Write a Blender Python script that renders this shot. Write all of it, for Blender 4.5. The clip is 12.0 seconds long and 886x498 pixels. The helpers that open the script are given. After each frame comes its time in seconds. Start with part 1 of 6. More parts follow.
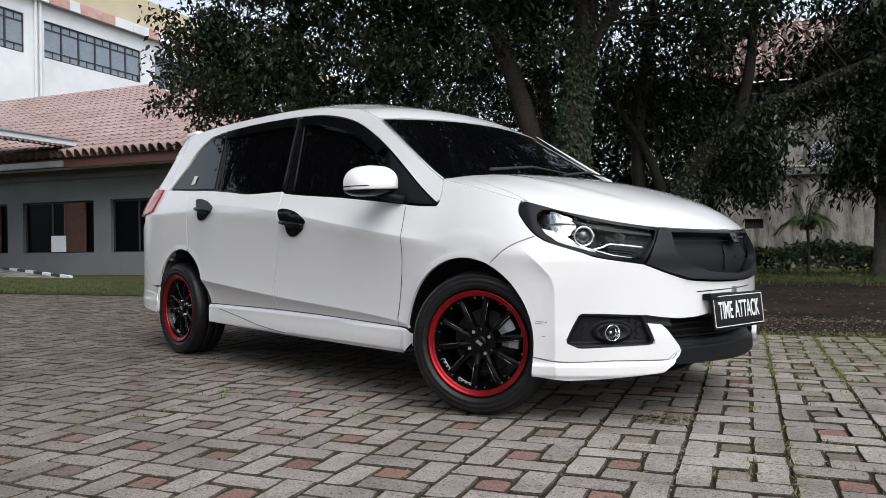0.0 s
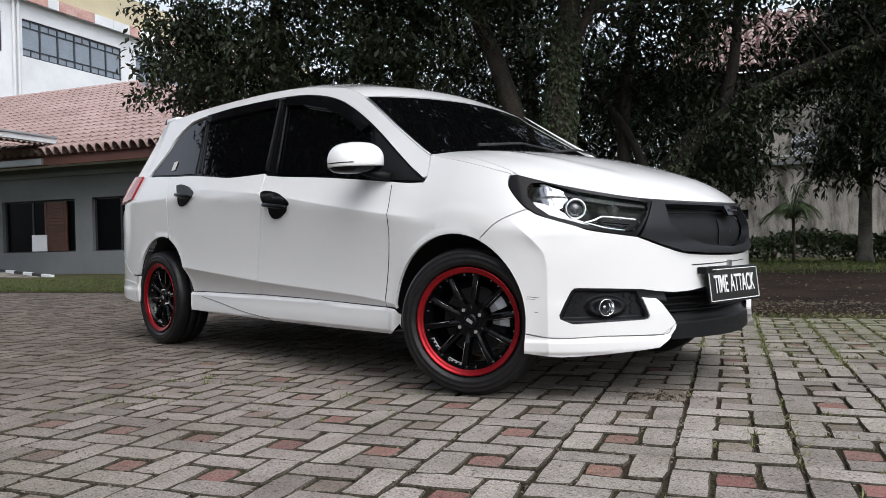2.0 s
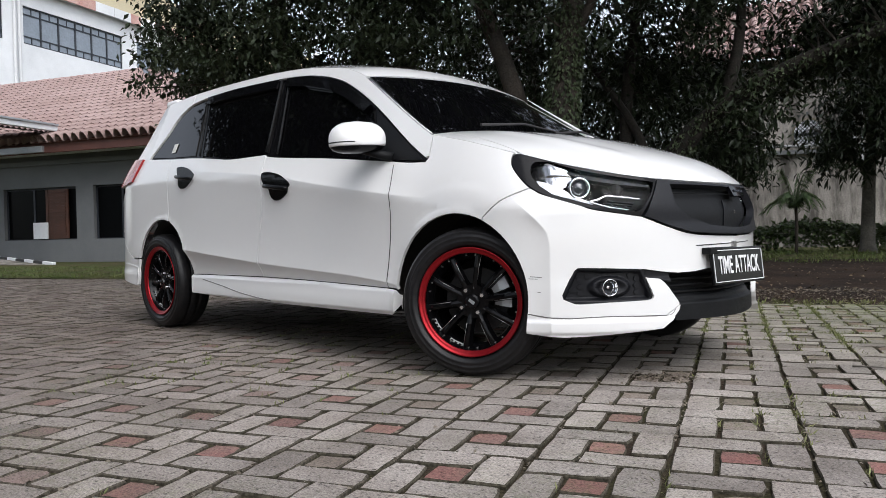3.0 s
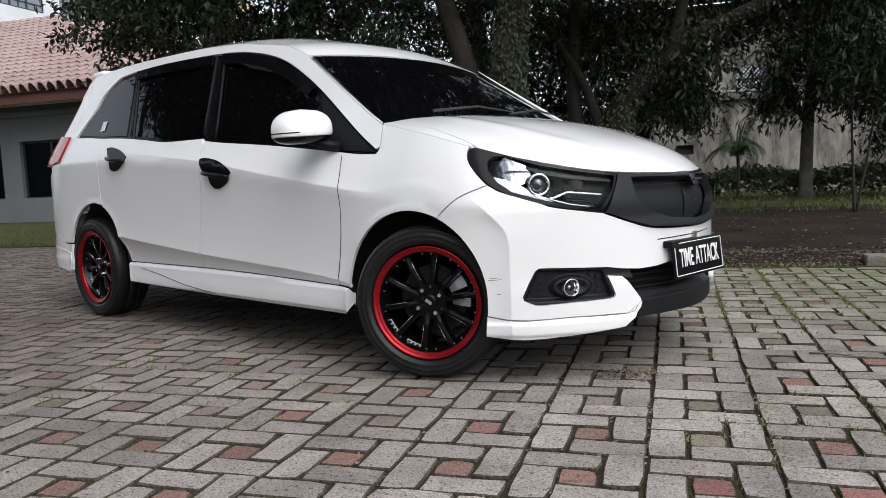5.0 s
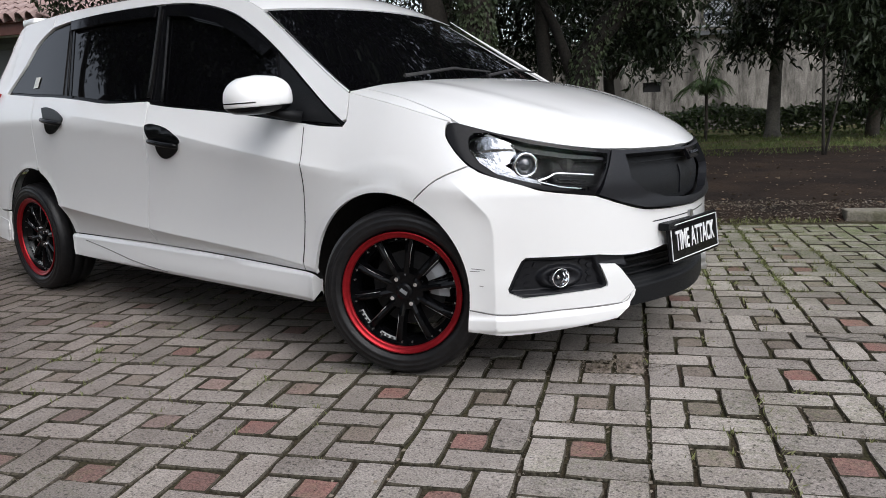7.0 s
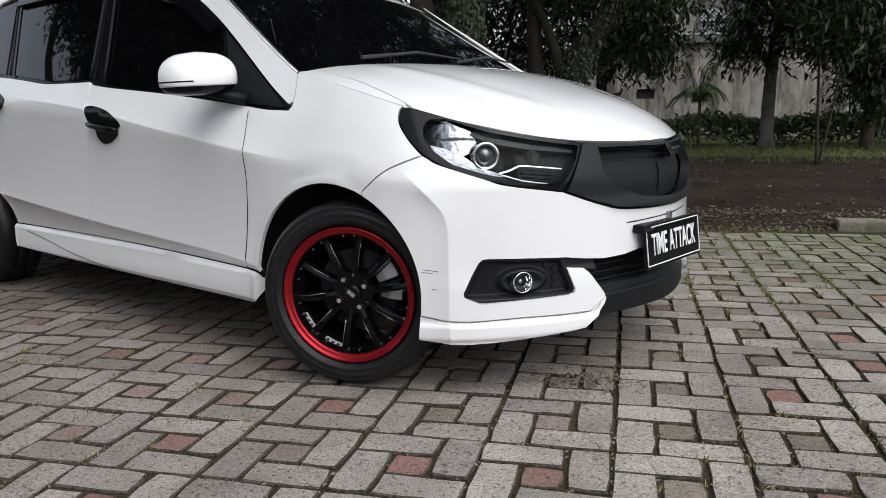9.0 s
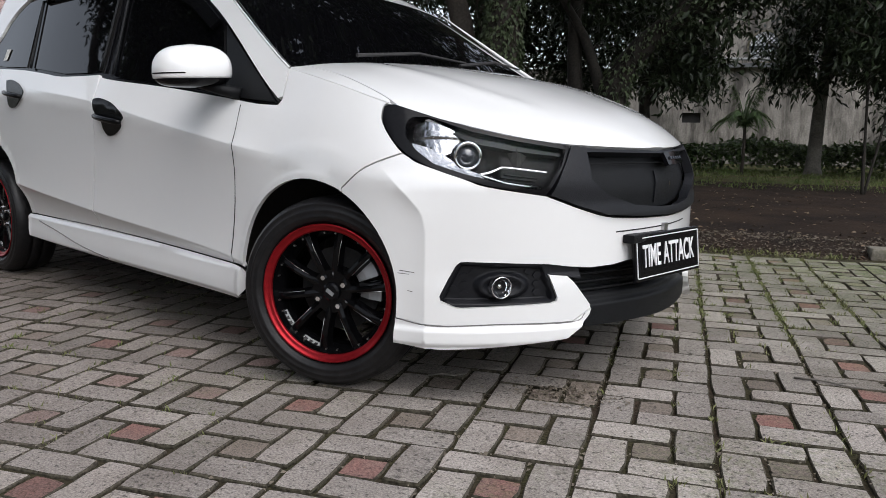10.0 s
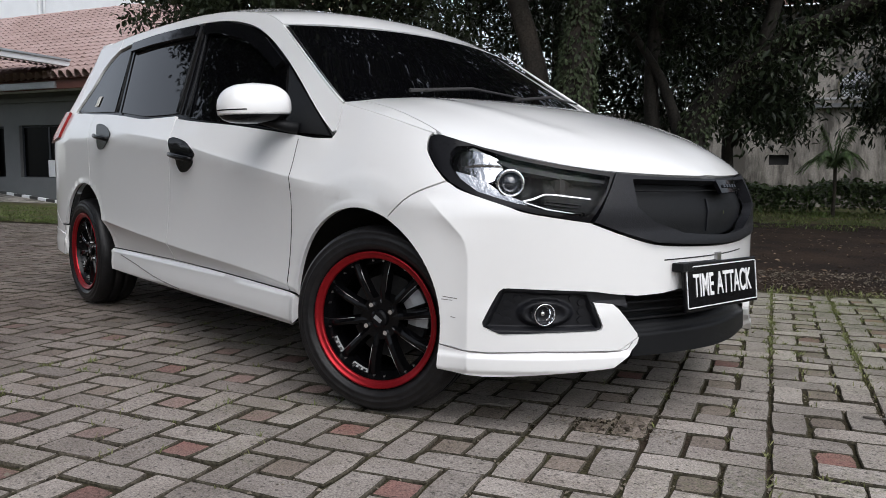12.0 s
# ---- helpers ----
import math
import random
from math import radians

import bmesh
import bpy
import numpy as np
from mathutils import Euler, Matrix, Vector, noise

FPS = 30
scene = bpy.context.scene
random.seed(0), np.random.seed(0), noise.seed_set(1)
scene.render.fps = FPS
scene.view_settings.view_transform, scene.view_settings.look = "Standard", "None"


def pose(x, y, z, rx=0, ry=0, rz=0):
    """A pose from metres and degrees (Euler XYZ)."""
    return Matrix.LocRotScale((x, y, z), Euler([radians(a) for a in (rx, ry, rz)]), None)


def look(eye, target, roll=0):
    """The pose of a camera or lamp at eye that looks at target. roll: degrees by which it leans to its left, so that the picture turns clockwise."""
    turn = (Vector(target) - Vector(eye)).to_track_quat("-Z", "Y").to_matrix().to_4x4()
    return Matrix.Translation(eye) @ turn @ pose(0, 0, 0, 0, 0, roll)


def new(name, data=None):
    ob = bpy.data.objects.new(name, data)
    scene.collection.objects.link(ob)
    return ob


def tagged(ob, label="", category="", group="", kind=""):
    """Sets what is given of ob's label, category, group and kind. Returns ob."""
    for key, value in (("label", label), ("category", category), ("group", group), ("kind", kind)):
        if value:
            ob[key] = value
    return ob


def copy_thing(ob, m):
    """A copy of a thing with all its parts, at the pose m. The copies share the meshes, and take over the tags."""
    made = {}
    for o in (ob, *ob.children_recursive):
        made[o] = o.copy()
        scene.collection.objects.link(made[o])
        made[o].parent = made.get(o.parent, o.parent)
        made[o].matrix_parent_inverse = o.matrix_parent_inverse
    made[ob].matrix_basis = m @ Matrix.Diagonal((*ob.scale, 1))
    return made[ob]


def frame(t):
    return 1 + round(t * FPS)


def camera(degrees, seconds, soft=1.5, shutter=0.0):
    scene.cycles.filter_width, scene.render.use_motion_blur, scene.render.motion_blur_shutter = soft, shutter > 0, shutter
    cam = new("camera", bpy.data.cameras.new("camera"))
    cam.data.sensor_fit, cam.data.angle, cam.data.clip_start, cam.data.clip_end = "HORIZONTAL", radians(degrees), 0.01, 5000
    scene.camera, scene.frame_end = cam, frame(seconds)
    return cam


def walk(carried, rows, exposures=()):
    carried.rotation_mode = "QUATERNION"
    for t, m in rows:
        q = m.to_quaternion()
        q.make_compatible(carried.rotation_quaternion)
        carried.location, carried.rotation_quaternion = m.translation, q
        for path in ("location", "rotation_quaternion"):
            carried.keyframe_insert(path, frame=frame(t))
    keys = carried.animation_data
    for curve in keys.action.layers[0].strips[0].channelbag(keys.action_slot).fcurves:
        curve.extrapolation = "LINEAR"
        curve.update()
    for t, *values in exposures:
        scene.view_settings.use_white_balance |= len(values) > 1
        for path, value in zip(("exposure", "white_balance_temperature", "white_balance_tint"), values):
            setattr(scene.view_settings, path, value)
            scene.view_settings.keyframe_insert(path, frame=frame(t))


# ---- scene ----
from mathutils import geometry

cam = camera(60.6, 12.0, soft=0.6)
PATH = [
    (0, (3.532, -3.046, 0.694), (2.094, -1.657, 0.686), -0.7),
    (0.5, (3.527, -3.039, 0.687), (2.097, -1.641, 0.718), -1.1),
    (1, (3.501, -3.022, 0.667), (2.089, -1.607, 0.687), -1.1),
    (1.5, (3.48, -3.006, 0.645), (2.072, -1.586, 0.674), -1.6),
    (2, (3.461, -2.992, 0.608), (2.049, -1.577, 0.593), -1.4),
    (2.5, (3.447, -2.98, 0.589), (2.033, -1.566, 0.549), -1.2),
    (3, (3.44, -2.976, 0.566), (2.025, -1.564, 0.526), -1.2),
    (3.2, (3.436, -2.969, 0.557), (2.019, -1.559, 0.508), -1.3),
    (4.8, (3.352, -2.887, 0.755), (1.998, -1.423, 0.601), -2.5),
    (5, (3.321, -2.889, 0.771), (2.011, -1.39, 0.578), -2.4),
    (5.5, (3.267, -2.885, 0.847), (2.01, -1.363, 0.528), -2.5),
    (6, (3.22, -2.844, 0.888), (1.955, -1.337, 0.53), -3.2),
    (6.5, (3.162, -2.767, 0.919), (1.931, -1.231, 0.563), -2.8),
    (8.3, (3.027, -2.533, 0.897), (1.8, -1.006, 0.496), -2.5),
    (8.5, (3.026, -2.503, 0.886), (1.805, -0.969, 0.493), -2.4),
    (9, (3.059, -2.434, 0.855), (1.846, -0.884, 0.496), -1.2),
    (9.5, (3.121, -2.348, 0.829), (1.872, -0.827, 0.473), -0.9),
    (10, (3.171, -2.276, 0.797), (1.866, -0.793, 0.485), 0.8),
    (10.5, (3.224, -2.241, 0.762), (1.859, -0.802, 0.506), -0.9),
    (11, (3.254, -2.223, 0.743), (1.89, -0.784, 0.482), -1.8),
    (11.5, (3.26, -2.214, 0.749), (1.876, -0.787, 0.529), -1.6),
    (12, (3.27, -2.219, 0.745), (1.799, -0.877, 0.552), 0.3),
]
walk(cam, [(t, look(eye, target, roll)) for t, eye, target, roll in PATH], [(0.0, 0.13), (3.0, 0.19), (6.5, 0.12), (9.0, 0.07), (10.5, -0.03), (12.0, -0.05)])

# ---- world, sun and exposure ----
scene.view_settings.exposure = 0.18
world = bpy.data.worlds.new("overcast_sky")
scene.world = world
world.use_nodes = True
wn, wl = world.node_tree.nodes, world.node_tree.links
sky = wn.new("ShaderNodeTexSky")
sky.sky_type = "NISHITA"
sky.sun_disc = False
sky.sun_elevation = radians(54)
sky.sun_rotation = radians(105)
sky.air_density, sky.dust_density, sky.ozone_density = 1.0, 2.0, 1.5
grey = wn.new("ShaderNodeHueSaturation")
grey.inputs["Saturation"].default_value = 0.4
wl.new(sky.outputs[0], grey.inputs["Color"])
wl.new(grey.outputs[0], wn["Background"].inputs[0])
wn["Background"].inputs[1].default_value = 0.215

sun_data = bpy.data.lights.new("sun", "SUN")
sun_data.energy, sun_data.angle, sun_data.color = 1.78, radians(60), (0.985, 0.975, 1.0)
sun = new("sun", sun_data)
sun.matrix_world = look((8.5, -3.4, 12), (0, 0, 0))


# ---- materials ----
def material(name, colour, rough=0.5, metal=0.0, coat=0.0, vary=0.0, scale=8.0, bump=0.0, bump_scale=60.0, second=None, patch=2.0, alpha_rand=False, spec=0.5):
    """Principled material with two scales of variation: broad patches towards a second colour, and fine grain."""
    m = bpy.data.materials.new(name)
    m.use_nodes = True
    nt = m.node_tree
    n, l = nt.nodes, nt.links
    b = n["Principled BSDF"]
    b.inputs["Base Color"].default_value = (*colour, 1)
    b.inputs["Roughness"].default_value = rough
    b.inputs["Metallic"].default_value = metal
    b.inputs["Coat Weight"].default_value = coat
    b.inputs["Coat Roughness"].default_value = 0.04
    b.inputs["Specular IOR Level"].default_value = spec
    tc = n.new("ShaderNodeTexCoord")
    last = None
    if second or vary:
        broad = n.new("ShaderNodeTexNoise")
        broad.inputs["Scale"].default_value, broad.inputs["Detail"].default_value = patch, 6
        broad.inputs["Roughness"].default_value = 0.65
        l.new(tc.outputs["Object"], broad.inputs["Vector"])
        ramp = n.new("ShaderNodeMapRange")
        ramp.inputs["From Min"].default_value, ramp.inputs["From Max"].default_value = 0.38, 0.62
        l.new(broad.outputs["Fac"], ramp.inputs["Value"])
        mix = n.new("ShaderNodeMix")
        mix.data_type = "RGBA"
        l.new(ramp.outputs[0], mix.inputs["Factor"])
        mix.inputs["A"].default_value = (*colour, 1)
        mix.inputs["B"].default_value = (*(second or [c * (1 - vary) for c in colour]), 1)
        last = mix.outputs["Result"]
        fine = n.new("ShaderNodeTexNoise")
        fine.inputs["Scale"].default_value, fine.inputs["Detail"].default_value = scale * 10, 4
        l.new(tc.outputs["Object"], fine.inputs["Vector"])
        hsv = n.new("ShaderNodeHueSaturation")
        rng = n.new("ShaderNodeMapRange")
        rng.inputs["From Min"].default_value, rng.inputs["From Max"].default_value = 0.3, 0.7
        rng.inputs["To Min"].default_value, rng.inputs["To Max"].default_value = 1 - vary, 1 + vary
        l.new(fine.outputs["Fac"], rng.inputs["Value"])
        l.new(rng.outputs[0], hsv.inputs["Value"])
        l.new(last, hsv.inputs["Color"])
        last = hsv.outputs[0]
    if alpha_rand:
        info = n.new("ShaderNodeObjectInfo")
        geo = n.new("ShaderNodeNewGeometry")
        add = n.new("ShaderNodeMath")
        add.operation = "ADD"
        l.new(info.outputs["Random"], add.inputs[0])
        l.new(geo.outputs["Random Per Island"], add.inputs[1])
        frac = n.new("ShaderNodeMath")
        frac.operation = "FRACT"
        l.new(add.outputs[0], frac.inputs[0])
        rng2 = n.new("ShaderNodeMapRange")
        rng2.inputs["To Min"].default_value, rng2.inputs["To Max"].default_value = 0.72, 1.2
        l.new(frac.outputs[0], rng2.inputs["Value"])
        hsv2 = n.new("ShaderNodeHueSaturation")
        l.new(rng2.outputs[0], hsv2.inputs["Value"])
        if last:
            l.new(last, hsv2.inputs["Color"])
        else:
            hsv2.inputs["Color"].default_value = (*colour, 1)
        last = hsv2.outputs[0]
    if last:
        l.new(last, b.inputs["Base Color"])
    if bump:
        grain = n.new("ShaderNodeTexNoise")
        grain.inputs["Scale"].default_value, grain.inputs["Detail"].default_value = bump_scale, 8
        l.new(tc.outputs["Object"], grain.inputs["Vector"])
        bp = n.new("ShaderNodeBump")
        bp.inputs["Strength"].default_value, bp.inputs["Distance"].default_value = bump, 0.01
        l.new(grain.outputs["Fac"], bp.inputs["Height"])
        l.new(bp.outputs[0], b.inputs["Normal"])
    return m


def leaf_material(name, colour, second):
    m = material(name, colour, 0.46, vary=0.25, scale=2.0, second=second, patch=1.2, alpha_rand=True, spec=0.26)
    return m


def clear_lens(name, tint, gloss=0.5):
    """Thin clear plastic: see-through, with a Fresnel sheen."""
    m = bpy.data.materials.new(name)
    m.use_nodes = True
    n, l = m.node_tree.nodes, m.node_tree.links
    n.remove(n["Principled BSDF"])
    t, g, f, mix = n.new("ShaderNodeBsdfTransparent"), n.new("ShaderNodeBsdfGlossy"), n.new("ShaderNodeFresnel"), n.new("ShaderNodeMixShader")
    t.inputs["Color"].default_value = (*tint, 1)
    g.inputs["Roughness"].default_value = 0.03
    f.inputs["IOR"].default_value = 1.13
    l.new(f.outputs[0], mix.inputs[0]), l.new(t.outputs[0], mix.inputs[1]), l.new(g.outputs[0], mix.inputs[2])
    l.new(mix.outputs[0], n["Material Output"].inputs["Surface"])
    return m


PAINT = material("white_car_paint", (0.80, 0.80, 0.79), 0.35, coat=1.0, vary=0.004, scale=3.0, patch=1.5)
GLOSS_BLACK = material("gloss_black_plastic", (0.006, 0.006, 0.007), 0.12, vary=0.2, scale=10, spec=0.16)
MATTE_BLACK = material("matte_black_plastic", (0.006, 0.0065, 0.0075), 0.5, vary=0.2, scale=12, bump=0.2, bump_scale=400, spec=0.18)
# black lamp bowl; also window panes with the unlit room put into their colour
LAMP_PANE_BLACK = material("black_lamp_bowl_and_unlit_pane", (0.0025, 0.0028, 0.0033), 0.3, vary=0.2, scale=12, spec=0.1)
GRILLE_BLACK = material("satin_black_plastic", (0.009, 0.0095, 0.012), 0.45, vary=0.2, scale=12, bump=0.1, bump_scale=300, spec=0.25)
SCREEN = material("black_tinted_windscreen", (0.002, 0.002, 0.0025), 0.01, vary=0.1, scale=2, spec=0.6)
TINT = material("black_tinted_glass", (0.002, 0.002, 0.0025), 0.02, vary=0.1, scale=2, spec=0.32)
VISOR = material("smoked_visor_plastic", (0.004, 0.004, 0.005), 0.05, vary=0.1, scale=4, spec=0.5)
HANDLE = material("black_handle_plastic", (0.004, 0.004, 0.0045), 0.22, vary=0.2, scale=10, spec=0.16)
DARK = material("dark_underbody", (0.024, 0.023, 0.023), 0.8, vary=0.3, scale=6)
RUBBER = material("tyre_rubber", (0.008, 0.008, 0.009), 0.4, vary=0.3, scale=5, bump=0.15, bump_scale=90, second=(0.013, 0.012, 0.012), patch=6.0, spec=0.32)
RIM_RED = material("red_anodised_metal", (0.34, 0.012, 0.018), 0.3, metal=0.75, vary=0.12, scale=6)
RIM_BLACK = material("gloss_black_rim", (0.003, 0.003, 0.0035), 0.16, vary=0.2, scale=8, spec=0.2)
STEEL = material("bare_steel", (0.55, 0.55, 0.56), 0.3, metal=1.0, vary=0.1, scale=8)
CHROME = material("chrome", (0.85, 0.86, 0.88), 0.08, metal=1.0)
REFLECTOR = material("headlight_reflector", (0.5, 0.5, 0.51), 0.12, metal=1.0, vary=0.15, scale=20, bump=0.22, bump_scale=60)
WHITE_MARK = material("white_lettering", (0.78, 0.78, 0.78), 0.5, vary=0.05)
RED_LENS = material("red_lamp_lens", (0.35, 0.02, 0.02), 0.12, coat=0.5, vary=0.1)
LENS = clear_lens("clear_lamp_cover", (0.93, 0.94, 0.95))
GLASS_BALL = material("projector_glass", (0.03, 0.033, 0.04), 0.03, coat=1.0, spec=0.8)
STICKER = material("paper_sticker", (0.6, 0.6, 0.57), 0.7, vary=0.1)
# real scratches, and the painted shade of the skirt groove and lip seam
SCRAPE_AND_SHADE = material("scraped_paint_and_seam_shade", (0.16, 0.15, 0.15), 0.7, vary=0.2)



AXIS = radians(24.2)


def stone(name, colour, worn, pits=0.62, rough=0.92):
    """Cast concrete seen close: sandy speckle, broken pits, dull patches, and a tone of its own for each block."""
    m = bpy.data.materials.new(name)
    m.use_nodes = True
    n, l = m.node_tree.nodes, m.node_tree.links
    b = n["Principled BSDF"]
    b.inputs["Roughness"].default_value, b.inputs["Specular IOR Level"].default_value = rough, 0.25
    geo, info = n.new("ShaderNodeNewGeometry"), n.new("ShaderNodeObjectInfo")

    def grain(scale, detail, lo, hi, a, z, rough=0.6):
        t, r = n.new("ShaderNodeTexNoise"), n.new("ShaderNodeMapRange")
        t.inputs["Scale"].default_value, t.inputs["Detail"].default_value, t.inputs["Roughness"].default_value = scale, detail, rough
        l.new(geo.outputs["Position"], t.inputs["Vector"])
        l.new(t.outputs["Fac"], r.inputs["Value"])
        for k, v in (("From Min", lo), ("From Max", hi), ("To Min", a), ("To Max", z)):
            r.inputs[k].default_value = v
        return r.outputs[0]

    def times(p, q, op="MULTIPLY"):
        t = n.new("ShaderNodeMath")
        t.operation = op
        l.new(p, t.inputs[0])
        l.new(q, t.inputs[1])
        return t.outputs[0]

    mix = n.new("ShaderNodeMix")
    mix.data_type = "RGBA"
    mix.inputs["A"].default_value, mix.inputs["B"].default_value = (*colour, 1), (*worn, 1)
    l.new(grain(3.5, 5, 0.40, 0.64, 0, 1), mix.inputs["Factor"])
    pit = grain(70, 5, pits, pits + 0.06, 1.0, 0.42, 0.65)
    own = times(info.outputs["Random"], geo.outputs["Random Per Island"], "ADD")
    fr = n.new("ShaderNodeMath")
    fr.operation = "FRACT"
    l.new(own, fr.inputs[0])
    tone = n.new("ShaderNodeMapRange")
    tone.inputs["To Min"].default_value, tone.inputs["To Max"].default_value = 0.76, 1.16
    l.new(fr.outputs[0], tone.inputs["Value"])
    value = times(times(grain(170, 3, 0.3, 0.7, 0.5, 1.5, 0.7), pit), tone.outputs[0])
    moss = n.new("ShaderNodeMix")
    moss.data_type = "RGBA"
    moss.inputs["B"].default_value = (0.125, 0.142, 0.066, 1)
    turn, parts = n.new("ShaderNodeVectorRotate"), n.new("ShaderNodeSeparateXYZ")
    turn.rotation_type = "Z_AXIS"
    turn.inputs["Angle"].default_value = -AXIS
    l.new(geo.outputs["Position"], turn.inputs["Vector"])
    l.new(turn.outputs[0], parts.inputs[0])
    yard_ramps = []
    for axis, lo, hi in (("X", 1.2, 3.2), ("Y", -1.2, 1.5), ("X", 1.4, -1.6)):
        r = n.new("ShaderNodeMapRange")
        r.inputs["From Min"].default_value, r.inputs["From Max"].default_value = lo, hi
        l.new(parts.outputs[axis], r.inputs["Value"])
        yard_ramps.append(r.outputs[0])
    old = times(grain(1.1, 3, 0.5, 0.66, 0, 1), grain(38, 4, 0.42, 0.6, 0, 0.4))
    new_growth = times(times(*yard_ramps[:2]), grain(9, 6, 0.34, 0.55, 0.15, 1.0, 0.7))
    l.new(times(old, new_growth, "MAXIMUM"), moss.inputs["Factor"])
    # browner and darker towards -u, broken up by noise
    brown_side = n.new("ShaderNodeMix")
    brown_side.data_type = "RGBA"
    brown_side.inputs["B"].default_value = (0.132, 0.106, 0.092, 1)
    l.new(times(yard_ramps[2], grain(2.2, 5, 0.35, 0.6, 0.6, 1.0)), brown_side.inputs["Factor"])
    l.new(mix.outputs["Result"], brown_side.inputs["A"])
    l.new(brown_side.outputs["Result"], moss.inputs["A"])
    hsv = n.new("ShaderNodeHueSaturation")
    l.new(value, hsv.inputs["Value"])
    l.new(moss.outputs["Result"], hsv.inputs["Color"])
    l.new(hsv.outputs[0], b.inputs["Base Color"])
    bump = n.new("ShaderNodeBump")
    bump.inputs["Strength"].default_value, bump.inputs["Distance"].default_value = 0.9, 0.004
    l.new(times(times(grain(120, 5, 0.2, 0.8, 0, 0.5, 0.7), grain(22, 3, 0.3, 0.7, 0, 1.2), "ADD"), pit), bump.inputs["Height"])
    l.new(bump.outputs[0], b.inputs["Normal"])
    return m


def weathered(name, colour, stain, streak=(1.6, 1.6, 0.35)):
    """Old render with stains that run down it."""
    m = material(name, colour, 0.95, vary=0.2, scale=3, bump=0.6, bump_scale=20, second=tuple(0.7 * c for c in colour), patch=1.1)
    n, l = m.node_tree.nodes, m.node_tree.links
    tc, mp, no, rg, mx = n.new("ShaderNodeTexCoord"), n.new("ShaderNodeMapping"), n.new("ShaderNodeTexNoise"), n.new("ShaderNodeMapRange"), n.new("ShaderNodeMix")
    mp.inputs["Scale"].default_value = streak
    no.inputs["Scale"].default_value, no.inputs["Detail"].default_value, no.inputs["Roughness"].default_value = 1.5, 7, 0.7
    rg.inputs["From Min"].default_value, rg.inputs["From Max"].default_value = 0.42, 0.58
    mx.data_type = "RGBA"
    mx.inputs["B"].default_value = (*stain, 1)
    old = n["Principled BSDF"].inputs["Base Color"].links[0].from_socket
    l.new(tc.outputs["Object"], mp.inputs["Vector"])
    l.new(mp.outputs[0], no.inputs["Vector"])
    l.new(no.outputs["Fac"], rg.inputs["Value"])
    l.new(rg.outputs[0], mx.inputs["Factor"])
    l.new(old, mx.inputs["A"])
    l.new(mx.outputs["Result"], n["Principled BSDF"].inputs["Base Color"])
    return m


PAVER = stone("grey_concrete_paver", (0.332, 0.298, 0.27), (0.235, 0.206, 0.184), 0.575)
PAVER_RED = stone("faded_red_paver", (0.22, 0.108, 0.093), (0.18, 0.118, 0.102), 0.60)
PAVER_PINK = stone("worn_pale_red_paver", (0.26, 0.175, 0.155), (0.21, 0.16, 0.142), 0.60)
PAVER_DARK = stone("dirty_brown_paver", (0.225, 0.187, 0.158), (0.165, 0.136, 0.113), 0.60)
JOINT = material("dark_joint_soil", (0.040, 0.030, 0.022), 0.95, vary=0.5, scale=12, bump=0.8, bump_scale=90, second=(0.044, 0.042, 0.022), patch=2.2, spec=0.08)
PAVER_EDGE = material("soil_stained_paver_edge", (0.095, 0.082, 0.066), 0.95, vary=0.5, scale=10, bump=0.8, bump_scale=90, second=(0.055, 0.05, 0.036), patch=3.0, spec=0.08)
SOIL = material("brown_garden_soil", (0.033, 0.023, 0.017), 0.95, vary=0.45, scale=5, bump=1.0, bump_scale=25, second=(0.017, 0.013, 0.011), patch=1.3, spec=0.08)
GRASS_SOIL = material("short_worn_grass", (0.05, 0.068, 0.022), 0.95, vary=0.5, scale=8, bump=1.0, bump_scale=40, second=(0.075, 0.06, 0.036), patch=1.6, spec=0.08)
GRASS = leaf_material("grass_blades", (0.075, 0.115, 0.028), (0.11, 0.12, 0.04))
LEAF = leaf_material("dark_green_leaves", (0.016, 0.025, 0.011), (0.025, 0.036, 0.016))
LEAF_B = leaf_material("mango_leaves", (0.03, 0.043, 0.021), (0.05, 0.062, 0.033))
IVY = leaf_material("creeper_leaves", (0.04, 0.058, 0.026), (0.075, 0.095, 0.05))
HEDGE = leaf_material("hedge_leaves", (0.055, 0.09, 0.03), (0.10, 0.14, 0.055))
PALM = leaf_material("palm_fronds", (0.05, 0.085, 0.028), (0.08, 0.12, 0.045))
DRY = leaf_material("dry_fallen_leaves", (0.10, 0.066, 0.04), (0.15, 0.11, 0.07))
JOINT_GRASS = leaf_material("pale_joint_grass", (0.13, 0.155, 0.05), (0.18, 0.18, 0.08))
LITTER = leaf_material("pale_leaf_litter", (0.12, 0.10, 0.075), (0.19, 0.16, 0.125))
BARK_PALE = material("pale_grey_bark", (0.17, 0.155, 0.135), 0.95, vary=0.3, scale=4, bump=0.8, bump_scale=30, second=(0.09, 0.083, 0.072), patch=3.0)
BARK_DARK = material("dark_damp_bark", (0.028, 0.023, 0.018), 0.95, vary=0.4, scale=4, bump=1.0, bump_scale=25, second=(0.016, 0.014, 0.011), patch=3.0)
BARK = material("grey_brown_bark", (0.055, 0.044, 0.034), 0.95, vary=0.35, scale=4, bump=1.0, bump_scale=30, second=(0.03, 0.026, 0.021), patch=3.0)
CONCRETE = weathered("weathered_concrete", (0.36, 0.335, 0.30), (0.09, 0.083, 0.073))
KERB = material("worn_kerb_stone", (0.19, 0.172, 0.14), 0.95, vary=0.2, scale=8, bump=0.8, bump_scale=40, second=(0.09, 0.085, 0.055), patch=7)
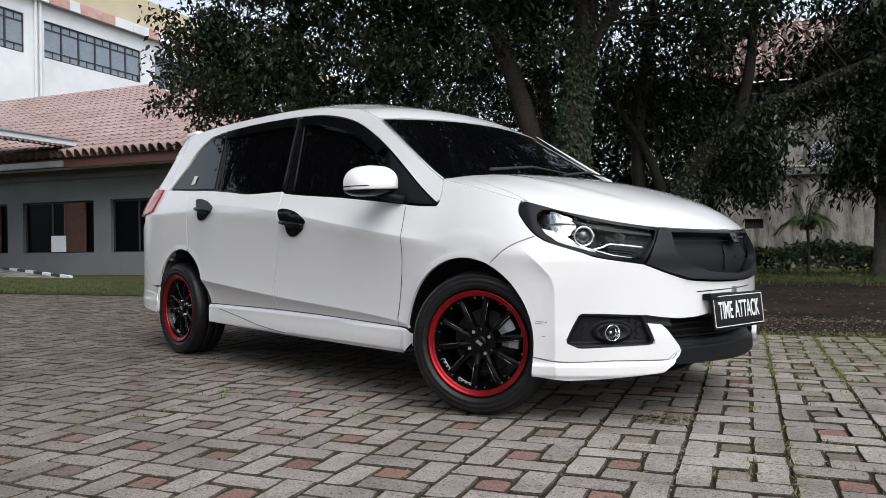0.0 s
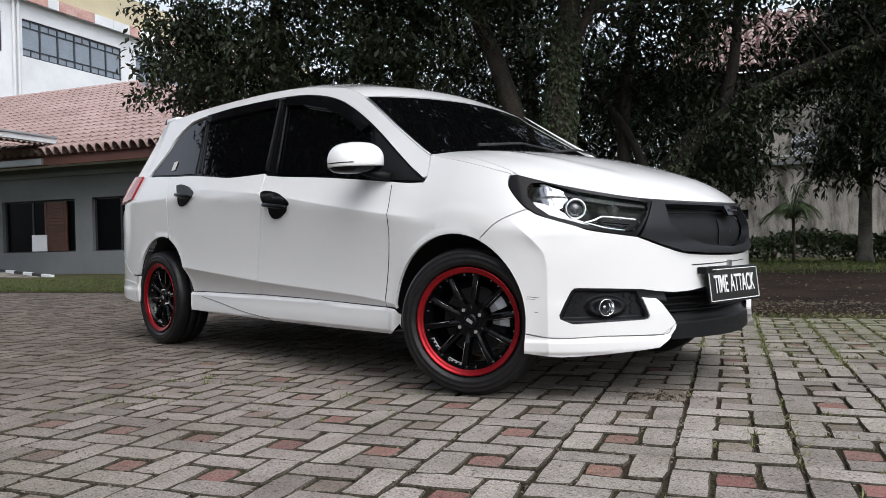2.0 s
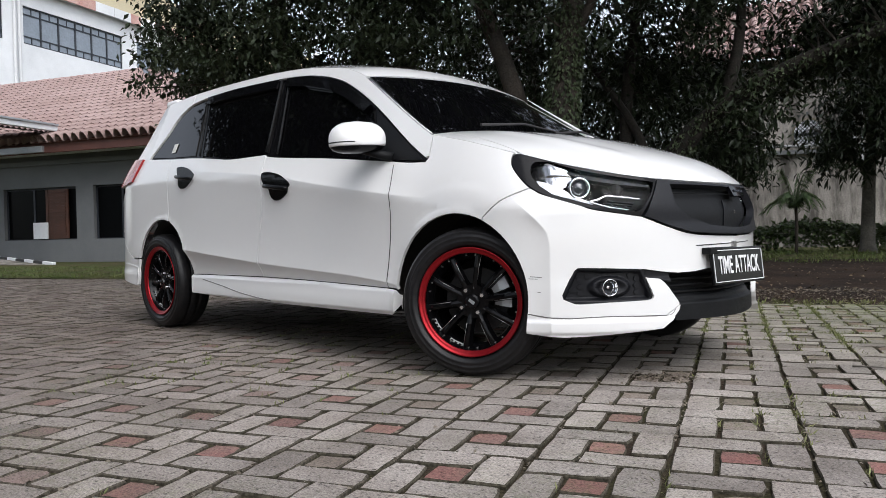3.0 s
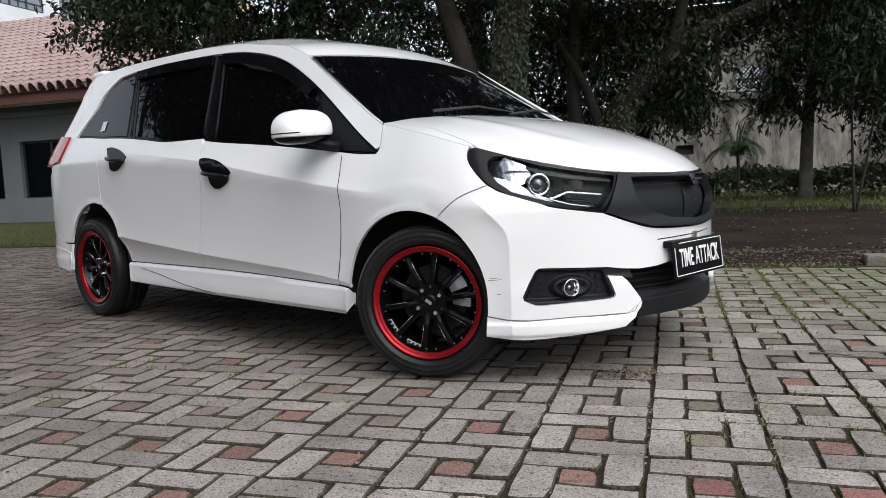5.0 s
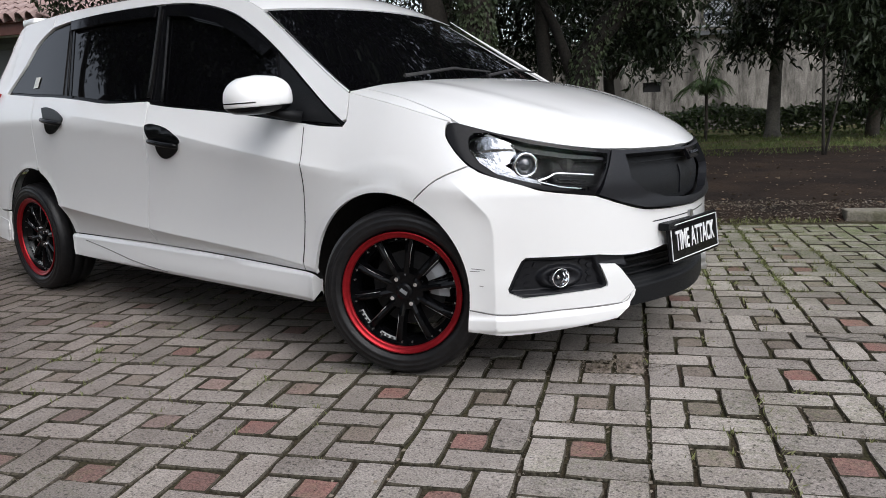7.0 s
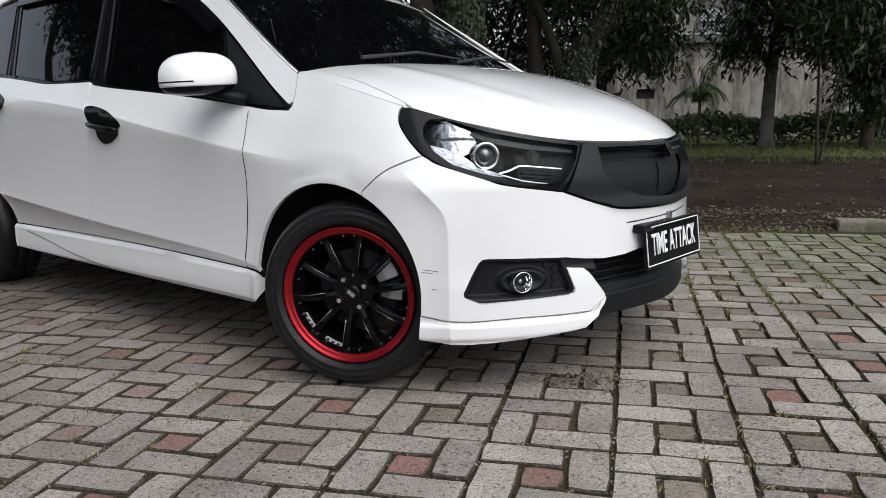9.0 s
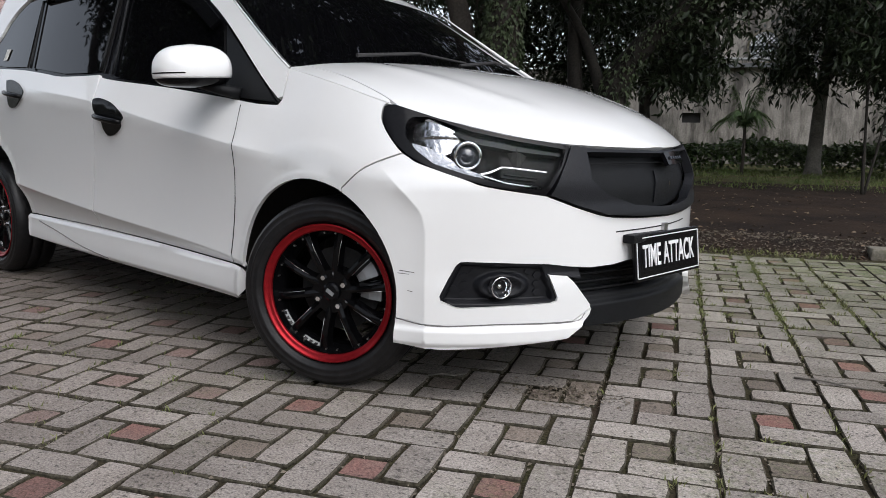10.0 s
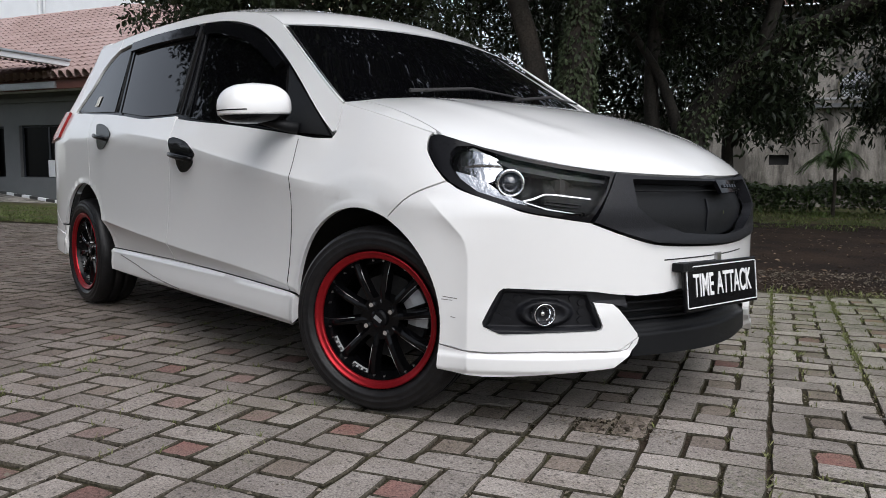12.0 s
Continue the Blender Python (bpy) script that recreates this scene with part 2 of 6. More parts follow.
WALL_GREY = material("pale_grey_render", (0.172, 0.181, 0.184), 0.9, vary=0.05, scale=3, bump=0.2, bump_scale=40, second=(0.142, 0.150, 0.154), patch=0.6)
WALL_WHITE = material("white_painted_wall", (0.84, 0.86, 0.88), 0.85, vary=0.04, scale=2, bump=0.1, bump_scale=20, second=(0.7, 0.72, 0.74), patch=0.3)
CREAM = material("cream_painted_wall", (0.62, 0.55, 0.38), 0.85, vary=0.06, scale=2, second=(0.55, 0.48, 0.33), patch=0.4)
TILE = material("terracotta_roof_tile", (0.29, 0.203, 0.184), 0.8, vary=0.15, scale=4, bump=0.3, bump_scale=30, second=(0.365, 0.268, 0.248), patch=0.7)
FASCIA = material("dark_red_fascia", (0.12, 0.045, 0.032), 0.6, vary=0.15, scale=4, second=(0.09, 0.035, 0.028), patch=1)
WOOD = material("brown_shutter_wood", (0.10, 0.042, 0.027), 0.55, vary=0.2, scale=6, second=(0.07, 0.033, 0.022), patch=3)
# near-black: shade of unlit rooms put into colour, and black kerb paint
ROOM_DARK = material("room_shade_and_black_paint", (0.02, 0.02, 0.02), 0.6, vary=0.2)
PINK = material("faded_red_sheet", (0.5, 0.27, 0.23), 0.7, vary=0.15, scale=2, second=(0.62, 0.42, 0.38), patch=1.5)
# grey-blue base holds a painted reflection of the sky
SKY_PANE = material("sky_toned_window_glass", (0.24, 0.28, 0.33), 0.06, vary=0.1, scale=1, spec=0.6)
FRAME = material("dark_window_frame", (0.03, 0.035, 0.045), 0.5, vary=0.15)
METAL_GREY = material("grey_galvanised_metal", (0.42, 0.44, 0.46), 0.45, metal=0.6, vary=0.12, scale=3)
GREY_PIPE = material("dull_grey_pipe", (0.28, 0.29, 0.29), 0.6, vary=0.1)
PIPE = material("white_pipe", (0.72, 0.73, 0.74), 0.5, vary=0.05)


# ---- mesh helpers ----
def part(name, geo, mat, parent=None, label="", smooth=False):
    """Links a bmesh, or a (vertices, faces) pair, as one mesh object, under a thing or a part."""
    me = bpy.data.meshes.new(name)
    turned = geo[2] if isinstance(geo, tuple) and len(geo) == 3 else None
    if isinstance(geo, tuple):
        me.from_pydata([tuple(map(float, v)) for v in geo[0]], [], [tuple(map(int, f)) for f in geo[1]])
    elif isinstance(geo, bpy.types.Mesh):
        me = geo
    else:
        geo.to_mesh(me)
        geo.free()
    me.materials.clear()
    me.materials.append(mat)
    if smooth:
        me.polygons.foreach_set("use_smooth", [True] * len(me.polygons))
        if turned is not None:
            me.normals_split_custom_set_from_vertices([tuple(map(float, v)) for v in turned])
    ob = new(name, me)
    if parent is not None:
        ob.parent = parent
    if label:
        tagged(ob, label)
    return ob


def thing(name, at=(0, 0, 0), label="", category="", group="", kind="", turn=0.0):
    ob = new(name)
    ob.empty_display_size = 0.1
    ob.matrix_basis = pose(*at, 0, 0, turn)
    return tagged(ob, label, category, group, kind)


def box(lo, hi, bevel=0.0, m=None):
    bm = bmesh.new()
    bmesh.ops.create_cube(bm, size=1)
    size = [b - a for a, b in zip(lo, hi)]
    bmesh.ops.scale(bm, vec=size, verts=bm.verts)
    bmesh.ops.translate(bm, vec=[(a + b) / 2 for a, b in zip(lo, hi)], verts=bm.verts)
    if bevel:
        bmesh.ops.bevel(bm, geom=bm.edges[:], offset=bevel, segments=2, affect="EDGES", profile=0.6)
    if m is not None:
        bmesh.ops.transform(bm, matrix=m, verts=bm.verts)
    return bm


def rod(a, b, r0, r1=None, sides=10, rings=1, wob=0.0):
    """A tapered round bar from a to b, closed at both ends."""
    a, b = np.array(a, float), np.array(b, float)
    r1 = r0 if r1 is None else r1
    d = (b - a) / np.linalg.norm(b - a)
    u = np.cross(d, (0, 0, 1) if abs(d[2]) < 0.9 else (1, 0, 0))
    u /= np.linalg.norm(u)
    w = np.cross(d, u)
    vs, fs = [], []
    for i in range(rings + 1):
        t = i / rings
        c = a + (b - a) * t
        for k in range(sides):
            g = 2 * math.pi * k / sides
            r = (r0 + (r1 - r0) * t) * (1 + wob * math.sin(3 * g + 5 * t))
            vs.append(c + (u * math.cos(g) + w * math.sin(g)) * r)
    for i in range(rings):
        for k in range(sides):
            k2 = (k + 1) % sides
            fs.append((i * sides + k, i * sides + k2, (i + 1) * sides + k2, (i + 1) * sides + k))
    fs.append(tuple(range(sides))[::-1])
    fs.append(tuple(rings * sides + k for k in range(sides)))
    return vs, fs


def tube(points, radii, sides=9):
    """A round bar along bent points."""
    pts = np.array(points, float)
    vs, fs = [], []
    u = None
    for i, p in enumerate(pts):
        d = pts[min(i + 1, len(pts) - 1)] - pts[max(i - 1, 0)]
        d /= np.linalg.norm(d)
        if u is None:
            u = np.cross(d, (0.3, 0.2, 1) if abs(d[2]) < 0.9 else (1, 0.1, 0))
        u = u - d * (u @ d)
        u /= np.linalg.norm(u)
        w = np.cross(d, u)
        for k in range(sides):
            g = 2 * math.pi * k / sides
            vs.append(p + (u * math.cos(g) + w * math.sin(g)) * radii[i])
    n = len(pts)
    for i in range(n - 1):
        for k in range(sides):
            k2 = (k + 1) % sides
            fs.append((i * sides + k, i * sides + k2, (i + 1) * sides + k2, (i + 1) * sides + k))
    fs.append(tuple(range(sides))[::-1])
    fs.append(tuple((n - 1) * sides + k for k in range(sides)))
    return vs, fs


def joined(pieces):
    vs, fs = [], []
    for v, f in pieces:
        o = len(vs)
        vs.extend(v)
        fs.extend(tuple(i + o for i in q) for q in f)
    return vs, fs


def lathe(profile, segments=64, closed=False):
    """Spins (radius, y) points round the y axis."""
    vs, fs = [], []
    n = len(profile)
    for k in range(segments):
        g = 2 * math.pi * k / segments
        for r, y in profile:
            vs.append((r * math.cos(g), y, r * math.sin(g)))
    for k in range(segments):
        k2 = (k + 1) % segments
        for i in range(n if closed else n - 1):
            j = (i + 1) % n
            fs.append((k * n + i, k * n + j, k2 * n + j, k2 * n + i))
    return vs, fs


# the yard is laid out along the paving: u along its courses, v across them

def yard(u, v, z=0.0):
    return (u * math.cos(AXIS) - v * math.sin(AXIS), u * math.sin(AXIS) + v * math.cos(AXIS), z)


YARD = pose(0, 0, 0, 0, 0, 24.2)


def curve(*pts):
    """Smooth function through (x, y) pairs, monotone between them."""
    p = np.array(pts, float)
    x, y = p[:, 0], p[:, 1]
    h, d = np.diff(x), np.diff(y) / np.diff(x)
    m = np.empty_like(x)
    m[0], m[-1] = d[0], d[-1]
    for i in range(1, len(x) - 1):
        m[i] = 0 if d[i - 1] * d[i] <= 0 else 3 * (h[i - 1] + h[i]) / ((2 * h[i] + h[i - 1]) / d[i - 1] + (h[i] + 2 * h[i - 1]) / d[i])
    def f(v):
        v = np.clip(v, x[0], x[-1])
        i = np.clip(np.searchsorted(x, v) - 1, 0, len(x) - 2)
        t = (v - x[i]) / h[i]
        return (y[i] * (1 + 2 * t) * (1 - t) ** 2 + h[i] * m[i] * t * (1 - t) ** 2 + y[i + 1] * t * t * (3 - 2 * t) + h[i] * m[i + 1] * t * t * (t - 1))
    return f

def spline(*pts):
    """Natural cubic spline through (x, y) pairs."""
    p = np.array(pts, float)
    x, y = p[:, 0], p[:, 1]
    n, h = len(x), np.diff(x)
    A, r = np.eye(n), np.zeros(n)
    for i in range(1, n - 1):
        A[i, i - 1:i + 2] = h[i - 1], 2 * (h[i - 1] + h[i]), h[i]
        r[i] = 6 * ((y[i + 1] - y[i]) / h[i] - (y[i] - y[i - 1]) / h[i - 1])
    M = np.linalg.solve(A, r)
    def f(v):
        v = np.clip(v, x[0], x[-1])
        i = np.clip(np.searchsorted(x, v) - 1, 0, n - 2)
        a, b = x[i + 1] - v, v - x[i]
        return M[i] * a ** 3 / (6 * h[i]) + M[i + 1] * b ** 3 / (6 * h[i]) + (y[i] / h[i] - M[i] * h[i] / 6) * a + (y[i + 1] / h[i] - M[i + 1] * h[i] / 6) * b
    return f


# ---- the car's body surfaces: forward is +x, its right flank is at -y ----
HALF_PLAN = ((1.25, 1.25, 0.842), (1.45, 1.45, 0.832), (1.62, 1.61, 0.80), (1.8, 1.765, 0.715), (2.0, 1.91, 0.58), (2.2, 2.02, 0.405), (2.4, 2.085, 0.21), (2.62, 2.115, 0.0))
TAIL_PLAN = ((-2.9, -2.2, 0.0), (-2.6, -2.19, 0.3), (-2.3, -2.13, 0.585), (-2.1, -2.03, 0.735), (-1.95, -1.92, 0.79), (-1.8, -1.8, 0.82), (-1.4, -1.4, 0.835))
PLAN = [(-5.8 - s, x, -y) for s, x, y in TAIL_PLAN[:0:-1]] + list(TAIL_PLAN) + [(s, s, 0.842) for s in (-0.7, 0.0, 0.7)] + list(HALF_PLAN) + [(5.24 - s, x, -y) for s, x, y in HALF_PLAN[-2::-1]]
PLAN_X = spline(*[(s, x) for s, x, y in PLAN])
PLAN_Y = spline(*[(s, y) for s, x, y in PLAN])
TURN_Z = curve((-2.9, 0.92), (-1.2, 0.92), (0, 0.84), (1.1, 0.70), (1.5, 0.66), (1.9, 0.64), (2.62, 0.64))
SHOULDER = curve((-1.0, 0.985), (-0.6, 0.95), (0, 0.889), (0.518, 0.808), (1.006, 0.738), (1.302, 0.70), (1.7, 0.66))
SILL = curve((-0.95, 0.505), (-0.871, 0.498), (0, 0.428), (0.93, 0.366), (1.1, 0.34))


def fade(v, a, b):
    t = np.clip((v - a) / (b - a), 0, 1)
    return t * t * (3 - 2 * t)


def bulge(s, z):
    """How far the skin lies outside the plan outline."""
    s = np.where(s > 2.62, 5.24 - s, np.where(s < -2.9, -5.8 - s, s))
    k = z - TURN_Z(s)
    up = np.where(k > 0, np.where(k < 0.2, 0.6 * np.abs(k) ** 1.4, 0.063 + 0.42 * (k - 0.2)), 0)
    front = np.clip((s - 1.35) / 0.5, 0, 1)
    up = up * (1 + 0.6 * front)
    up = up + np.clip((-1.5 - s) / 0.4, 0, 1) * 0.18 * np.clip(z - 0.95, 0, 1)
    below = SHOULDER(s) - z
    ridge = 0.020 * np.exp(-np.abs(below) / np.where(below > 0, 0.11, 0.06)) * fade(s, -1.0, 0.0) * (1 - fade(s, 1.0, 1.25))
    under = SILL(s) - z
    low = (0.062 * (1 - np.exp(-np.clip(under, 0, 1) / 0.1)) - 0.009 * np.exp(-np.abs(under) / 0.075)) * (1 - fade(s, 0.95, 1.12)) * fade(s, -1.0, -0.9)
    # flared front wing: the skin stays upright inside an arc over the wheel, with a rolled lip at both arches
    r = np.hypot(s - 1.362, z - 0.315)
    up = up * (1 - 0.24 * (1 - fade(r, 0.412, 0.458)) * fade(z, 0.52, 0.66) * (1 - fade(s, 1.45, 1.62)))
    lip = 0.0045 * (1 - fade(r, 0.336, 0.366)) * (1 - fade(s, 1.42, 1.5)) + 0.004 * (1 - fade(np.hypot(s + 1.226, z - 0.345), 0.352, 0.378))
    return -up + ridge - low + lip * fade(z, 0.24, 0.32)


def side(s, z):
    """The right flank and its turn round both ends, at plan station s and height z."""
    s, z = np.asarray(s, float), np.asarray(z, float)
    e = 1e-3
    tx, ty = PLAN_X(s + e) - PLAN_X(s - e), PLAN_Y(s + e) - PLAN_Y(s - e)
    n = np.hypot(tx, ty)
    b = bulge(s, z)
    return np.stack([PLAN_X(s) - ty / n * b, -(PLAN_Y(s) + tx / n * b), z + 0 * s], -1)


def offset(surf, d):
    """The surface d metres outside another one."""
    def f(a, b):
        a, b = np.asarray(a, float), np.asarray(b, float)
        e = 2e-3
        n = np.cross(surf(a + e, b) - surf(a - e, b), surf(a, b + e) - surf(a, b - e))
        n /= np.linalg.norm(n, axis=-1, keepdims=True) + 1e-12
        return surf(a, b) + n * (d(a, b)[..., None] if callable(d) else d)
    return f


HOOD_EDGE = curve((1.0, 1.02), (1.158, 0.984), (1.35, 0.94), (1.5, 0.90), (1.634, 0.867), (1.818, 0.822), (2.212, 0.757), (2.45, 0.747), (2.62, 0.745))
HOOD_MID = curve((0.9, 1.06), (1.2, 1.035), (1.5, 0.985), (1.75, 0.915), (1.9, 0.86), (2.0, 0.806), (2.05, 0.768), (2.075, 0.745))
edge_s = np.linspace(0.95, 2.62, 400)
edge_p = side(edge_s, HOOD_EDGE(edge_s))


def hood(x, y):
    """The top of the bonnet and wings over plan point x, y."""
    x, y = np.asarray(x, float), np.asarray(y, float)
    w = np.maximum(np.interp(x, edge_p[:, 0], -edge_p[:, 1]), 0.02)
    ze = np.interp(x, edge_p[:, 0], edge_p[:, 2])
    q = np.clip(np.abs(y) / w, 0, 1)
    ridge = 0.006 * np.exp(-((q - 0.62) / 0.07) ** 2) * fade(x, 1.1, 1.4) * (1 - fade(x, 1.75, 1.9))
    return np.stack([x + 0 * y, y + 0 * x, HOOD_MID(x) - (HOOD_MID(x) - ze) * q ** 2.6 + ridge], -1)


PILLAR = curve((0.577, 1.338), (0.737, 1.237), (0.949, 1.105), (1.158, 0.984), (1.25, 0.94))


def screen(s, q):
    """The windscreen, from its upper edge (s = 0.577) to the cowl."""
    s, q = np.asarray(s, float), np.asarray(q, float)
    p = side(s, PILLAR(s))
    return np.stack([p[..., 0] + 0.10 * (1 - q * q), -p[..., 1] * q, p[..., 2] + 0.022 * (1 - q * q)], -1)


ROOF_EDGE = curve((-1.9, 1.40), (-1.75, 1.44), (-1.45, 1.485), (-1.02, 1.50), (-0.348, 1.493), (-0.008, 1.473), (0.308, 1.426), (0.408, 1.406), (0.577, 1.338), (0.7, 1.26))
ROOF_RISE = curve((-2.0, 0.06), (-1.5, 0.075), (-0.5, 0.082), (-0.1, 0.075), (0.3, 0.045), (0.577, 0.022))


def roof(s, q):
    s, q = np.asarray(s, float), np.asarray(q, float)
    p = side(s, ROOF_EDGE(s))
    return np.stack([p[..., 0] + 0.10 * fade(s, -0.3, 0.577) * (1 - q * q), -p[..., 1] * q, p[..., 2] + ROOF_RISE(s) * (1 - np.abs(q) ** 2.4)], -1)


def inside(pts, poly):
    x, y = pts[:, 0], pts[:, 1]
    ok = np.zeros(len(pts), bool)
    a = poly
    b = np.roll(poly, -1, 0)
    for (x0, y0), (x1, y1) in zip(a, b):
        if y0 != y1:
            ok ^= ((y0 > y) != (y1 > y)) & (x < (x1 - x0) * (y - y0) / (y1 - y0) + x0)
    return ok


def dense(pts, step):
    """A closed outline with points at even steps."""
    out = []
    for a, b in zip(pts, list(pts[1:]) + [pts[0]]):
        a, b = np.array(a, float), np.array(b, float)
        n = max(1, int(np.ceil(np.linalg.norm(b - a) / step)))
        out += [a + (b - a) * i / n for i in range(n)]
    return np.array(out)


def soft(pts, n=6):
    """A smooth open line through the points."""
    p = [np.array(q, float) for q in pts]
    p = [2 * p[0] - p[1]] + p + [2 * p[-1] - p[-2]]
    out = []
    for i in range(1, len(p) - 2):
        for k in range(n):
            t = k / n
            out.append(tuple(0.5 * (2 * p[i] + (p[i + 1] - p[i - 1]) * t + (2 * p[i - 1] - 5 * p[i] + 4 * p[i + 1] - p[i + 2]) * t ** 2 + (3 * p[i] - p[i - 1] - 3 * p[i + 1] + p[i + 2]) * t ** 3)))
    return out + [tuple(p[-2])]


def arc(cx, cz, rx, rz, a0, a1, n=24):
    return [(cx + rx * math.cos(radians(a0 + (a1 - a0) * i / n)), cz + rz * math.sin(radians(a0 + (a1 - a0) * i / n))) for i in range(n + 1)]


def ring(cx, cz, rx, rz, n=24, power=2.0):
    out = []
    for i in range(n):
        c, s = math.cos(2 * math.pi * i / n), math.sin(2 * math.pi * i / n)
        out.append((cx + rx * math.copysign(abs(c) ** (2 / power), c), cz + rz * math.copysign(abs(s) ** (2 / power), s)))
    return out


def rounded(poly, n=2):
    """A closed outline with its corners cut round."""
    p = np.array(poly, float)
    for _ in range(n):
        q = np.roll(p, -1, 0)
        p = np.stack([p * 0.78 + q * 0.22, p * 0.22 + q * 0.78], 1).reshape(-1, 2)
    return [tuple(x) for x in p]


def shrunk(poly, d):
    """A closed outline drawn in by d."""
    p = np.array(poly, float)
    area = np.sum(p[:, 0] * np.roll(p[:, 1], -1) - np.roll(p[:, 0], -1) * p[:, 1])
    t = np.roll(p, -1, 0) - np.roll(p, 1, 0)
    n = np.stack([-t[:, 1], t[:, 0]], 1) / (np.linalg.norm(t, axis=1, keepdims=True) + 1e-9)
    return p + n * d * np.sign(area)


CAR_MID = np.array((0.1, 0.0, 0.7))


def fold(f, lo, hi, across=False, wide=0.004, step=0.018):
    """Mesh lines beside and along a crease, so that it renders crisp."""
    t = np.arange(lo, hi, step)
    return [[(float(f(a)) + d, float(a)) if across else (float(a), float(f(a)) + d) for a in t] for d in (-wide, 0.0, wide)]


def panel(outline, surf, step=0.03, depth=0.014, gap=0.002, holes=(), mirror=False, aspect=1.0, creases=()):
    """A sheet cut to an outline on a surface, with its edges turned in by depth."""
    loops = [dense(outline, step * 0.6)] + [dense(h, step * 0.5) for h in holes]
    loops = [shrunk(loops[0], gap)] + [shrunk(h, -gap) for h in loops[1:]]
    lo, hi = loops[0].min(0), loops[0].max(0)
    gx, gy = np.meshgrid(np.arange(lo[0], hi[0], step), np.arange(lo[1], hi[1], step * aspect))
    gx[1::2] += step * 0.5
    grid = np.stack([gx.ravel(), gy.ravel()], 1)
    keep = inside(grid, loops[0])
    for h in loops[1:]:
        keep &= ~inside(grid, h)
    grid = grid[keep]
    border = np.concatenate(loops)
    edges, o = [], 0
    for h in loops:
        edges += [(o + i, o + (i + 1) % len(h)) for i in range(len(h))]
        o += len(h)
    room = shrunk(loops[0], 0.004)
    for line in creases:
        p = np.array(line)
        ok = inside(p, room)
        for h in loops[1:]:
            ok &= ~inside(p, shrunk(h, -0.004))
        at = np.cumsum(ok) - 1 + len(border)
        edges += [(at[i], at[i + 1]) for i in range(len(p) - 1) if ok[i] and ok[i + 1]]
        border = np.concatenate([border, p[ok]])
    far = np.ones(len(grid), bool)
    for i in range(0, len(border), 200):
        far &= (np.abs(grid[:, None] - border[None, i:i + 200]).max(2) > step * 0.33).all(1)
    grid = grid[far]
    flat = np.concatenate([border, grid])
    pts, _, faces, _, _, _ = geometry.delaunay_2d_cdt([Vector(p) for p in flat], edges, [], 0, 1e-7)
    pts = np.array([tuple(p) for p in pts])
    faces = np.array([f[:] for f in faces])
    mid = pts[faces].mean(1)
    keep = inside(mid, loops[0])
    for h in loops[1:]:
        keep &= ~inside(mid, h)
    faces = faces[keep]
    e = 2e-3
    P = surf(pts[:, 0], pts[:, 1])
    N = np.cross(surf(pts[:, 0] + e, pts[:, 1]) - surf(pts[:, 0] - e, pts[:, 1]), surf(pts[:, 0], pts[:, 1] + e) - surf(pts[:, 0], pts[:, 1] - e))
    N /= np.linalg.norm(N, axis=1, keepdims=True) + 1e-12
    used = np.unique(faces)
    if np.sum((P[used] - CAR_MID) * N[used]) < 0:
        N = -N
    T = P[faces]
    turned = np.einsum("ij,ij->i", np.cross(T[:, 1] - T[:, 0], T[:, 2] - T[:, 0]), N[faces[:, 0]]) < 0
    faces[turned] = faces[turned][:, ::-1]
    seen = {}
    for f in faces:
        for a, b in ((f[0], f[1]), (f[1], f[2]), (f[2], f[0])):
            seen[(a, b)] = 1
    rim = [(a, b) for a, b in seen if (b, a) not in seen]
    verts, norms, out = list(P), list(N), [tuple(f) for f in faces]
    if depth:
        for a, b in rim:
            along = P[b] - P[a]
            n = np.cross(along, (N[a] + N[b]) / 2)
            n /= np.linalg.norm(n) + 1e-12
            o = len(verts)
            verts += [P[b], P[a], P[a] - N[a] * depth, P[b] - N[b] * depth]
            norms += [n] * 4
            out.append((o, o + 1, o + 2, o + 3))
    verts, norms = np.array(verts), np.array(norms)
    if mirror:
        verts, norms = verts * (1, -1, 1), norms * (1, -1, 1)
        out = [f[::-1] for f in out]
    return verts, out, norms


# ---- the car ----
car = thing("car", label="white compact people carrier with black glass and red-rimmed black wheels", category="car")
FRONT_ARCH = (1.362, 0.315, 0.328, 0.328)
REAR_ARCH = (-1.226, 0.345, 0.336, 0.346)
BELT_REAR_DOOR = [(-0.05, 1.004), (-0.12, 1.004), (-0.395, 1.008), (-0.6, 1.03), (-0.858, 1.055), (-1.15, 1.072)]
BELT_FRONT_DOOR = [(-0.03, 0.992), (0.119, 0.974), (0.508, 0.938), (0.913, 0.891), (0.97, 0.884)]
WINDOW_TOP = soft([(1.150, 0.885), (1.02, 0.965), (0.732, 1.161), (0.505, 1.293), (0.34, 1.362), (0.125, 1.412), (-0.149, 1.439), (-0.629, 1.451), (-0.979, 1.445), (-1.159, 1.43)], 3)
REAR_GLASS_EDGE = soft([(-1.159, 1.43), (-1.25, 1.385), (-1.318, 1.328), (-1.362, 1.25), (-1.43, 1.17), (-1.495, 1.098)], 3)

HANDLE_FRONT = [(-0.008, 0.898), (0.037, 0.902), (0.145, 0.882), (0.225, 0.848), (0.25, 0.824), (0.23, 0.81), (0.221, 0.786), (0.16, 0.757), (0.104, 0.755), (0.069, 0.781), (0.058, 0.812), (0.013, 0.845), (-0.006, 0.873)]
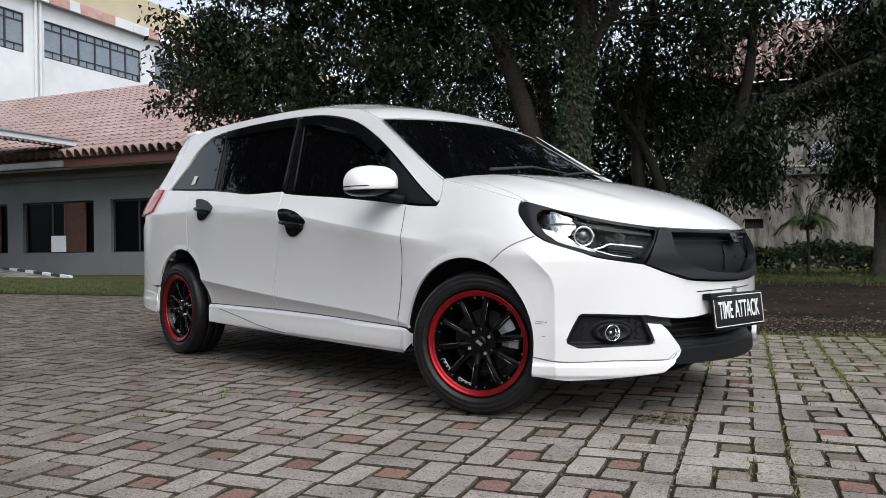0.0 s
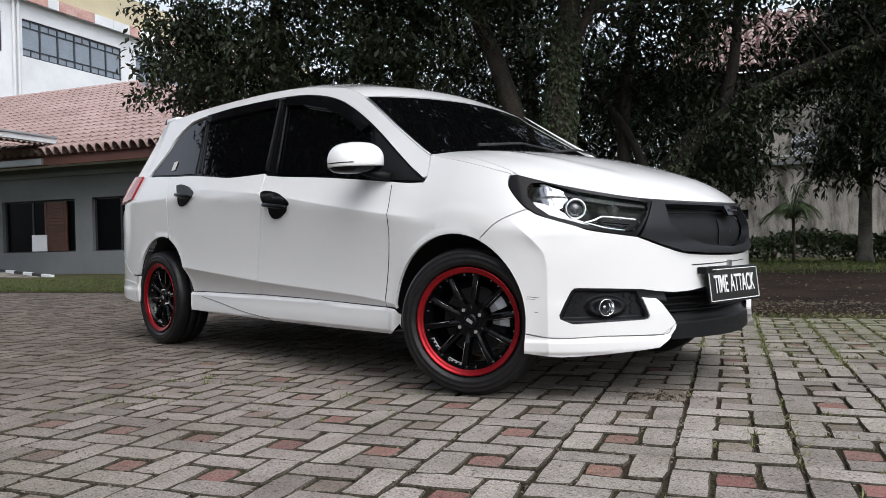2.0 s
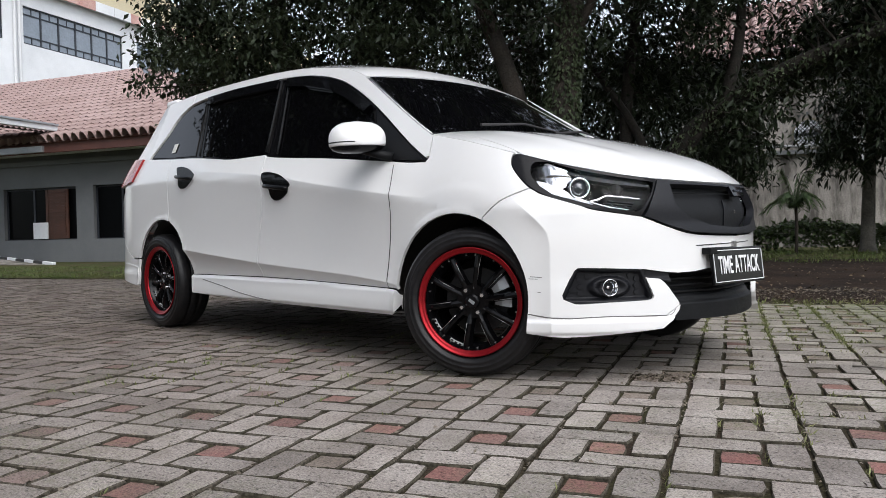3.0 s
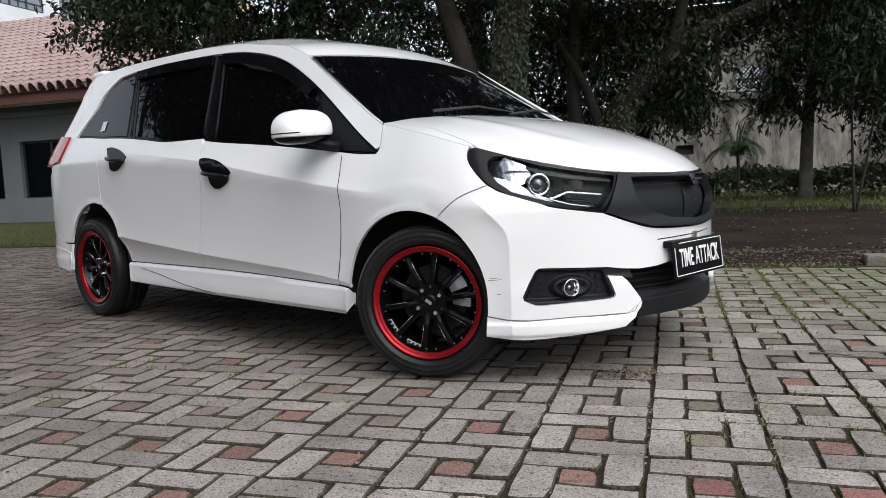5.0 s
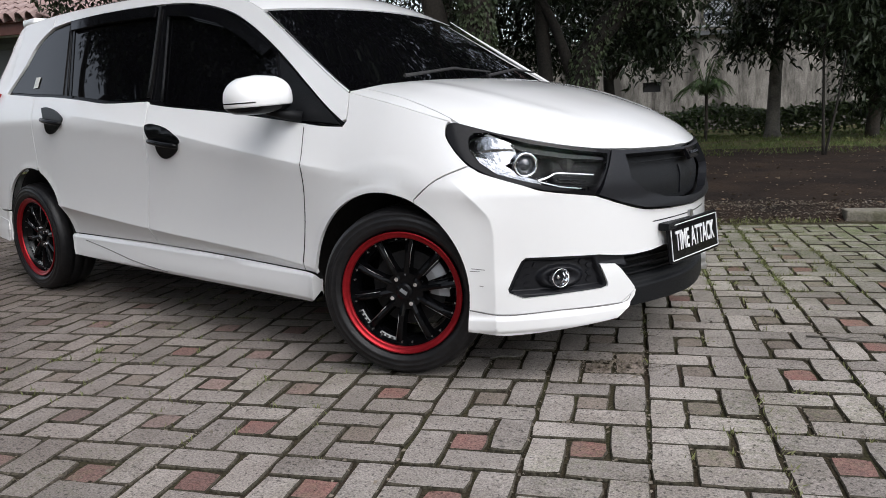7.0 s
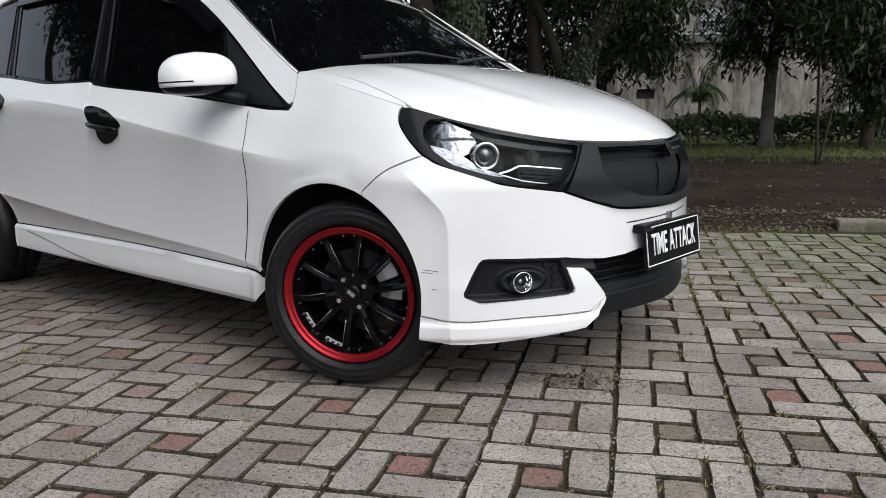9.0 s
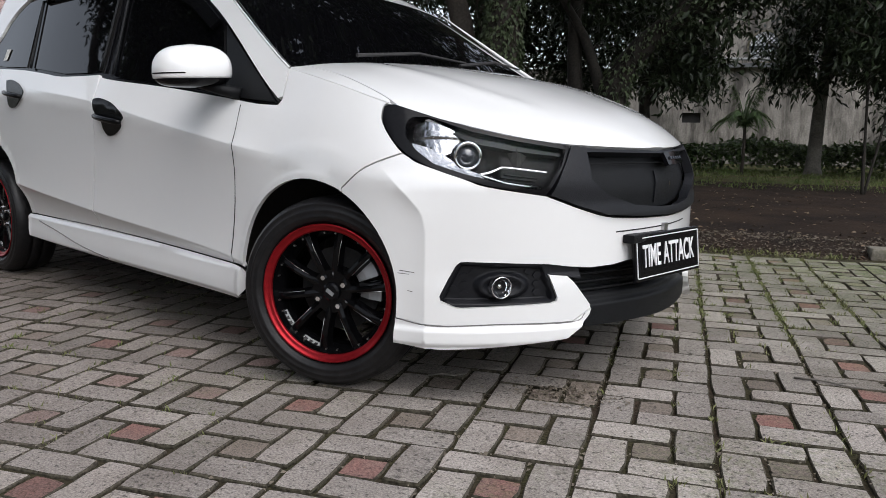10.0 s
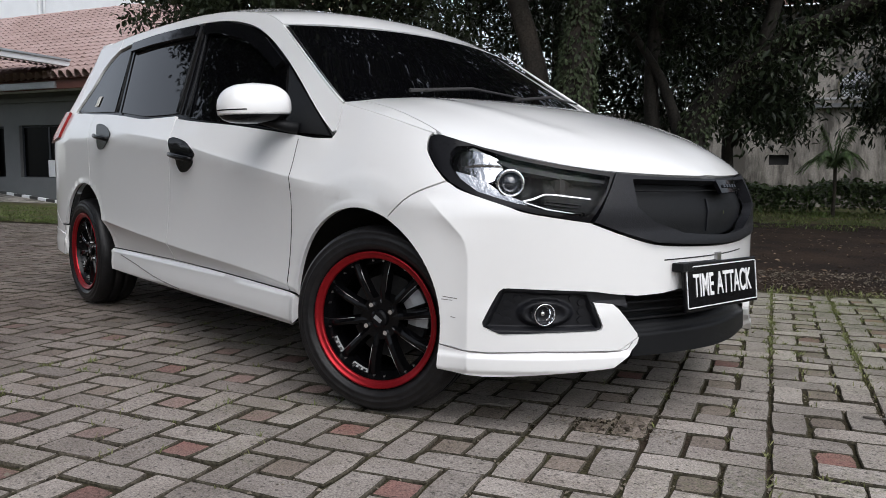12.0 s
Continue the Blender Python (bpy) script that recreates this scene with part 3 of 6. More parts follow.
HANDLE_REAR = [(-1.036, 1.006), (-0.967, 1.008), (-0.867, 0.988), (-0.79, 0.955), (-0.782, 0.937), (-0.81, 0.912), (-0.879, 0.877), (-0.944, 0.873), (-0.977, 0.893), (-0.982, 0.925), (-1.01, 0.967)]


def flank_outlines():
    arch_f = arc(*FRONT_ARCH, 177, 0, 30)
    fender = [(0.968, 0.884), (1.002, 0.71), (0.992, 0.55), (0.962, 0.338), (1.034, 0.335)]
    fender += [p for p in arch_f if p[0] < 1.502]
    fender += soft([(1.502, 0.624), (1.588, 0.688), (1.70, 0.73)], 4) + soft([(1.655, 0.772), (1.613, 0.820), (1.604, 0.85), (1.610, 0.866), (1.634, 0.867)], 4)
    fender += [(s, float(HOOD_EDGE(s))) for s in (1.56, 1.5, 1.4, 1.3, 1.2, 1.158)] + [(1.168, 0.93), (1.172, 0.885), (1.16, 0.868), (1.06, 0.873)]
    front_door = soft(BELT_FRONT_DOOR[::-1], 3) + soft([(-0.035, 0.97), (-0.02, 0.88), (-0.03, 0.70), (-0.07, 0.5), (-0.075, 0.357)], 3) + [(0.3, 0.352), (0.955, 0.336)] + soft([(0.962, 0.338), (0.992, 0.55), (1.002, 0.71), (0.972, 0.872)], 4)
    arch_r = arc(*REAR_ARCH, 0, 180, 36)
    rear_door = soft(BELT_REAR_DOOR, 3) + [(-1.145, 0.95), (-1.14, 0.845), (-1.13, 0.70)] + [p for p in arch_r if p[0] > -1.125 and p[1] > 0.35][::-1] + [(-0.888, 0.353), (-0.5, 0.355), (-0.075, 0.357)] + soft([(-0.075, 0.357), (-0.07, 0.5), (-0.03, 0.70), (-0.02, 0.88), (-0.035, 0.97)], 3)
    quarter = [(-1.15, 1.072), (-1.3, 1.085)] + REAR_GLASS_EDGE[::-1] + [(-1.159, 1.4985)] + [(s, float(ROOF_EDGE(s))) for s in (-1.3, -1.45, -1.6, -1.75)]
    quarter += [(-1.83, 1.3), (-1.88, 1.14), (-1.86, 1.10), (-1.78, 1.0), (-1.83, 0.9), (-1.97, 0.84), (-1.99, 0.7), (-1.9, 0.55), (-1.66, 0.445), (-1.553, 0.445)] + [p for p in arch_r[::-1] if p[0] < -1.125 and p[1] > 0.445] + [(-1.13, 0.70), (-1.14, 0.845), (-1.145, 0.95)]
    rail = WINDOW_TOP + [(-1.159, 1.4985)] + [(s, float(ROOF_EDGE(s))) for s in (-1.02, -0.7, -0.348, -0.1, 0.1, 0.308, 0.408, 0.5)] + [(s, float(PILLAR(s))) for s in (0.577, 0.66, 0.737, 0.85, 0.949, 1.05, 1.158)] + [(1.168, 0.93), (1.172, 0.89)]
    return dict(front_fender=fender, front_door=front_door, rear_door=rear_door, rear_quarter=quarter, roof_rail=rail)


OUTLINES = flank_outlines()
BASE = offset(side, 0.0)
for mirror in (False, True):
    made = {}
    for name, line in OUTLINES.items():
        lines = fold(SHOULDER, -0.95, 1.2) + fold(SILL, -0.95, 1.05) if name != "roof_rail" else ()
        if name == "front_fender":
            lines += [[(1.362 + r * math.cos(radians(a)), 0.315 + r * math.sin(radians(a))) for a in range(20, 160, 3)] for r in (0.341, 0.352, 0.362, 0.418, 0.43, 0.441, 0.452)]
        made[name] = part(name, panel(line, side, 0.026, mirror=mirror, creases=lines, gap=0.003), PAINT, car, smooth=True)
    # thin dark tube paints the shade in the shut line before the front door
    for gap_line in (soft([(0.972, 0.868), (1.002, 0.71), (0.992, 0.55), (0.962, 0.342)], 6),):
        pts = [side(np.array(a), np.array(b)) * ((1, -1, 1) if mirror else (1, 1, 1)) for a, b in gap_line]
        part("shut_line_shade", tube(pts, [0.0017] * len(pts), 6), DARK, made["front_door"], smooth=True)
    # black window surround and the three panes
    surround = [(1.15, 0.878)] + BELT_FRONT_DOOR[::-1] + BELT_REAR_DOOR + [(-1.3, 1.085)] + REAR_GLASS_EDGE[::-1] + WINDOW_TOP[::-1]
    part("window_surround", panel(surround, offset(side, -0.013), 0.035, mirror=mirror, gap=0.0), GLOSS_BLACK, car, smooth=True)
    front_pane = [(0.84, 0.905), (0.508, 0.948), (0.119, 0.984), (0.062, 0.99), (-0.068, 1.42), (0.125, 1.395), (0.34, 1.345), (0.505, 1.275), (0.71, 1.155)]
    rear_pane = [(-0.052, 1.018), (-0.15, 1.016), (-0.395, 1.02), (-0.759, 1.06), (-0.93, 1.425), (-0.629, 1.434), (-0.149, 1.424)]
    rear_quarter_pane = [(-0.85, 1.068), (-1.15, 1.083), (-1.478, 1.108), (-1.42, 1.175), (-1.352, 1.25), (-1.308, 1.325), (-1.245, 1.378), (-1.15, 1.418), (-0.985, 1.43)]
    for name, line in (("front_side_window", front_pane), ("rear_side_window", rear_pane), ("quarter_window", rear_quarter_pane)):
        part(name, panel(line, offset(side, -0.008), 0.04, 0.004, mirror=mirror), TINT, car, smooth=True)
    sail = [(0.725, 1.158), (0.86, 0.905), (0.95, 0.894), (1.145, 0.876), (1.02, 0.962)]
    part("mirror_sail", panel(sail, offset(side, -0.004), 0.03, 0.008, mirror=mirror), MATTE_BLACK, car, smooth=True)
    # smoked rain visors along the tops of the door windows
    for line in ([(0.70, 1.172), (0.505, 1.288), (0.34, 1.357), (0.125, 1.407), (-0.085, 1.428), (-0.075, 1.375), (0.11, 1.352), (0.32, 1.302), (0.49, 1.232), (0.66, 1.14)],
                 [(-0.165, 1.433), (-0.40, 1.442), (-0.629, 1.446), (-0.935, 1.441), (-0.915, 1.388), (-0.62, 1.392), (-0.16, 1.380)]):
        part("rain_visor", panel(line, offset(side, 0.014), 0.03, 0.016, mirror=mirror), VISOR, car, "smoked black plastic rain visor", smooth=True)
    # weather strips at the door edges
    for a, b in (((-0.053, 1.02), (-0.147, 1.43)), ((0.058, 1.0), (-0.072, 1.42)), ((-0.775, 1.06), (-0.945, 1.43))):
        pts = [side(np.array(a[0] + (b[0] - a[0]) * i / 6), np.array(a[1] + (b[1] - a[1]) * i / 6)) * ((1, -1, 1) if mirror else (1, 1, 1)) for i in range(7)]
        part("weather_strip", tube(pts, [0.006] * 7, 6), MATTE_BLACK, car, smooth=True)
    # side skirt
    skirt = [(-0.888, 0.3535), (-0.5, 0.3565), (-0.075, 0.3575), (0.3, 0.3535), (0.955, 0.338), (1.03, 0.333), (1.034, 0.238), (1.0, 0.223), (0.6, 0.222), (0.0, 0.226), (-0.5, 0.235), (-0.868, 0.243)]

    def sill_skirt(a, z, proud=0.0):
        """Stands out from the doors' lower edge: a short shoulder, a flat face and a rolled foot."""
        a, z = np.asarray(a, float), np.asarray(z, float)
        foot = np.interp(a, (-0.9, 0.3, 0.955, 1.05), (0.355, 0.352, 0.337, 0.333))
        p = np.array(side(a, foot + 0 * z))
        p[..., 1] -= 0.005 + 0.016 * fade(foot - z, 0.0, 0.014) + 0.006 * fade(0.335 - z, 0.0, 0.07) - 0.016 * fade(0.245 - z, 0.0, 0.024) + proud
        p[..., 2] = z
        return p

    sk = part("side_skirt", panel(skirt, sill_skirt, 0.012, 0.05, mirror=mirror), PAINT, car, smooth=True)
    # the groove is no recess: a thin dark tube draws its shade
    groove = [sill_skirt(np.array(a), np.array(b), 0.0006) * ((1, -1, 1) if mirror else (1, 1, 1)) for a, b in soft([(-0.74, 0.328), (-0.5, 0.298), (-0.25, 0.262), (0.02, 0.238)], 6)]
    part("skirt_groove_shade", tube(groove, [0.0022] * len(groove), 5), SCRAPE_AND_SHADE, sk, smooth=True)
    # door handles over black scuff covers
    for owner, bowl, ends in (("front_door", HANDLE_FRONT, ((0.03, 0.832), (0.245, 0.806))), ("rear_door", HANDLE_REAR, ((-0.995, 0.948), (-0.775, 0.922)))):
        h = part("door_handle", panel(soft(bowl + bowl[:1], 3)[:-1], offset(side, lambda s, z: 0.0045 + 0 * s), 0.02, 0.006, gap=0, mirror=mirror), HANDLE, made[owner], "gloss black handle over a shaped black cover", smooth=True)
        (s0, z0), (s1, z1) = ends
        grip = [tuple(side(np.array(s0 + (s1 - s0) * t), np.array(z0 + (z1 - z0) * t)) + (0, -0.012 - 0.022 * math.sin(math.pi * t) ** 0.6, 0)) for t in np.linspace(0, 1, 13)]
        if mirror:
            grip = [(x, -y, z) for x, y, z in grip]
        part("grip", tube(grip, [0.008] + [0.0115] * 11 + [0.008], 10), HANDLE, h, smooth=True)
    # inner skin behind the shut lines
    inner = [(1.16, 0.90), (0.97, 0.86), (-0.3, 0.95), (-1.2, 1.03), (-1.86, 1.0), (-1.9, 0.5), (-1.66, 0.44)] + arc(*REAR_ARCH, 180, 5, 24) + [(-0.86, 0.3), (1.03, 0.3)] + [p for p in arc(*FRONT_ARCH, 177, 0, 24) if p[0] < 1.55] + [(1.55, 0.66), (1.5, 0.80), (1.3, 0.88)]
    part("inner_skin", panel(inner, offset(side, -0.022), 0.05, 0, mirror=mirror, gap=0.006), DARK, car, smooth=True)
    # wheel-arch liners
    for cx, cz, rx, rz in (FRONT_ARCH, REAR_ARCH):
        vs, fs = [], []
        for i in range(25):
            g = math.pi * i / 24
            for y in (-0.80 if cx < 0 else -0.70, -0.42):
                vs.append((cx + (rx + 0.004) * math.cos(g), -y if mirror else y, cz - 0.1 + (rz + 0.104) * math.sin(g)))
        for i in range(24):
            fs.append((2 * i, 2 * i + 1, 2 * i + 3, 2 * i + 2))
        part("arch_liner", (vs, fs), DARK, car, smooth=True)

# bonnet and wing tops
bonnet_side = soft([(1.13, 0.665), (1.25, 0.672), (1.4, 0.684), (1.5, 0.692), (1.57, 0.697)], 4)
front_edge = [(float(x), float(-y)) for x, y, z in edge_p[np.searchsorted(edge_s, 1.655)::6] if y < -0.03]
bonnet = [(x, -y) for x, y in bonnet_side] + [(x, -y) for x, y in front_edge] + front_edge[::-1] + bonnet_side[::-1]
bonnet += [(1.20, 0.45), (1.255, 0.2), (1.262, 0.0), (1.255, -0.2), (1.20, -0.45)]
part("bonnet", panel(bonnet, hood, 0.03, 0.02), PAINT, car, smooth=True)
for mirror in (False, True):
    wing = [(x, -y) for x, y in bonnet_side] + [(float(x), float(y)) for x, y, z in edge_p[np.searchsorted(edge_s, 1.158):np.searchsorted(edge_s, 1.64):8]][::-1] + [(1.125, -0.70)]
    part("wing_top", panel(wing, hood, 0.02, 0.012, mirror=mirror), PAINT, car, smooth=True)
cowl = [(1.05, -0.70), (1.13, -0.665), (1.20, -0.45), (1.255, -0.2), (1.262, 0.0), (1.255, 0.2), (1.20, 0.45), (1.13, 0.665), (1.05, 0.70)]
part("cowl", panel(cowl, lambda x, y: hood(x, y) - (0, 0, 0.018), 0.04, 0.02), MATTE_BLACK, car, smooth=True)
part("windscreen", panel([(0.585, -0.975), (0.585, 0.975), (1.15, 0.985), (1.15, -0.985)], screen, 0.045, 0.006), SCREEN, car, "black tinted windscreen", smooth=True)
for q, r, lift in ((-0.996, 0.003, 0.0), (0.985, 0.008, 0.02)):
    part("pillar_trim", tube([screen(np.array(a), np.array(q)) + (0, 0, lift * (1.15 - a) / 0.57) for a in np.linspace(0.58, 1.15, 12)], list(np.interp(np.linspace(0, 1, 12), (0, 0.6, 1), (0.2 * r, r, r))), 8), PAINT, car, smooth=True)
for a, b in (((1.21, -0.50), (1.17, 0.12)), ((1.225, 0.02), (1.16, 0.5))):
    pa, pb = np.array([a[0], a[1], 1.04]), np.array([b[0], b[1], 1.06])
    w = part("windscreen_wiper", tube([pa, pa * 0.5 + pb * 0.5 + (0.015, 0, 0.02), pb], [0.007, 0.006, 0.004], 6), DARK, car)
part("roof", panel([(-1.72, -1.0), (-1.72, 1.0), (0.577, 1.0), (0.577, -1.0)], roof, 0.05, 0.012), PAINT, car, smooth=True)

# nose: bumper, grille, lamps
arch_edge = [p for p in arc(*FRONT_ARCH, 180, -8, 44) if p[0] > 1.502]
upper = soft([(1.502, 0.624), (1.588, 0.688), (1.70, 0.73)], 4) + soft([(1.72, 0.720), (1.75, 0.704), (1.887, 0.660), (1.945, 0.642), (2.12, 0.615)], 4) + soft([(2.125, 0.612), (2.22, 0.578), (2.322, 0.550), (2.45, 0.540), (2.62, 0.536)], 4)
FOG = [(2.191, 0.408), (2.127, 0.418), (1.992, 0.425), (1.892, 0.4285), (1.876, 0.428), (1.864, 0.419), (1.841, 0.378), (1.819, 0.332), (1.822, 0.318), (1.865, 0.300), (1.88, 0.299), (2.003, 0.304), (2.140, 0.307), (2.153, 0.311), (2.156, 0.320), (2.139, 0.362), (2.128, 0.391), (2.188, 0.384)]
lower = [(2.62, 0.405), (2.423, 0.411), (2.354, 0.402), (2.266, 0.400)] + FOG + [(2.209, 0.366), (2.268, 0.293), (2.2695, 0.283), (2.262, 0.276), (2.208, 0.245), (1.991, 0.2505), (1.839, 0.246), (1.765, 0.250), (1.688, 0.262)]
# right half runs seam, headlamp, grille to the middle; the left half runs back to its own seam
ring_out = upper + [(5.24 - s, z) for s, z in upper[::-1]] + [(5.24 - s, z) for s, z in arch_edge[:-2]] + [(5.24 - s, z) for s, z in lower[::-1]] + lower + arch_edge[::-1][2:]
CORNER = curve((0.15, 1.775), (0.5, 1.775), (0.56, 1.765), (0.60, 1.735), (0.72, 1.60))


def nose_form(s, z):
    """A crease from the wheel arch down the bumper's corner, and a shelf towards its foot."""
    d = 2.62 - np.abs(s - 2.62)
    corner = CORNER(z)
    crease = 0.016 * np.exp(-np.abs(d - corner) / np.where(d < corner, 0.05, 0.10)) * (1 - fade(z, 0.62, 0.70))
    return crease + 0.006 * fade(0.40 - z, 0, 0.06) * fade(d, 1.7, 1.85)


NOSE = offset(side, nose_form)
corner_lines = fold(CORNER, 0.2, 0.7, True)
corner_lines += [[(5.24 - a, b) for a, b in l] for l in corner_lines]
bumper = part("front_bumper", panel(ring_out, NOSE, 0.025, 0.02, creases=corner_lines), PAINT, car, smooth=True)
valance = [(2.19, 0.402), (2.28, 0.285), (2.265, 0.225), (2.45, 0.222), (2.62, 0.22), (2.79, 0.22), (2.975, 0.225), (2.96, 0.285), (3.05, 0.402), (2.8, 0.408), (2.62, 0.408), (2.44, 0.408)]
grooves = lambda s, z: -0.03 - 0.04 * fade(np.abs(z - 0.355), 0.05, 0.02) + 0.02 * fade(0.30 - z, 0, 0.02)
part("lower_intake", panel(valance, offset(side, grooves), 0.012, 0.03, gap=-0.004), MATTE_BLACK, bumper, "matte black lower intake", smooth=True)
for z in (0.325, 0.35, 0.375):
    pts = [side(np.array(s), np.array(z)) + (-0.045, 0, 0) for s in np.linspace(2.22, 3.02, 15)]
    part("intake_bar", tube(pts, [0.005] * 15, 6), MATTE_BLACK, bumper, smooth=True)
for mirror in (False, True):
    lip = [(1.688, 0.2615), (1.765, 0.2495), (1.839, 0.2455), (1.991, 0.250), (2.208, 0.2446), (2.262, 0.2758), (2.272, 0.281), (2.266, 0.262), (2.232, 0.226), (2.189, 0.198), (2.09, 0.190), (1.991, 0.183), (1.9, 0.178), (1.821, 0.176), (1.763, 0.180), (1.683, 0.188)]
    curl = lambda s, z: nose_form(s, z) + 0.001 + 0.007 * fade(0.243 - z, 0, 0.012) - 0.012 * fade(0.200 - z, 0, 0.022)
    # thin dark tube draws the shade between lip and bumper
    seam = [offset(side, lambda a, b: nose_form(a, b) + 0.0012)(np.array(a), np.array(b)) * ((1, -1, 1) if mirror else (1, 1, 1)) for a, b in soft([(1.69, 0.2613), (1.765, 0.2496), (1.839, 0.2458), (1.991, 0.2502), (2.208, 0.2448), (2.25, 0.268)], 4)]
    part("lip_seam_shade", tube(seam, [0.0013] * len(seam), 6), SCRAPE_AND_SHADE, bumper, smooth=True)
    part("bumper_lip", panel(lip, offset(side, curl), 0.012, 0.04, gap=0.0004, mirror=mirror, creases=fold(CORNER, 0.19, 0.24, True)), PAINT, bumper, smooth=True)

    def well(s, z):
        """Depth of the bezel: a flat rim, a recess, and an oval cone round the lamp."""
        edge = np.minimum(np.minimum(s - 1.819 - (z - 0.327) * 0.5, 2.156 - (z - 0.317) * 0.38 - s), np.minimum(0.4285 - (s - 1.89) * 0.04 - z, z - 0.302))
        band = fade(s, 2.11, 2.14) * fade(z, 0.375, 0.39)
        oval = np.hypot((s - 1.997) / 0.088, (z - 0.357) / 0.043)
        return -0.003 - 0.022 * fade(edge, 0.007, 0.014) * (1 - band) - 0.010 * band + 0.019 * fade(1 - oval, 0.0, 0.3) * fade(edge, 0.004, 0.014) - 0.012 * fade(1 - oval, 0.3, 0.6)

    bez = part("fog_lamp_bezel", panel(FOG + [(2.235, 0.37), (2.235, 0.398)], offset(side, well), 0.006, 0.02, gap=-0.0015, mirror=mirror), GRILLE_BLACK, bumper, "black fog lamp bezel with moulded honeycomb", smooth=True)
    c = side(np.array(1.993), np.array(0.356)) * ((1, -1, 1) if mirror else (1, 1, 1))
    aim = Matrix.Translation(c) @ pose(0, 0, 0, 0, 0, 62 if not mirror else 118) @ pose(0, 0.018, 0)
    for nm, prof, mt, seg in (("lamp_ring", [(0.0285, 0.0), (0.0285, -0.022), (0.030, -0.024), (0.0315, -0.022), (0.0325, 0.0)], CHROME, 32), ("lamp_bowl", [(0.0, -0.006), (0.006, -0.005), (0.007, 0.008), (0.016, 0.004), (0.024, -0.006), (0.0285, -0.018)], CHROME, 11), ("lamp_lens", [(0.0, -0.026), (0.016, -0.024), (0.0285, -0.020)], LENS, 32)):
        v, f = lathe(prof, seg)
        v = [tuple(aim @ Vector(p)) for p in v]
        part(nm, (v, f), mt, bez, smooth=seg == 32)
    # moulded honeycomb on the bezel
    for i in range(3):
        for j in range(4):
            for s0 in (1.856 + i * 0.030, 2.078 + i * 0.026):
                z0 = 0.323 + j * 0.025 + (0.0125 if i % 2 else 0)
                edge = min(s0 - 1.819 - (z0 - 0.327) * 0.5, 2.156 - (z0 - 0.317) * 0.38 - s0, 0.4285 - (s0 - 1.89) * 0.04 - z0, z0 - 0.302)
                if edge > 0.022 and math.hypot((s0 - 1.997) / 0.088, (z0 - 0.353) / 0.045) > 1.12:
                    part("honeycomb_cell", panel(ring(s0, z0, 0.013, 0.010, 6), offset(side, -0.020), 0.02, 0.008, gap=0, mirror=mirror), GRILLE_BLACK, bez)

grille_half = [(2.212, 0.757), (2.3, 0.7485), (2.45, 0.743), (2.62, 0.741)]
grille_low = [(2.62, 0.539), (2.45, 0.543), (2.322, 0.553), (2.22, 0.581), (2.124, 0.615)]
grille_out = grille_half + [(5.24 - s, z) for s, z in grille_half[::-1]] + [(5.24 - s, z) for s, z in grille_low[::-1]] + grille_low + [(2.165, 0.685)]
hole_half = [(2.265, 0.733), (2.62, 0.727)]
hole_low = [(2.62, 0.572), (2.54, 0.574), (2.43, 0.583), (2.32, 0.617), (2.262, 0.66)]
hole = hole_half + [(5.24 - s, z) for s, z in hole_half[::-1]] + [(5.24 - s, z) for s, z in hole_low[::-1]] + hole_low
grille = part("grille", panel(grille_out, offset(side, lambda s, z: 0.004 + 0.010 * fade(0.60 - z, 0, 0.05)), 0.02, 0.03, holes=(hole,), gap=0.003), GRILLE_BLACK, car, "satin black grille surround with a dark mesh opening", smooth=True)
part("grille_mesh", panel(hole, offset(side, -0.035), 0.04, 0, gap=-0.01), MATTE_BLACK, grille, smooth=True)
part("cross_bar", tube([side(np.array(s), np.array(0.703)) + (-0.022, 0, 0) for s in np.linspace(2.27, 2.97, 12)], [0.002] * 12, 6), MATTE_BLACK, grille, smooth=True)
part("rib", panel([(2.585, 0.577), (2.597, 0.577), (2.607, 0.69), (2.595, 0.69)], offset(side, -0.03), 0.02, 0.006), GRILLE_BLACK, grille)
badge = part("badge", panel([(2.63, 0.734), (2.81, 0.736), (2.805, 0.695), (2.64, 0.691)], offset(side, 0.006), 0.03, 0.012), GLOSS_BLACK, grille, "gloss black name badge")
for i in range(5):
    part("badge_bar", panel([(2.665 + i * 0.025, 0.719), (2.680 + i * 0.025, 0.719), (2.680 + i * 0.025, 0.708), (2.665 + i * 0.025, 0.708)], offset(side, 0.010), 0.03, 0.004), FRAME, badge)
part("small_emblem", panel([(2.70, 0.640), (2.712, 0.644), (2.714, 0.628), (2.702, 0.625)], offset(side, -0.028), 0.03, 0.004), CHROME, grille)

# headlamps
LAMP = soft([(1.606, 0.862), (1.640, 0.868), (1.72, 0.850), (1.83, 0.822), (2.0, 0.786), (2.208, 0.757)], 4) + soft([(2.208, 0.75), (2.17, 0.69), (2.118, 0.618)], 3) + soft([(2.11, 0.616), (1.945, 0.643), (1.80, 0.686), (1.716, 0.723), (1.655, 0.772), (1.613, 0.820), (1.604, 0.85)], 4)
INNER = [(1.698, 0.808), (1.703, 0.820), (1.716, 0.829), (1.767, 0.829), (1.901, 0.790), (2.043, 0.764), (2.19, 0.743), (2.165, 0.698), (2.116, 0.641), (2.106, 0.634), (2.072, 0.636), (1.93, 0.664), (1.787, 0.705), (1.735, 0.740), (1.702, 0.780)]
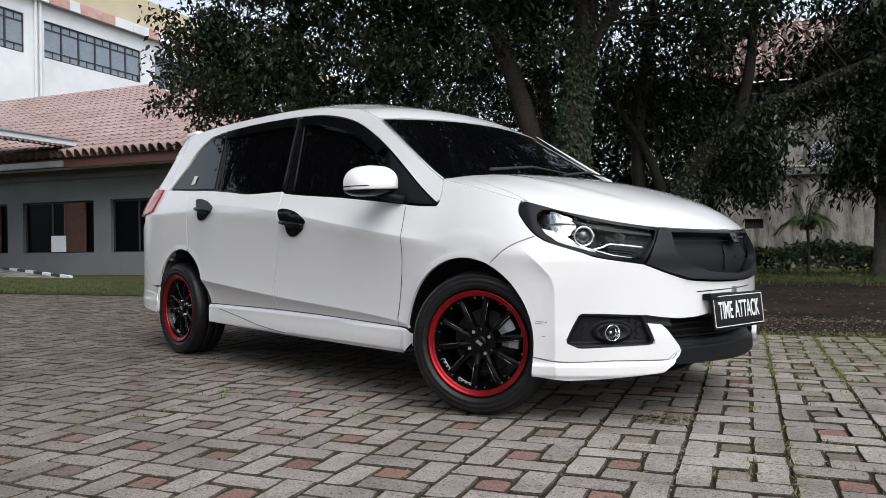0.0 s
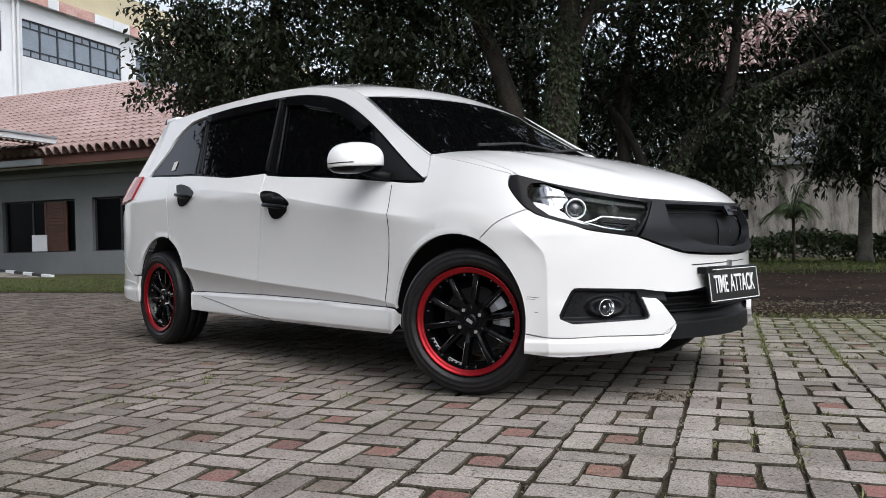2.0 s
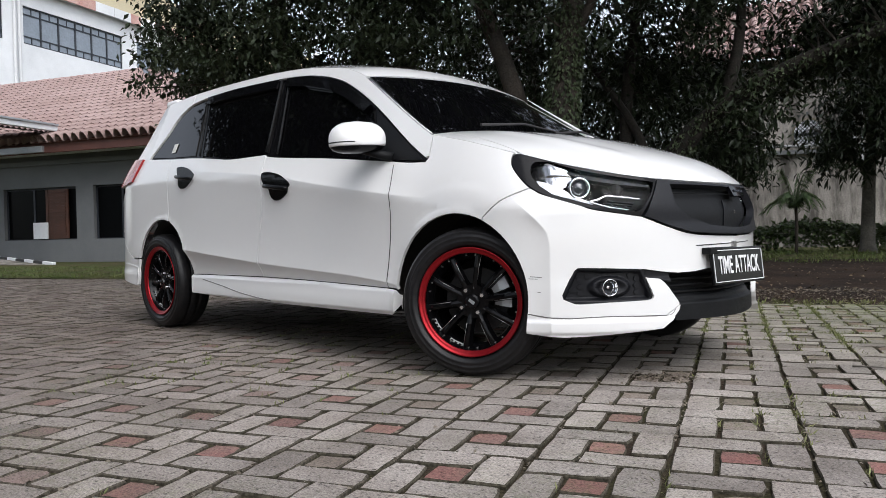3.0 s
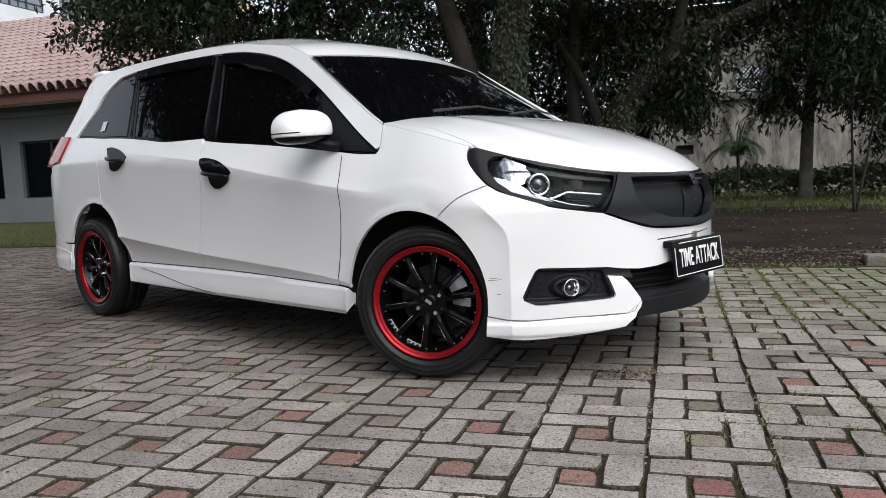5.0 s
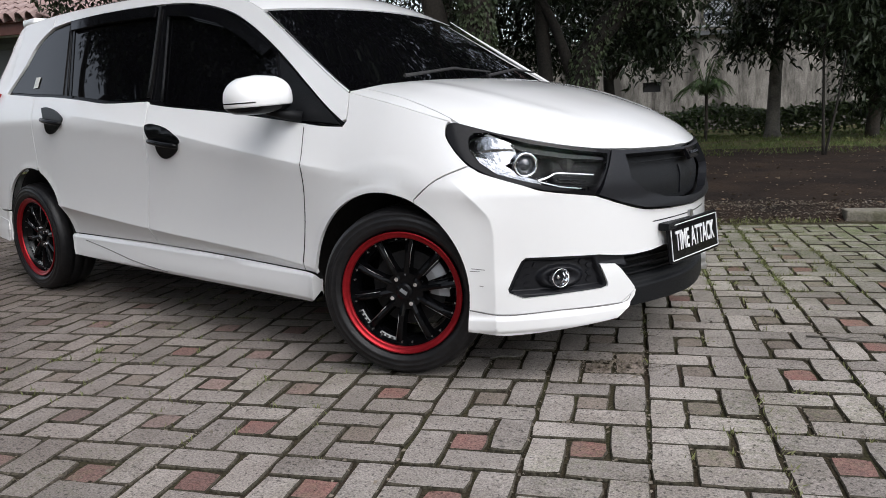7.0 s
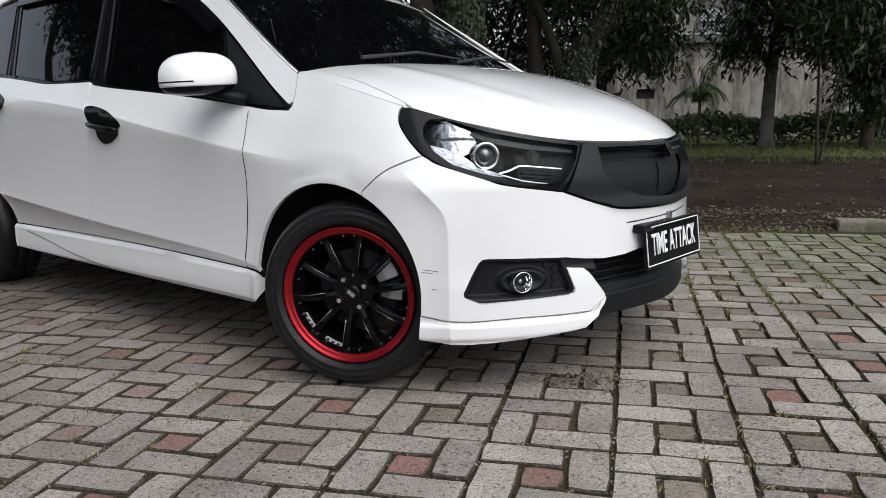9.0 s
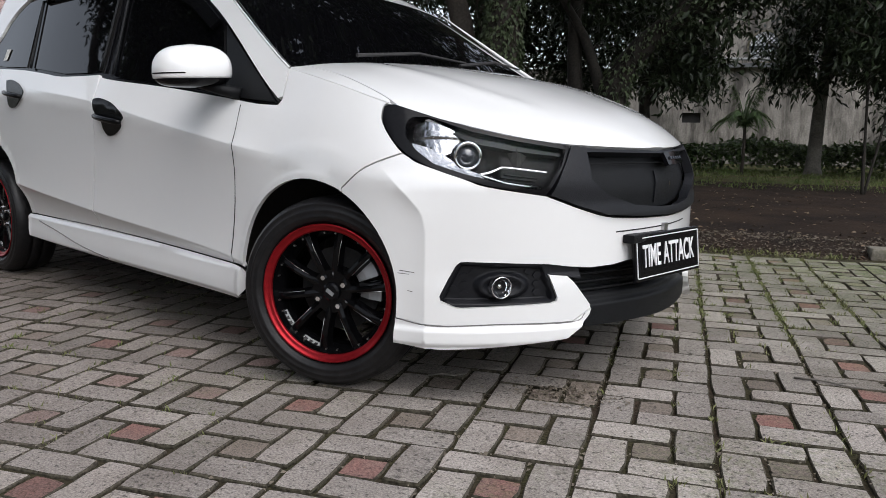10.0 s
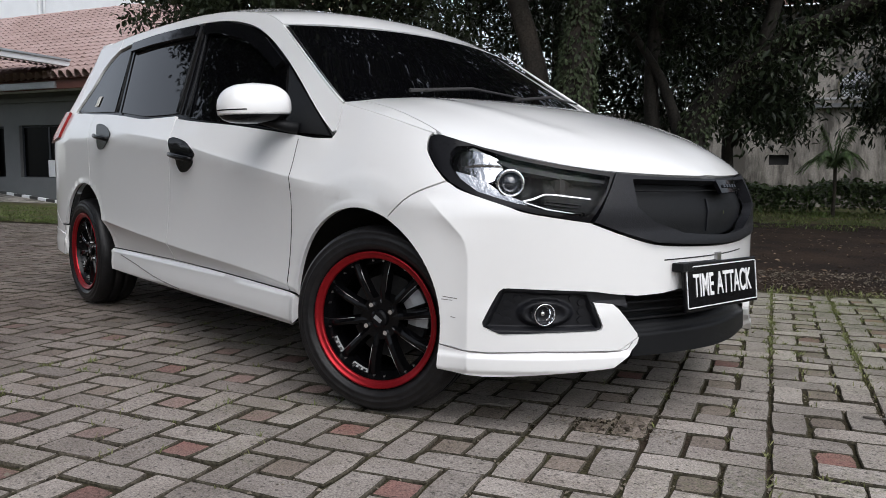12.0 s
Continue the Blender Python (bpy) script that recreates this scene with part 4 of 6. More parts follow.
for mirror in (False, True):
    flip = (1, -1, 1) if mirror else (1, 1, 1)
    lamp = part("headlight", panel(LAMP, side, 0.02, 0.03, holes=(INNER,), gap=0.002, mirror=mirror), GLOSS_BLACK, car, "wide headlamp in a gloss black housing", smooth=True)
    part("lamp_bowl", panel(INNER, offset(side, lambda s, z: -0.058 + 0.02 * fade(s, 1.95, 2.0)), 0.012, 0, gap=-0.006, mirror=mirror), LAMP_PANE_BLACK, lamp, smooth=True)
    flutes = lambda s, z: -0.010 + 0.0007 * np.abs(np.sin(s * 120 + z * 30)) + 0.004 * fade(z, 0.778, 0.784) + 0.10 * (s - 1.79) - 0.22 * (0.822 - z) - 2.5 * (s - 1.79) ** 2 + 1.5 * (z - 0.78) ** 2
    part("reflector", panel([(1.714, 0.790), (1.722, 0.822), (1.765, 0.824), (1.85, 0.802), (1.87, 0.776), (1.845, 0.742), (1.815, 0.729), (1.767, 0.747), (1.731, 0.760)], offset(side, flutes), 0.005, 0.01, mirror=mirror), REFLECTOR, lamp, "fluted chrome reflector", smooth=True)
    refl2 = [(1.722, 0.760), (1.768, 0.750), (1.82, 0.731), (1.86, 0.708), (1.90, 0.690), (1.94, 0.676), (1.94, 0.668), (1.861, 0.685), (1.797, 0.704), (1.737, 0.742)]
    part("reflector", panel(refl2, offset(side, lambda s, z: -0.014 + 0.15 * (z - 0.71)), 0.008, 0.008, mirror=mirror, gap=0), REFLECTOR, lamp, smooth=True)
    part("lamp_brow", panel([(1.80, 0.812), (1.90, 0.784), (2.043, 0.758), (2.18, 0.738), (2.175, 0.730), (2.03, 0.745), (1.90, 0.768), (1.86, 0.785)], offset(side, -0.014), 0.012, 0.02, mirror=mirror, gap=0), GRILLE_BLACK, lamp, smooth=True)
    c = side(np.array(1.893), np.array(0.724)) * flip
    aim = Matrix.Translation(c) @ pose(0, 0, 0, 0, 0, 50 if not mirror else 130)
    for nm, prof, mt in (("projector_ring", [(0.030, 0.03), (0.030, 0.014), (0.032, 0.006), (0.037, 0.002), (0.041, 0.006), (0.043, 0.06)], CHROME), ("projector_lens", [(0.0, 0.004), (0.012, 0.006), (0.024, 0.014), (0.030, 0.024)], GLASS_BALL)):
        v, f = lathe(prof, 32)
        part(nm, ([tuple(aim @ Vector(p)) for p in v], f), mt, lamp, smooth=True)
    strip = soft([(1.928, 0.681), (1.958, 0.688), (1.985, 0.6985), (2.004, 0.7005), (2.063, 0.6945), (2.126, 0.687)], 3) + soft([(2.125, 0.6825), (2.062, 0.690), (2.004, 0.696), (1.987, 0.694), (1.961, 0.6825), (1.931, 0.676)], 3)
    part("light_strip", panel(strip, offset(side, -0.012), 0.012, 0.004, gap=0.0006, mirror=mirror), STEEL, lamp)
    strip2 = [(1.93, 0.677), (2.0, 0.656), (2.074, 0.6435), (2.074, 0.6395), (2.0, 0.6515), (1.93, 0.6735)]
    part("light_strip", panel(strip2, offset(side, -0.010), 0.012, 0.004, gap=0.0005, mirror=mirror), STEEL, lamp)
    for k in range(4):
        zz = 0.688 - 0.009 * k
        fin = [(2.0 - 0.01 * k, zz - 0.004), (2.10 - 0.008 * k, zz - 0.016), (2.10 - 0.008 * k, zz - 0.020), (2.0 - 0.01 * k, zz - 0.008)]
        part("lamp_fin", panel(fin, offset(side, -0.02), 0.02, 0.01, gap=0, mirror=mirror), MATTE_BLACK, lamp)
    part("lamp_cover", panel(INNER, offset(side, -0.002), 0.03, 0, gap=-0.004, mirror=mirror), LENS, lamp, "clear plastic cover", smooth=True).visible_shadow = False

# number plate holder with its show plate
plate_at = Matrix.Translation((2.131, -0.012, 0.418)) @ pose(0, 0, 0, 0, 0, -4.0) @ pose(0, 0, 0, 0, -6, 0)
plate = part("show_plate", box((-0.008, -0.197, -0.072), (0.006, 0.197, 0.072), 0.004, plate_at), GLOSS_BLACK, car, "black show plate with white border and lettering")
for lo, hi in (((-0.188, 0.0595), (0.188, 0.0625)), ((-0.188, -0.0625), (0.188, -0.0595)), ((-0.191, -0.0595), (-0.188, 0.0595)), ((0.188, -0.0595), (0.191, 0.0595))):
    part("border", box((0.006, lo[0], lo[1]), (0.0085, hi[0], hi[1]), 0, plate_at), WHITE_MARK, plate)
txt = bpy.data.curves.new("lettering", "FONT")
txt.body, txt.size, txt.extrude, txt.align_x, txt.align_y = "TIME ATTACK", 0.098, 0.0012, "CENTER", "CENTER"
txt.space_word = 1.25
txt.offset = 0.0010
txt_ob = bpy.data.objects.new("lettering", txt)
scene.collection.objects.link(txt_ob)
bpy.context.view_layer.update()
letters = bpy.data.meshes.new_from_object(txt_ob.evaluated_get(bpy.context.evaluated_depsgraph_get()))
wide = max(v.co.x for v in letters.vertices) - min(v.co.x for v in letters.vertices)
letters.transform(plate_at @ Matrix.Translation((0.0075, 0, 0)) @ Matrix(((0, 0, 1, 0), (1, 0, 0, 0), (0, 1, 0, 0), (0, 0, 0, 1))) @ Matrix.Diagonal((0.318 / wide, 1.0, 1, 1)))
bpy.data.objects.remove(txt_ob)
part("lettering", letters, WHITE_MARK, plate)
part("plate_bracket", box((2.085, -0.225, 0.466), (2.122, 0.0, 0.492), 0.004), MATTE_BLACK, bumper)
# dark strip on the skin paints the slot's shade; nothing is cut in
part("bumper_slot_shade", panel([(2.36, 0.5035), (2.80, 0.5125), (2.80, 0.509), (2.36, 0.4995)], offset(NOSE, 0.001), 0.02, 0.004, gap=0), DARK, bumper)
part("bolt", box((2.112, -0.03, 0.49), (2.125, -0.005, 0.515), 0.002), STEEL, bumper)
for line in ([(1.70, 0.402), (1.745, 0.398), (1.745, 0.396), (1.70, 0.4)], [(1.695, 0.394), (1.73, 0.392), (1.73, 0.3905), (1.695, 0.392)], [(1.725, 0.345), (1.74, 0.343), (1.74, 0.341), (1.725, 0.343)]):
    part("scratch", panel(line, offset(NOSE, 0.0008), 0.02, 0, gap=0), SCRAPE_AND_SHADE, bumper)

# door mirrors
for mirror in (False, True):
    flip = np.array((1, -1, 1)) if mirror else np.array((1, 1, 1))
    def shell(z0, z1, grow=1.0, outer=False):
        vs, fs = [], []
        n, m = 28, 14
        for i in range(m + 1):
            z = z0 + (z1 - z0) * i / m
            for k in range(n):
                g = 2 * math.pi * k / n
                c, s = math.cos(g), math.sin(g)
                bow = 2.25 if z > 0 else 3.0
                h = max(0.0, 1 - abs(z) ** bow) ** (1 / bow)
                x = 0.085 * h * math.copysign(abs(c) ** 0.75, c) * (1.0 if c > 0 else 0.75)
                y = 0.121 * (max(0.0, 1 - abs(z) ** (bow + 0.2)) ** (1 / (bow + 0.2))) * math.copysign(abs(s) ** 0.8, s)
                vs.append(np.array((0.847 + x * grow + 0.18 * y, -0.904 + y * grow, 0.988 + (0.075 if z > 0 else 0.066) * z + 0.05 * y - 0.012 * (1 - abs(z))))  * flip)
        for i in range(m):
            for k in range(n):
                k2 = (k + 1) % n
                q = (i * n + k, i * n + k2, (i + 1) * n + k2, (i + 1) * n + k)
                if outer and not -0.25 < k / n - 0.75 < 0.16:
                    continue
                fs.append(q[::-1] if mirror else q)
        if outer:
            used = sorted({i for q in fs for i in q})
            at = {i: j for j, i in enumerate(used)}
            return [vs[i] for i in used], [tuple(at[i] for i in q) for q in fs]
        fs.append(tuple(range(n))[::-1] if not mirror else tuple(range(n)))
        fs.append(tuple(m * n + k for k in range(n)) if not mirror else tuple(m * n + k for k in range(n))[::-1])
        return vs, fs
    mir = part("wing_mirror", shell(-0.45, 1.0), PAINT, car, "white wing mirror on a black stalk", smooth=True)
    part("mirror_base", shell(-1.0, -0.47, 0.97), GLOSS_BLACK, mir, smooth=True)
    part("indicator_strip", shell(-0.20, -0.12, 1.008, True), GLOSS_BLACK, mir, smooth=True)
    part("stalk", tube([np.array(p) * flip for p in ((0.855, -0.885, 0.937), (0.90, -0.83, 0.918), (0.945, -0.785, 0.905))], [0.017, 0.019, 0.022], 10), MATTE_BLACK, mir, smooth=True)

# tail: gate, lamps, bumper, spoiler
gate = [(-1.75, 1.44), (-1.83, 1.3), (-1.88, 1.14), (-2.1, 0.95), (-2.2, 0.62), (-3.6, 0.62), (-3.7, 0.95), (-3.92, 1.14), (-3.97, 1.3), (-4.05, 1.44)]
part("tailgate", panel(gate, side, 0.05, 0.012), PAINT, car, smooth=True)
rear_b = [(-1.555, 0.44), (-1.66, 0.44), (-1.9, 0.55), (-1.99, 0.7), (-2.2, 0.61), (-3.6, 0.61), (-3.81, 0.7), (-3.9, 0.55), (-4.14, 0.44), (-4.245, 0.44), (-4.23, 0.27), (-3.85, 0.30), (-2.9, 0.34), (-1.95, 0.30), (-1.57, 0.27), (-1.562, 0.345)]
part("rear_bumper", panel(rear_b, side, 0.05, 0.02), PAINT, car, smooth=True)
for mirror in (False, True):
    part("tail_light", panel([(-1.578, 1.104), (-1.60, 1.04), (-1.645, 0.955), (-1.74, 0.943), (-1.95, 0.93), (-2.12, 0.96), (-2.05, 1.11), (-1.85, 1.12)], offset(side, 0.014), 0.03, 0.02, mirror=mirror), RED_LENS, car, "red tail lamp", smooth=True)
    part("rear_skirt", panel([(-1.568, 0.33), (-1.572, 0.385), (-1.7, 0.405), (-2.1, 0.42), (-2.1, 0.31), (-1.85, 0.285), (-1.60, 0.262)], offset(side, lambda s, z: 0.003 + 0.004 * fade(0.37 - z, 0, 0.02)), 0.03, 0.03, mirror=mirror), PAINT, car, smooth=True)
part("spoiler", box((-1.735, -0.545, 1.488), (-1.57, 0.545, 1.538), 0.02), PAINT, car, "white roof spoiler", smooth=True)
part("underbody", box((-2.0, -0.52, 0.19), (1.9, 0.52, 0.75), 0.02), DARK, car)
part("cabin_lining", box((-1.7, -0.55, 0.75), (0.9, 0.55, 1.2), 0.1), DARK, car)
part("sticker", panel([(-1.205, 1.175), (-1.15, 1.175), (-1.15, 1.115), (-1.205, 1.115)], offset(side, -0.003), 0.03, 0.001), STICKER, car)


def wheel(at, turn, flip, size=0.95):
    """A black ten-spoke alloy with a red rim; its face looks along -y."""
    w = new("wheel")
    w.parent = car
    w.matrix_basis = Matrix.Translation(at) @ pose(0, 0, 0, 0, 0, turn + (180 if flip else 0)) @ Matrix.Diagonal((size, 1, size, 1))
    tagged(w, "black ten-spoke alloy wheel with a red anodised rim")
    R = 0.300
    part("tyre", lathe([(0.228, 0.10), (0.245, 0.108), (0.275, 0.108), (0.289, 0.096), (0.297, 0.075), (R, 0.05), (R, 0.032), (0.294, 0.030), (0.294, 0.024), (R, 0.022), (R, -0.022), (0.294, -0.024), (0.294, -0.030), (R, -0.032), (R, -0.05), (0.297, -0.075), (0.290, -0.094), (0.283, -0.101), (0.279, -0.1055), (0.276, -0.1035), (0.264, -0.1085), (0.261, -0.112), (0.257, -0.1095), (0.246, -0.1095), (0.242, -0.1115), (0.238, -0.1075), (0.231, -0.104), (0.219, -0.094)], 72, True), RUBBER, w, "low-profile black tyre", smooth=True)
    rim = part("rim", lathe([(0.212, -0.090), (0.2185, -0.097), (0.2195, -0.103), (0.2165, -0.106), (0.2125, -0.103), (0.209, -0.099), (0.204, -0.097), (0.199, -0.096), (0.1955, -0.092), (0.195, -0.086)], 72), RIM_RED, w, "red anodised rim lip", smooth=True)
    part("barrel", lathe([(0.195, -0.087), (0.192, -0.074), (0.188, -0.066), (0.176, -0.048), (0.172, -0.03), (0.170, 0.09), (0.22, 0.1)], 64), RIM_BLACK, w, smooth=True)
    for k in range(10):
        g = math.radians(36 * k + 9)
        prof = [(0.045, -0.058, 0.020), (0.09, -0.068, 0.017), (0.14, -0.071, 0.017), (0.190, -0.066, 0.021)]
        vs, fs = [], []
        for r, y, h in prof:
            for dy, q in ((0.0, -0.55), (-0.004, 0.0), (0.0, 0.55), (0.026, 1.0), (0.026, -1.0)):
                vs.append((r * math.cos(g) - q * h * math.sin(g), y + dy, r * math.sin(g) + q * h * math.cos(g)))
        for i in range(3):
            for j in range(5):
                fs.append((i * 5 + j, i * 5 + (j + 1) % 5, (i + 1) * 5 + (j + 1) % 5, (i + 1) * 5 + j))
        sp = part("spoke", (vs, fs), RIM_BLACK, w)
        lines = [(r * math.cos(g) + 0.62 * h * math.sin(g), y + 0.001, r * math.sin(g) - 0.62 * h * math.cos(g)) for r, y, h in prof[1:]]
        part("machined_edge", tube(lines, [0.0006, 0.0012, 0.0007], 5), STEEL, sp, smooth=True)
        for d in (-0.10, 0.10):
            a = g + d + 0.16
            part("rivet", rod((0.187 * math.cos(a), -0.060, 0.187 * math.sin(a)), (0.187 * math.cos(a), -0.071, 0.187 * math.sin(a)), 0.0036, 0.003, 7), STEEL, w)
    part("hub", lathe([(0.0, -0.062), (0.068, -0.062), (0.072, -0.055), (0.072, 0.0)], 40), RIM_BLACK, w, smooth=False)
    cap = part("hub_cap", lathe([(0.0, -0.074), (0.022, -0.074), (0.029, -0.070), (0.030, -0.06)], 32), GLOSS_BLACK, w)
    part("cap_mark", box((-0.014, -0.0765, -0.006), (0.014, -0.0738, 0.006), 0, pose(0, 0, 0, 0, 35, 0)), METAL_GREY, cap)
    for k in range(4):
        a = math.radians(90 * k + 30)
        part("wheel_nut", rod((0.05 * math.cos(a), -0.06, 0.05 * math.sin(a)), (0.05 * math.cos(a), -0.074, 0.05 * math.sin(a)), 0.0095, 0.008, 6), CHROME, w)
    part("brake_disc", lathe([(0.05, 0.0), (0.135, 0.0), (0.135, 0.02), (0.05, 0.02)], 48, True), DARK, w, smooth=False)
    cal = []
    for a0 in (5, 35):
        vs, fs = [], []
        for i in range(5):
            a = math.radians(a0 + 24 * i / 4 - 14)
            for r, y in ((0.088, -0.036), (0.12, -0.044), (0.158, -0.036), (0.158, 0.03), (0.088, 0.03)):
                vs.append((r * math.cos(a), y, r * math.sin(a)))
        for i in range(4):
            for j in range(5):
                fs.append((i * 5 + j, i * 5 + (j + 1) % 5, i * 5 + 5 + (j + 1) % 5, i * 5 + 5 + j))
        fs += [(0, 1, 2, 3, 4), (24, 23, 22, 21, 20)]
        cal.append((vs, fs))
    part("brake_caliper", joined(cal), METAL_GREY, w, "silver brake caliper")
    for a0, wd in ((204, 22), (237, 24)):
        vs, fs = [], []
        for i in range(9):
            a = math.radians(a0 + wd * i / 8)
            for r, y in ((0.1785, -0.0530), (0.1895, -0.0665)):
                vs.append((r * math.cos(a), y - 0.0012, r * math.sin(a)))
        for i in range(8):
            fs.append((2 * i, 2 * i + 1, 2 * i + 3, 2 * i + 2))
        decal = part("decal", (vs, fs), GREY_PIPE, rim, "pale lettering strip")
        bars = []
        for i in range(4):
            vs2 = []
            for a in (a0 + wd * (i + 0.2) / 4, a0 + wd * (i + 0.8) / 4):
                a = math.radians(a)
                vs2 += [(0.1815 * math.cos(a), -0.0590, 0.1815 * math.sin(a)), (0.1868 * math.cos(a), -0.0655, 0.1868 * math.sin(a))]
            bars.append((vs2, [(0, 1, 3, 2)]))
        part("decal_bar", joined(bars), RIM_BLACK, decal)
    return w


wheel((1.373, -0.722, 0.2965), 23.5, False, 0.985)
wheel((-1.318, -0.718, 0.302), 0, False, 1.005)
wheel((1.373, 0.722, 0.296), 22, True, 0.985)
wheel((-1.318, 0.718, 0.302), 0, True, 1.005)


# ---- ground ----
def sheet(name, outline, mat, label, category, lift=None, step=0.5):
    """A flat piece of ground in yard coordinates, with gentle unevenness."""
    loop = dense(outline, step)
    lo, hi = loop.min(0), loop.max(0)
    gx, gy = np.meshgrid(np.arange(lo[0], hi[0], step), np.arange(lo[1], hi[1], step))
    grid = np.stack([gx.ravel(), gy.ravel()], 1)
    grid = grid[inside(grid, shrunk(loop, step * 0.3))]
    flat = np.concatenate([loop, grid])
    pts, _, faces, _, _, _ = geometry.delaunay_2d_cdt([Vector(p) for p in flat], [(i, (i + 1) % len(loop)) for i in range(len(loop))], [], 0, 1e-6)
    pts = np.array([tuple(p) for p in pts])
    faces = np.array([f[:] for f in faces])
    faces = faces[inside(pts[faces].mean(1), loop)]
    z = [lift(u, v) if lift else 0.0 for u, v in pts]
    ob = part(name, (np.column_stack([pts, z]), faces), mat, None, label, smooth=True)
    ob.matrix_basis = YARD.copy()
    return tagged(ob, category=category, kind="structure")


ground = part("ground", ([(-500, -500, -0.07), (500, -500, -0.07), (500, 500, -0.07), (-500, 500, -0.07)], [(0, 1, 2, 3)]), JOINT, None, "dark mossy earth under the paving joints")
tagged(ground, category="ground", kind="structure")
soil_lift = lambda u, v: 0.0 + 0.035 * fade(v, 2.0, 2.6) + 0.03 * noise.noise((u * 0.7, v * 0.7, 1)) + 0.018 * noise.noise((u * 2.7, v * 2.7, 5)) - 0.045 * (1 - fade(v, 2.0, 2.25))
sheet("garden_soil", [(0.2, 2.03), (14, 2.03), (14, 9.2), (6, 9.0), (2, 9.6), (-3.2, 9.4), (-3.2, 4.78), (-0.5, 4.78), (0.2, 4.2)], SOIL, "bare brown garden soil with leaf litter", "soil", lambda u, v: float(soil_lift(u, v)), 0.22)
sheet("garden_lawn", [(-12, 9.4), (-3.2, 9.4), (2, 9.6), (6, 9.0), (14, 9.2), (40, 9.2), (40, 40), (-12, 40)], GRASS_SOIL, "thin grass under garden trees", "lawn", lambda u, v: -0.004 + 0.034 * float(fade(v, 9.5, 11)) + 0.015 * float(fade(v, 9.5, 11)) * noise.noise((u, v, 3)), 0.6)
sheet("front_lawn", [(-60, 4.78), (-3.2, 4.78), (-3.2, 9.4), (-12, 9.4), (-12, 14), (-60, 14)], GRASS_SOIL, "worn short lawn before the bungalow", "lawn", lambda u, v: -0.005 + 0.012 * noise.noise((u, v, 8)), 0.6)

sheet("joint_bed", [(-15, -8.4), (10.6, -8.4), (10.6, 2.1), (0.3, 2.1), (0.3, 4.8), (-15, 4.8)], JOINT, "dark mossy soil filling the paving joints", "soil", lambda u, v: -0.0095 + 0.002 * noise.noise((u * 1.7, v * 1.7, 2)), 0.25)
CELL = 0.325
CELL_U, CELL_V = 1.933, -1.154


def paver_layout():
    """Pinwheels of four long pavers round a half one: u, v, length, width, kind, and the cell's column."""
    rng = random.Random(4)
    k = CELL / 3
    # infill blocks by row (the row's first column is -8): r red, p pale red, d brown, a dot where any may lie
    rows = {-3: "..rrrrrr.rr.", -2: ".dpprdrrdrrd", -1: ".ddpprddddrd", 0: "dd.pp..ddrrd", 1: "....p.ddddrr", 2: "........ddrd", 3: "..........r.", -4: "..prrdrrdrr.", -5: "..rprrdrr..."}
    for i in range(-50, 27):
        for j in range(-22, 18):
            cu, cv = CELL_U + i * CELL, CELL_V + j * CELL
            if cu > 0.35 and cv > 2.0 or cv > 4.65:
                continue
            red = rng.random() < (0.5 if cu > -1 else 0.3)
            told = rows.get(j, "")[i + 8:i + 9] if i >= -8 else ""
            infill = {"r": 1, "p": 3, "d": 2}.get(told, 1 if red else 2)
            for du, dv, l, w, kind in ((-0.5, 1, 2, 1, 0), (1, 0.5, 1, 2, 0), (0.5, -1, 2, 1, 0), (-1, -0.5, 1, 2, 0), (0, 0, 1, 1, infill)):
                if (i, j, du) == (-1, 0, 1):
                    kind = 2
                yield cu + du * k, cv + dv * k, l * k, w * k, kind, i, j


def paver_block(l, w, seed, h=0.03, joint=0.0040, bevel=0.0030):
    """A block with worn, chipped edges."""
    r = random.Random(seed)
    a, b = l / 2 - joint, w / 2 - joint
    rim = [(-a, -b), (-a / 3, -b), (a / 3, -b), (a, -b), (a, 0), (a, b), (a / 3, b), (-a / 3, b), (-a, b), (-a, 0)]
    if w > l:
        rim = [(-a, -b), (0, -b), (a, -b), (a, -b / 3), (a, b / 3), (a, b), (0, b), (-a, b), (-a, b / 3), (-a, -b / 3)]
    out = []
    for x, y in rim:
        corner = abs(x) > a * 0.99 and abs(y) > b * 0.99
        cut = abs(r.gauss(0, 0.0009)) + (0.0026 if corner else 0) + (r.uniform(0.003, 0.007) if r.random() < (0.12 if corner else 0.03) else 0)
        out.append((x - math.copysign(cut, x) * (abs(x) > a * 0.99) + r.gauss(0, 0.0008), y - math.copysign(cut, y) * (abs(y) > b * 0.99) + r.gauss(0, 0.0008)))
    n = len(out)
    vs = [(x * 1.004, y * 1.004, -h) for x, y in out] + [(x, y, -bevel * r.uniform(0.8, 2.0)) for x, y in out]
    vs += [(x * (1 - bevel * r.uniform(0.6, 1.5) / a), y * (1 - bevel * r.uniform(0.6, 1.5) / b), r.gauss(0, 0.0005)) for x, y in out]
    fs = [tuple(2 * n + i for i in range(n))]
    for k in (0, n):
        fs += [(k + i, k + (i + 1) % n, k + n + (i + 1) % n, k + n + i) for i in range(n)]
    return vs, fs


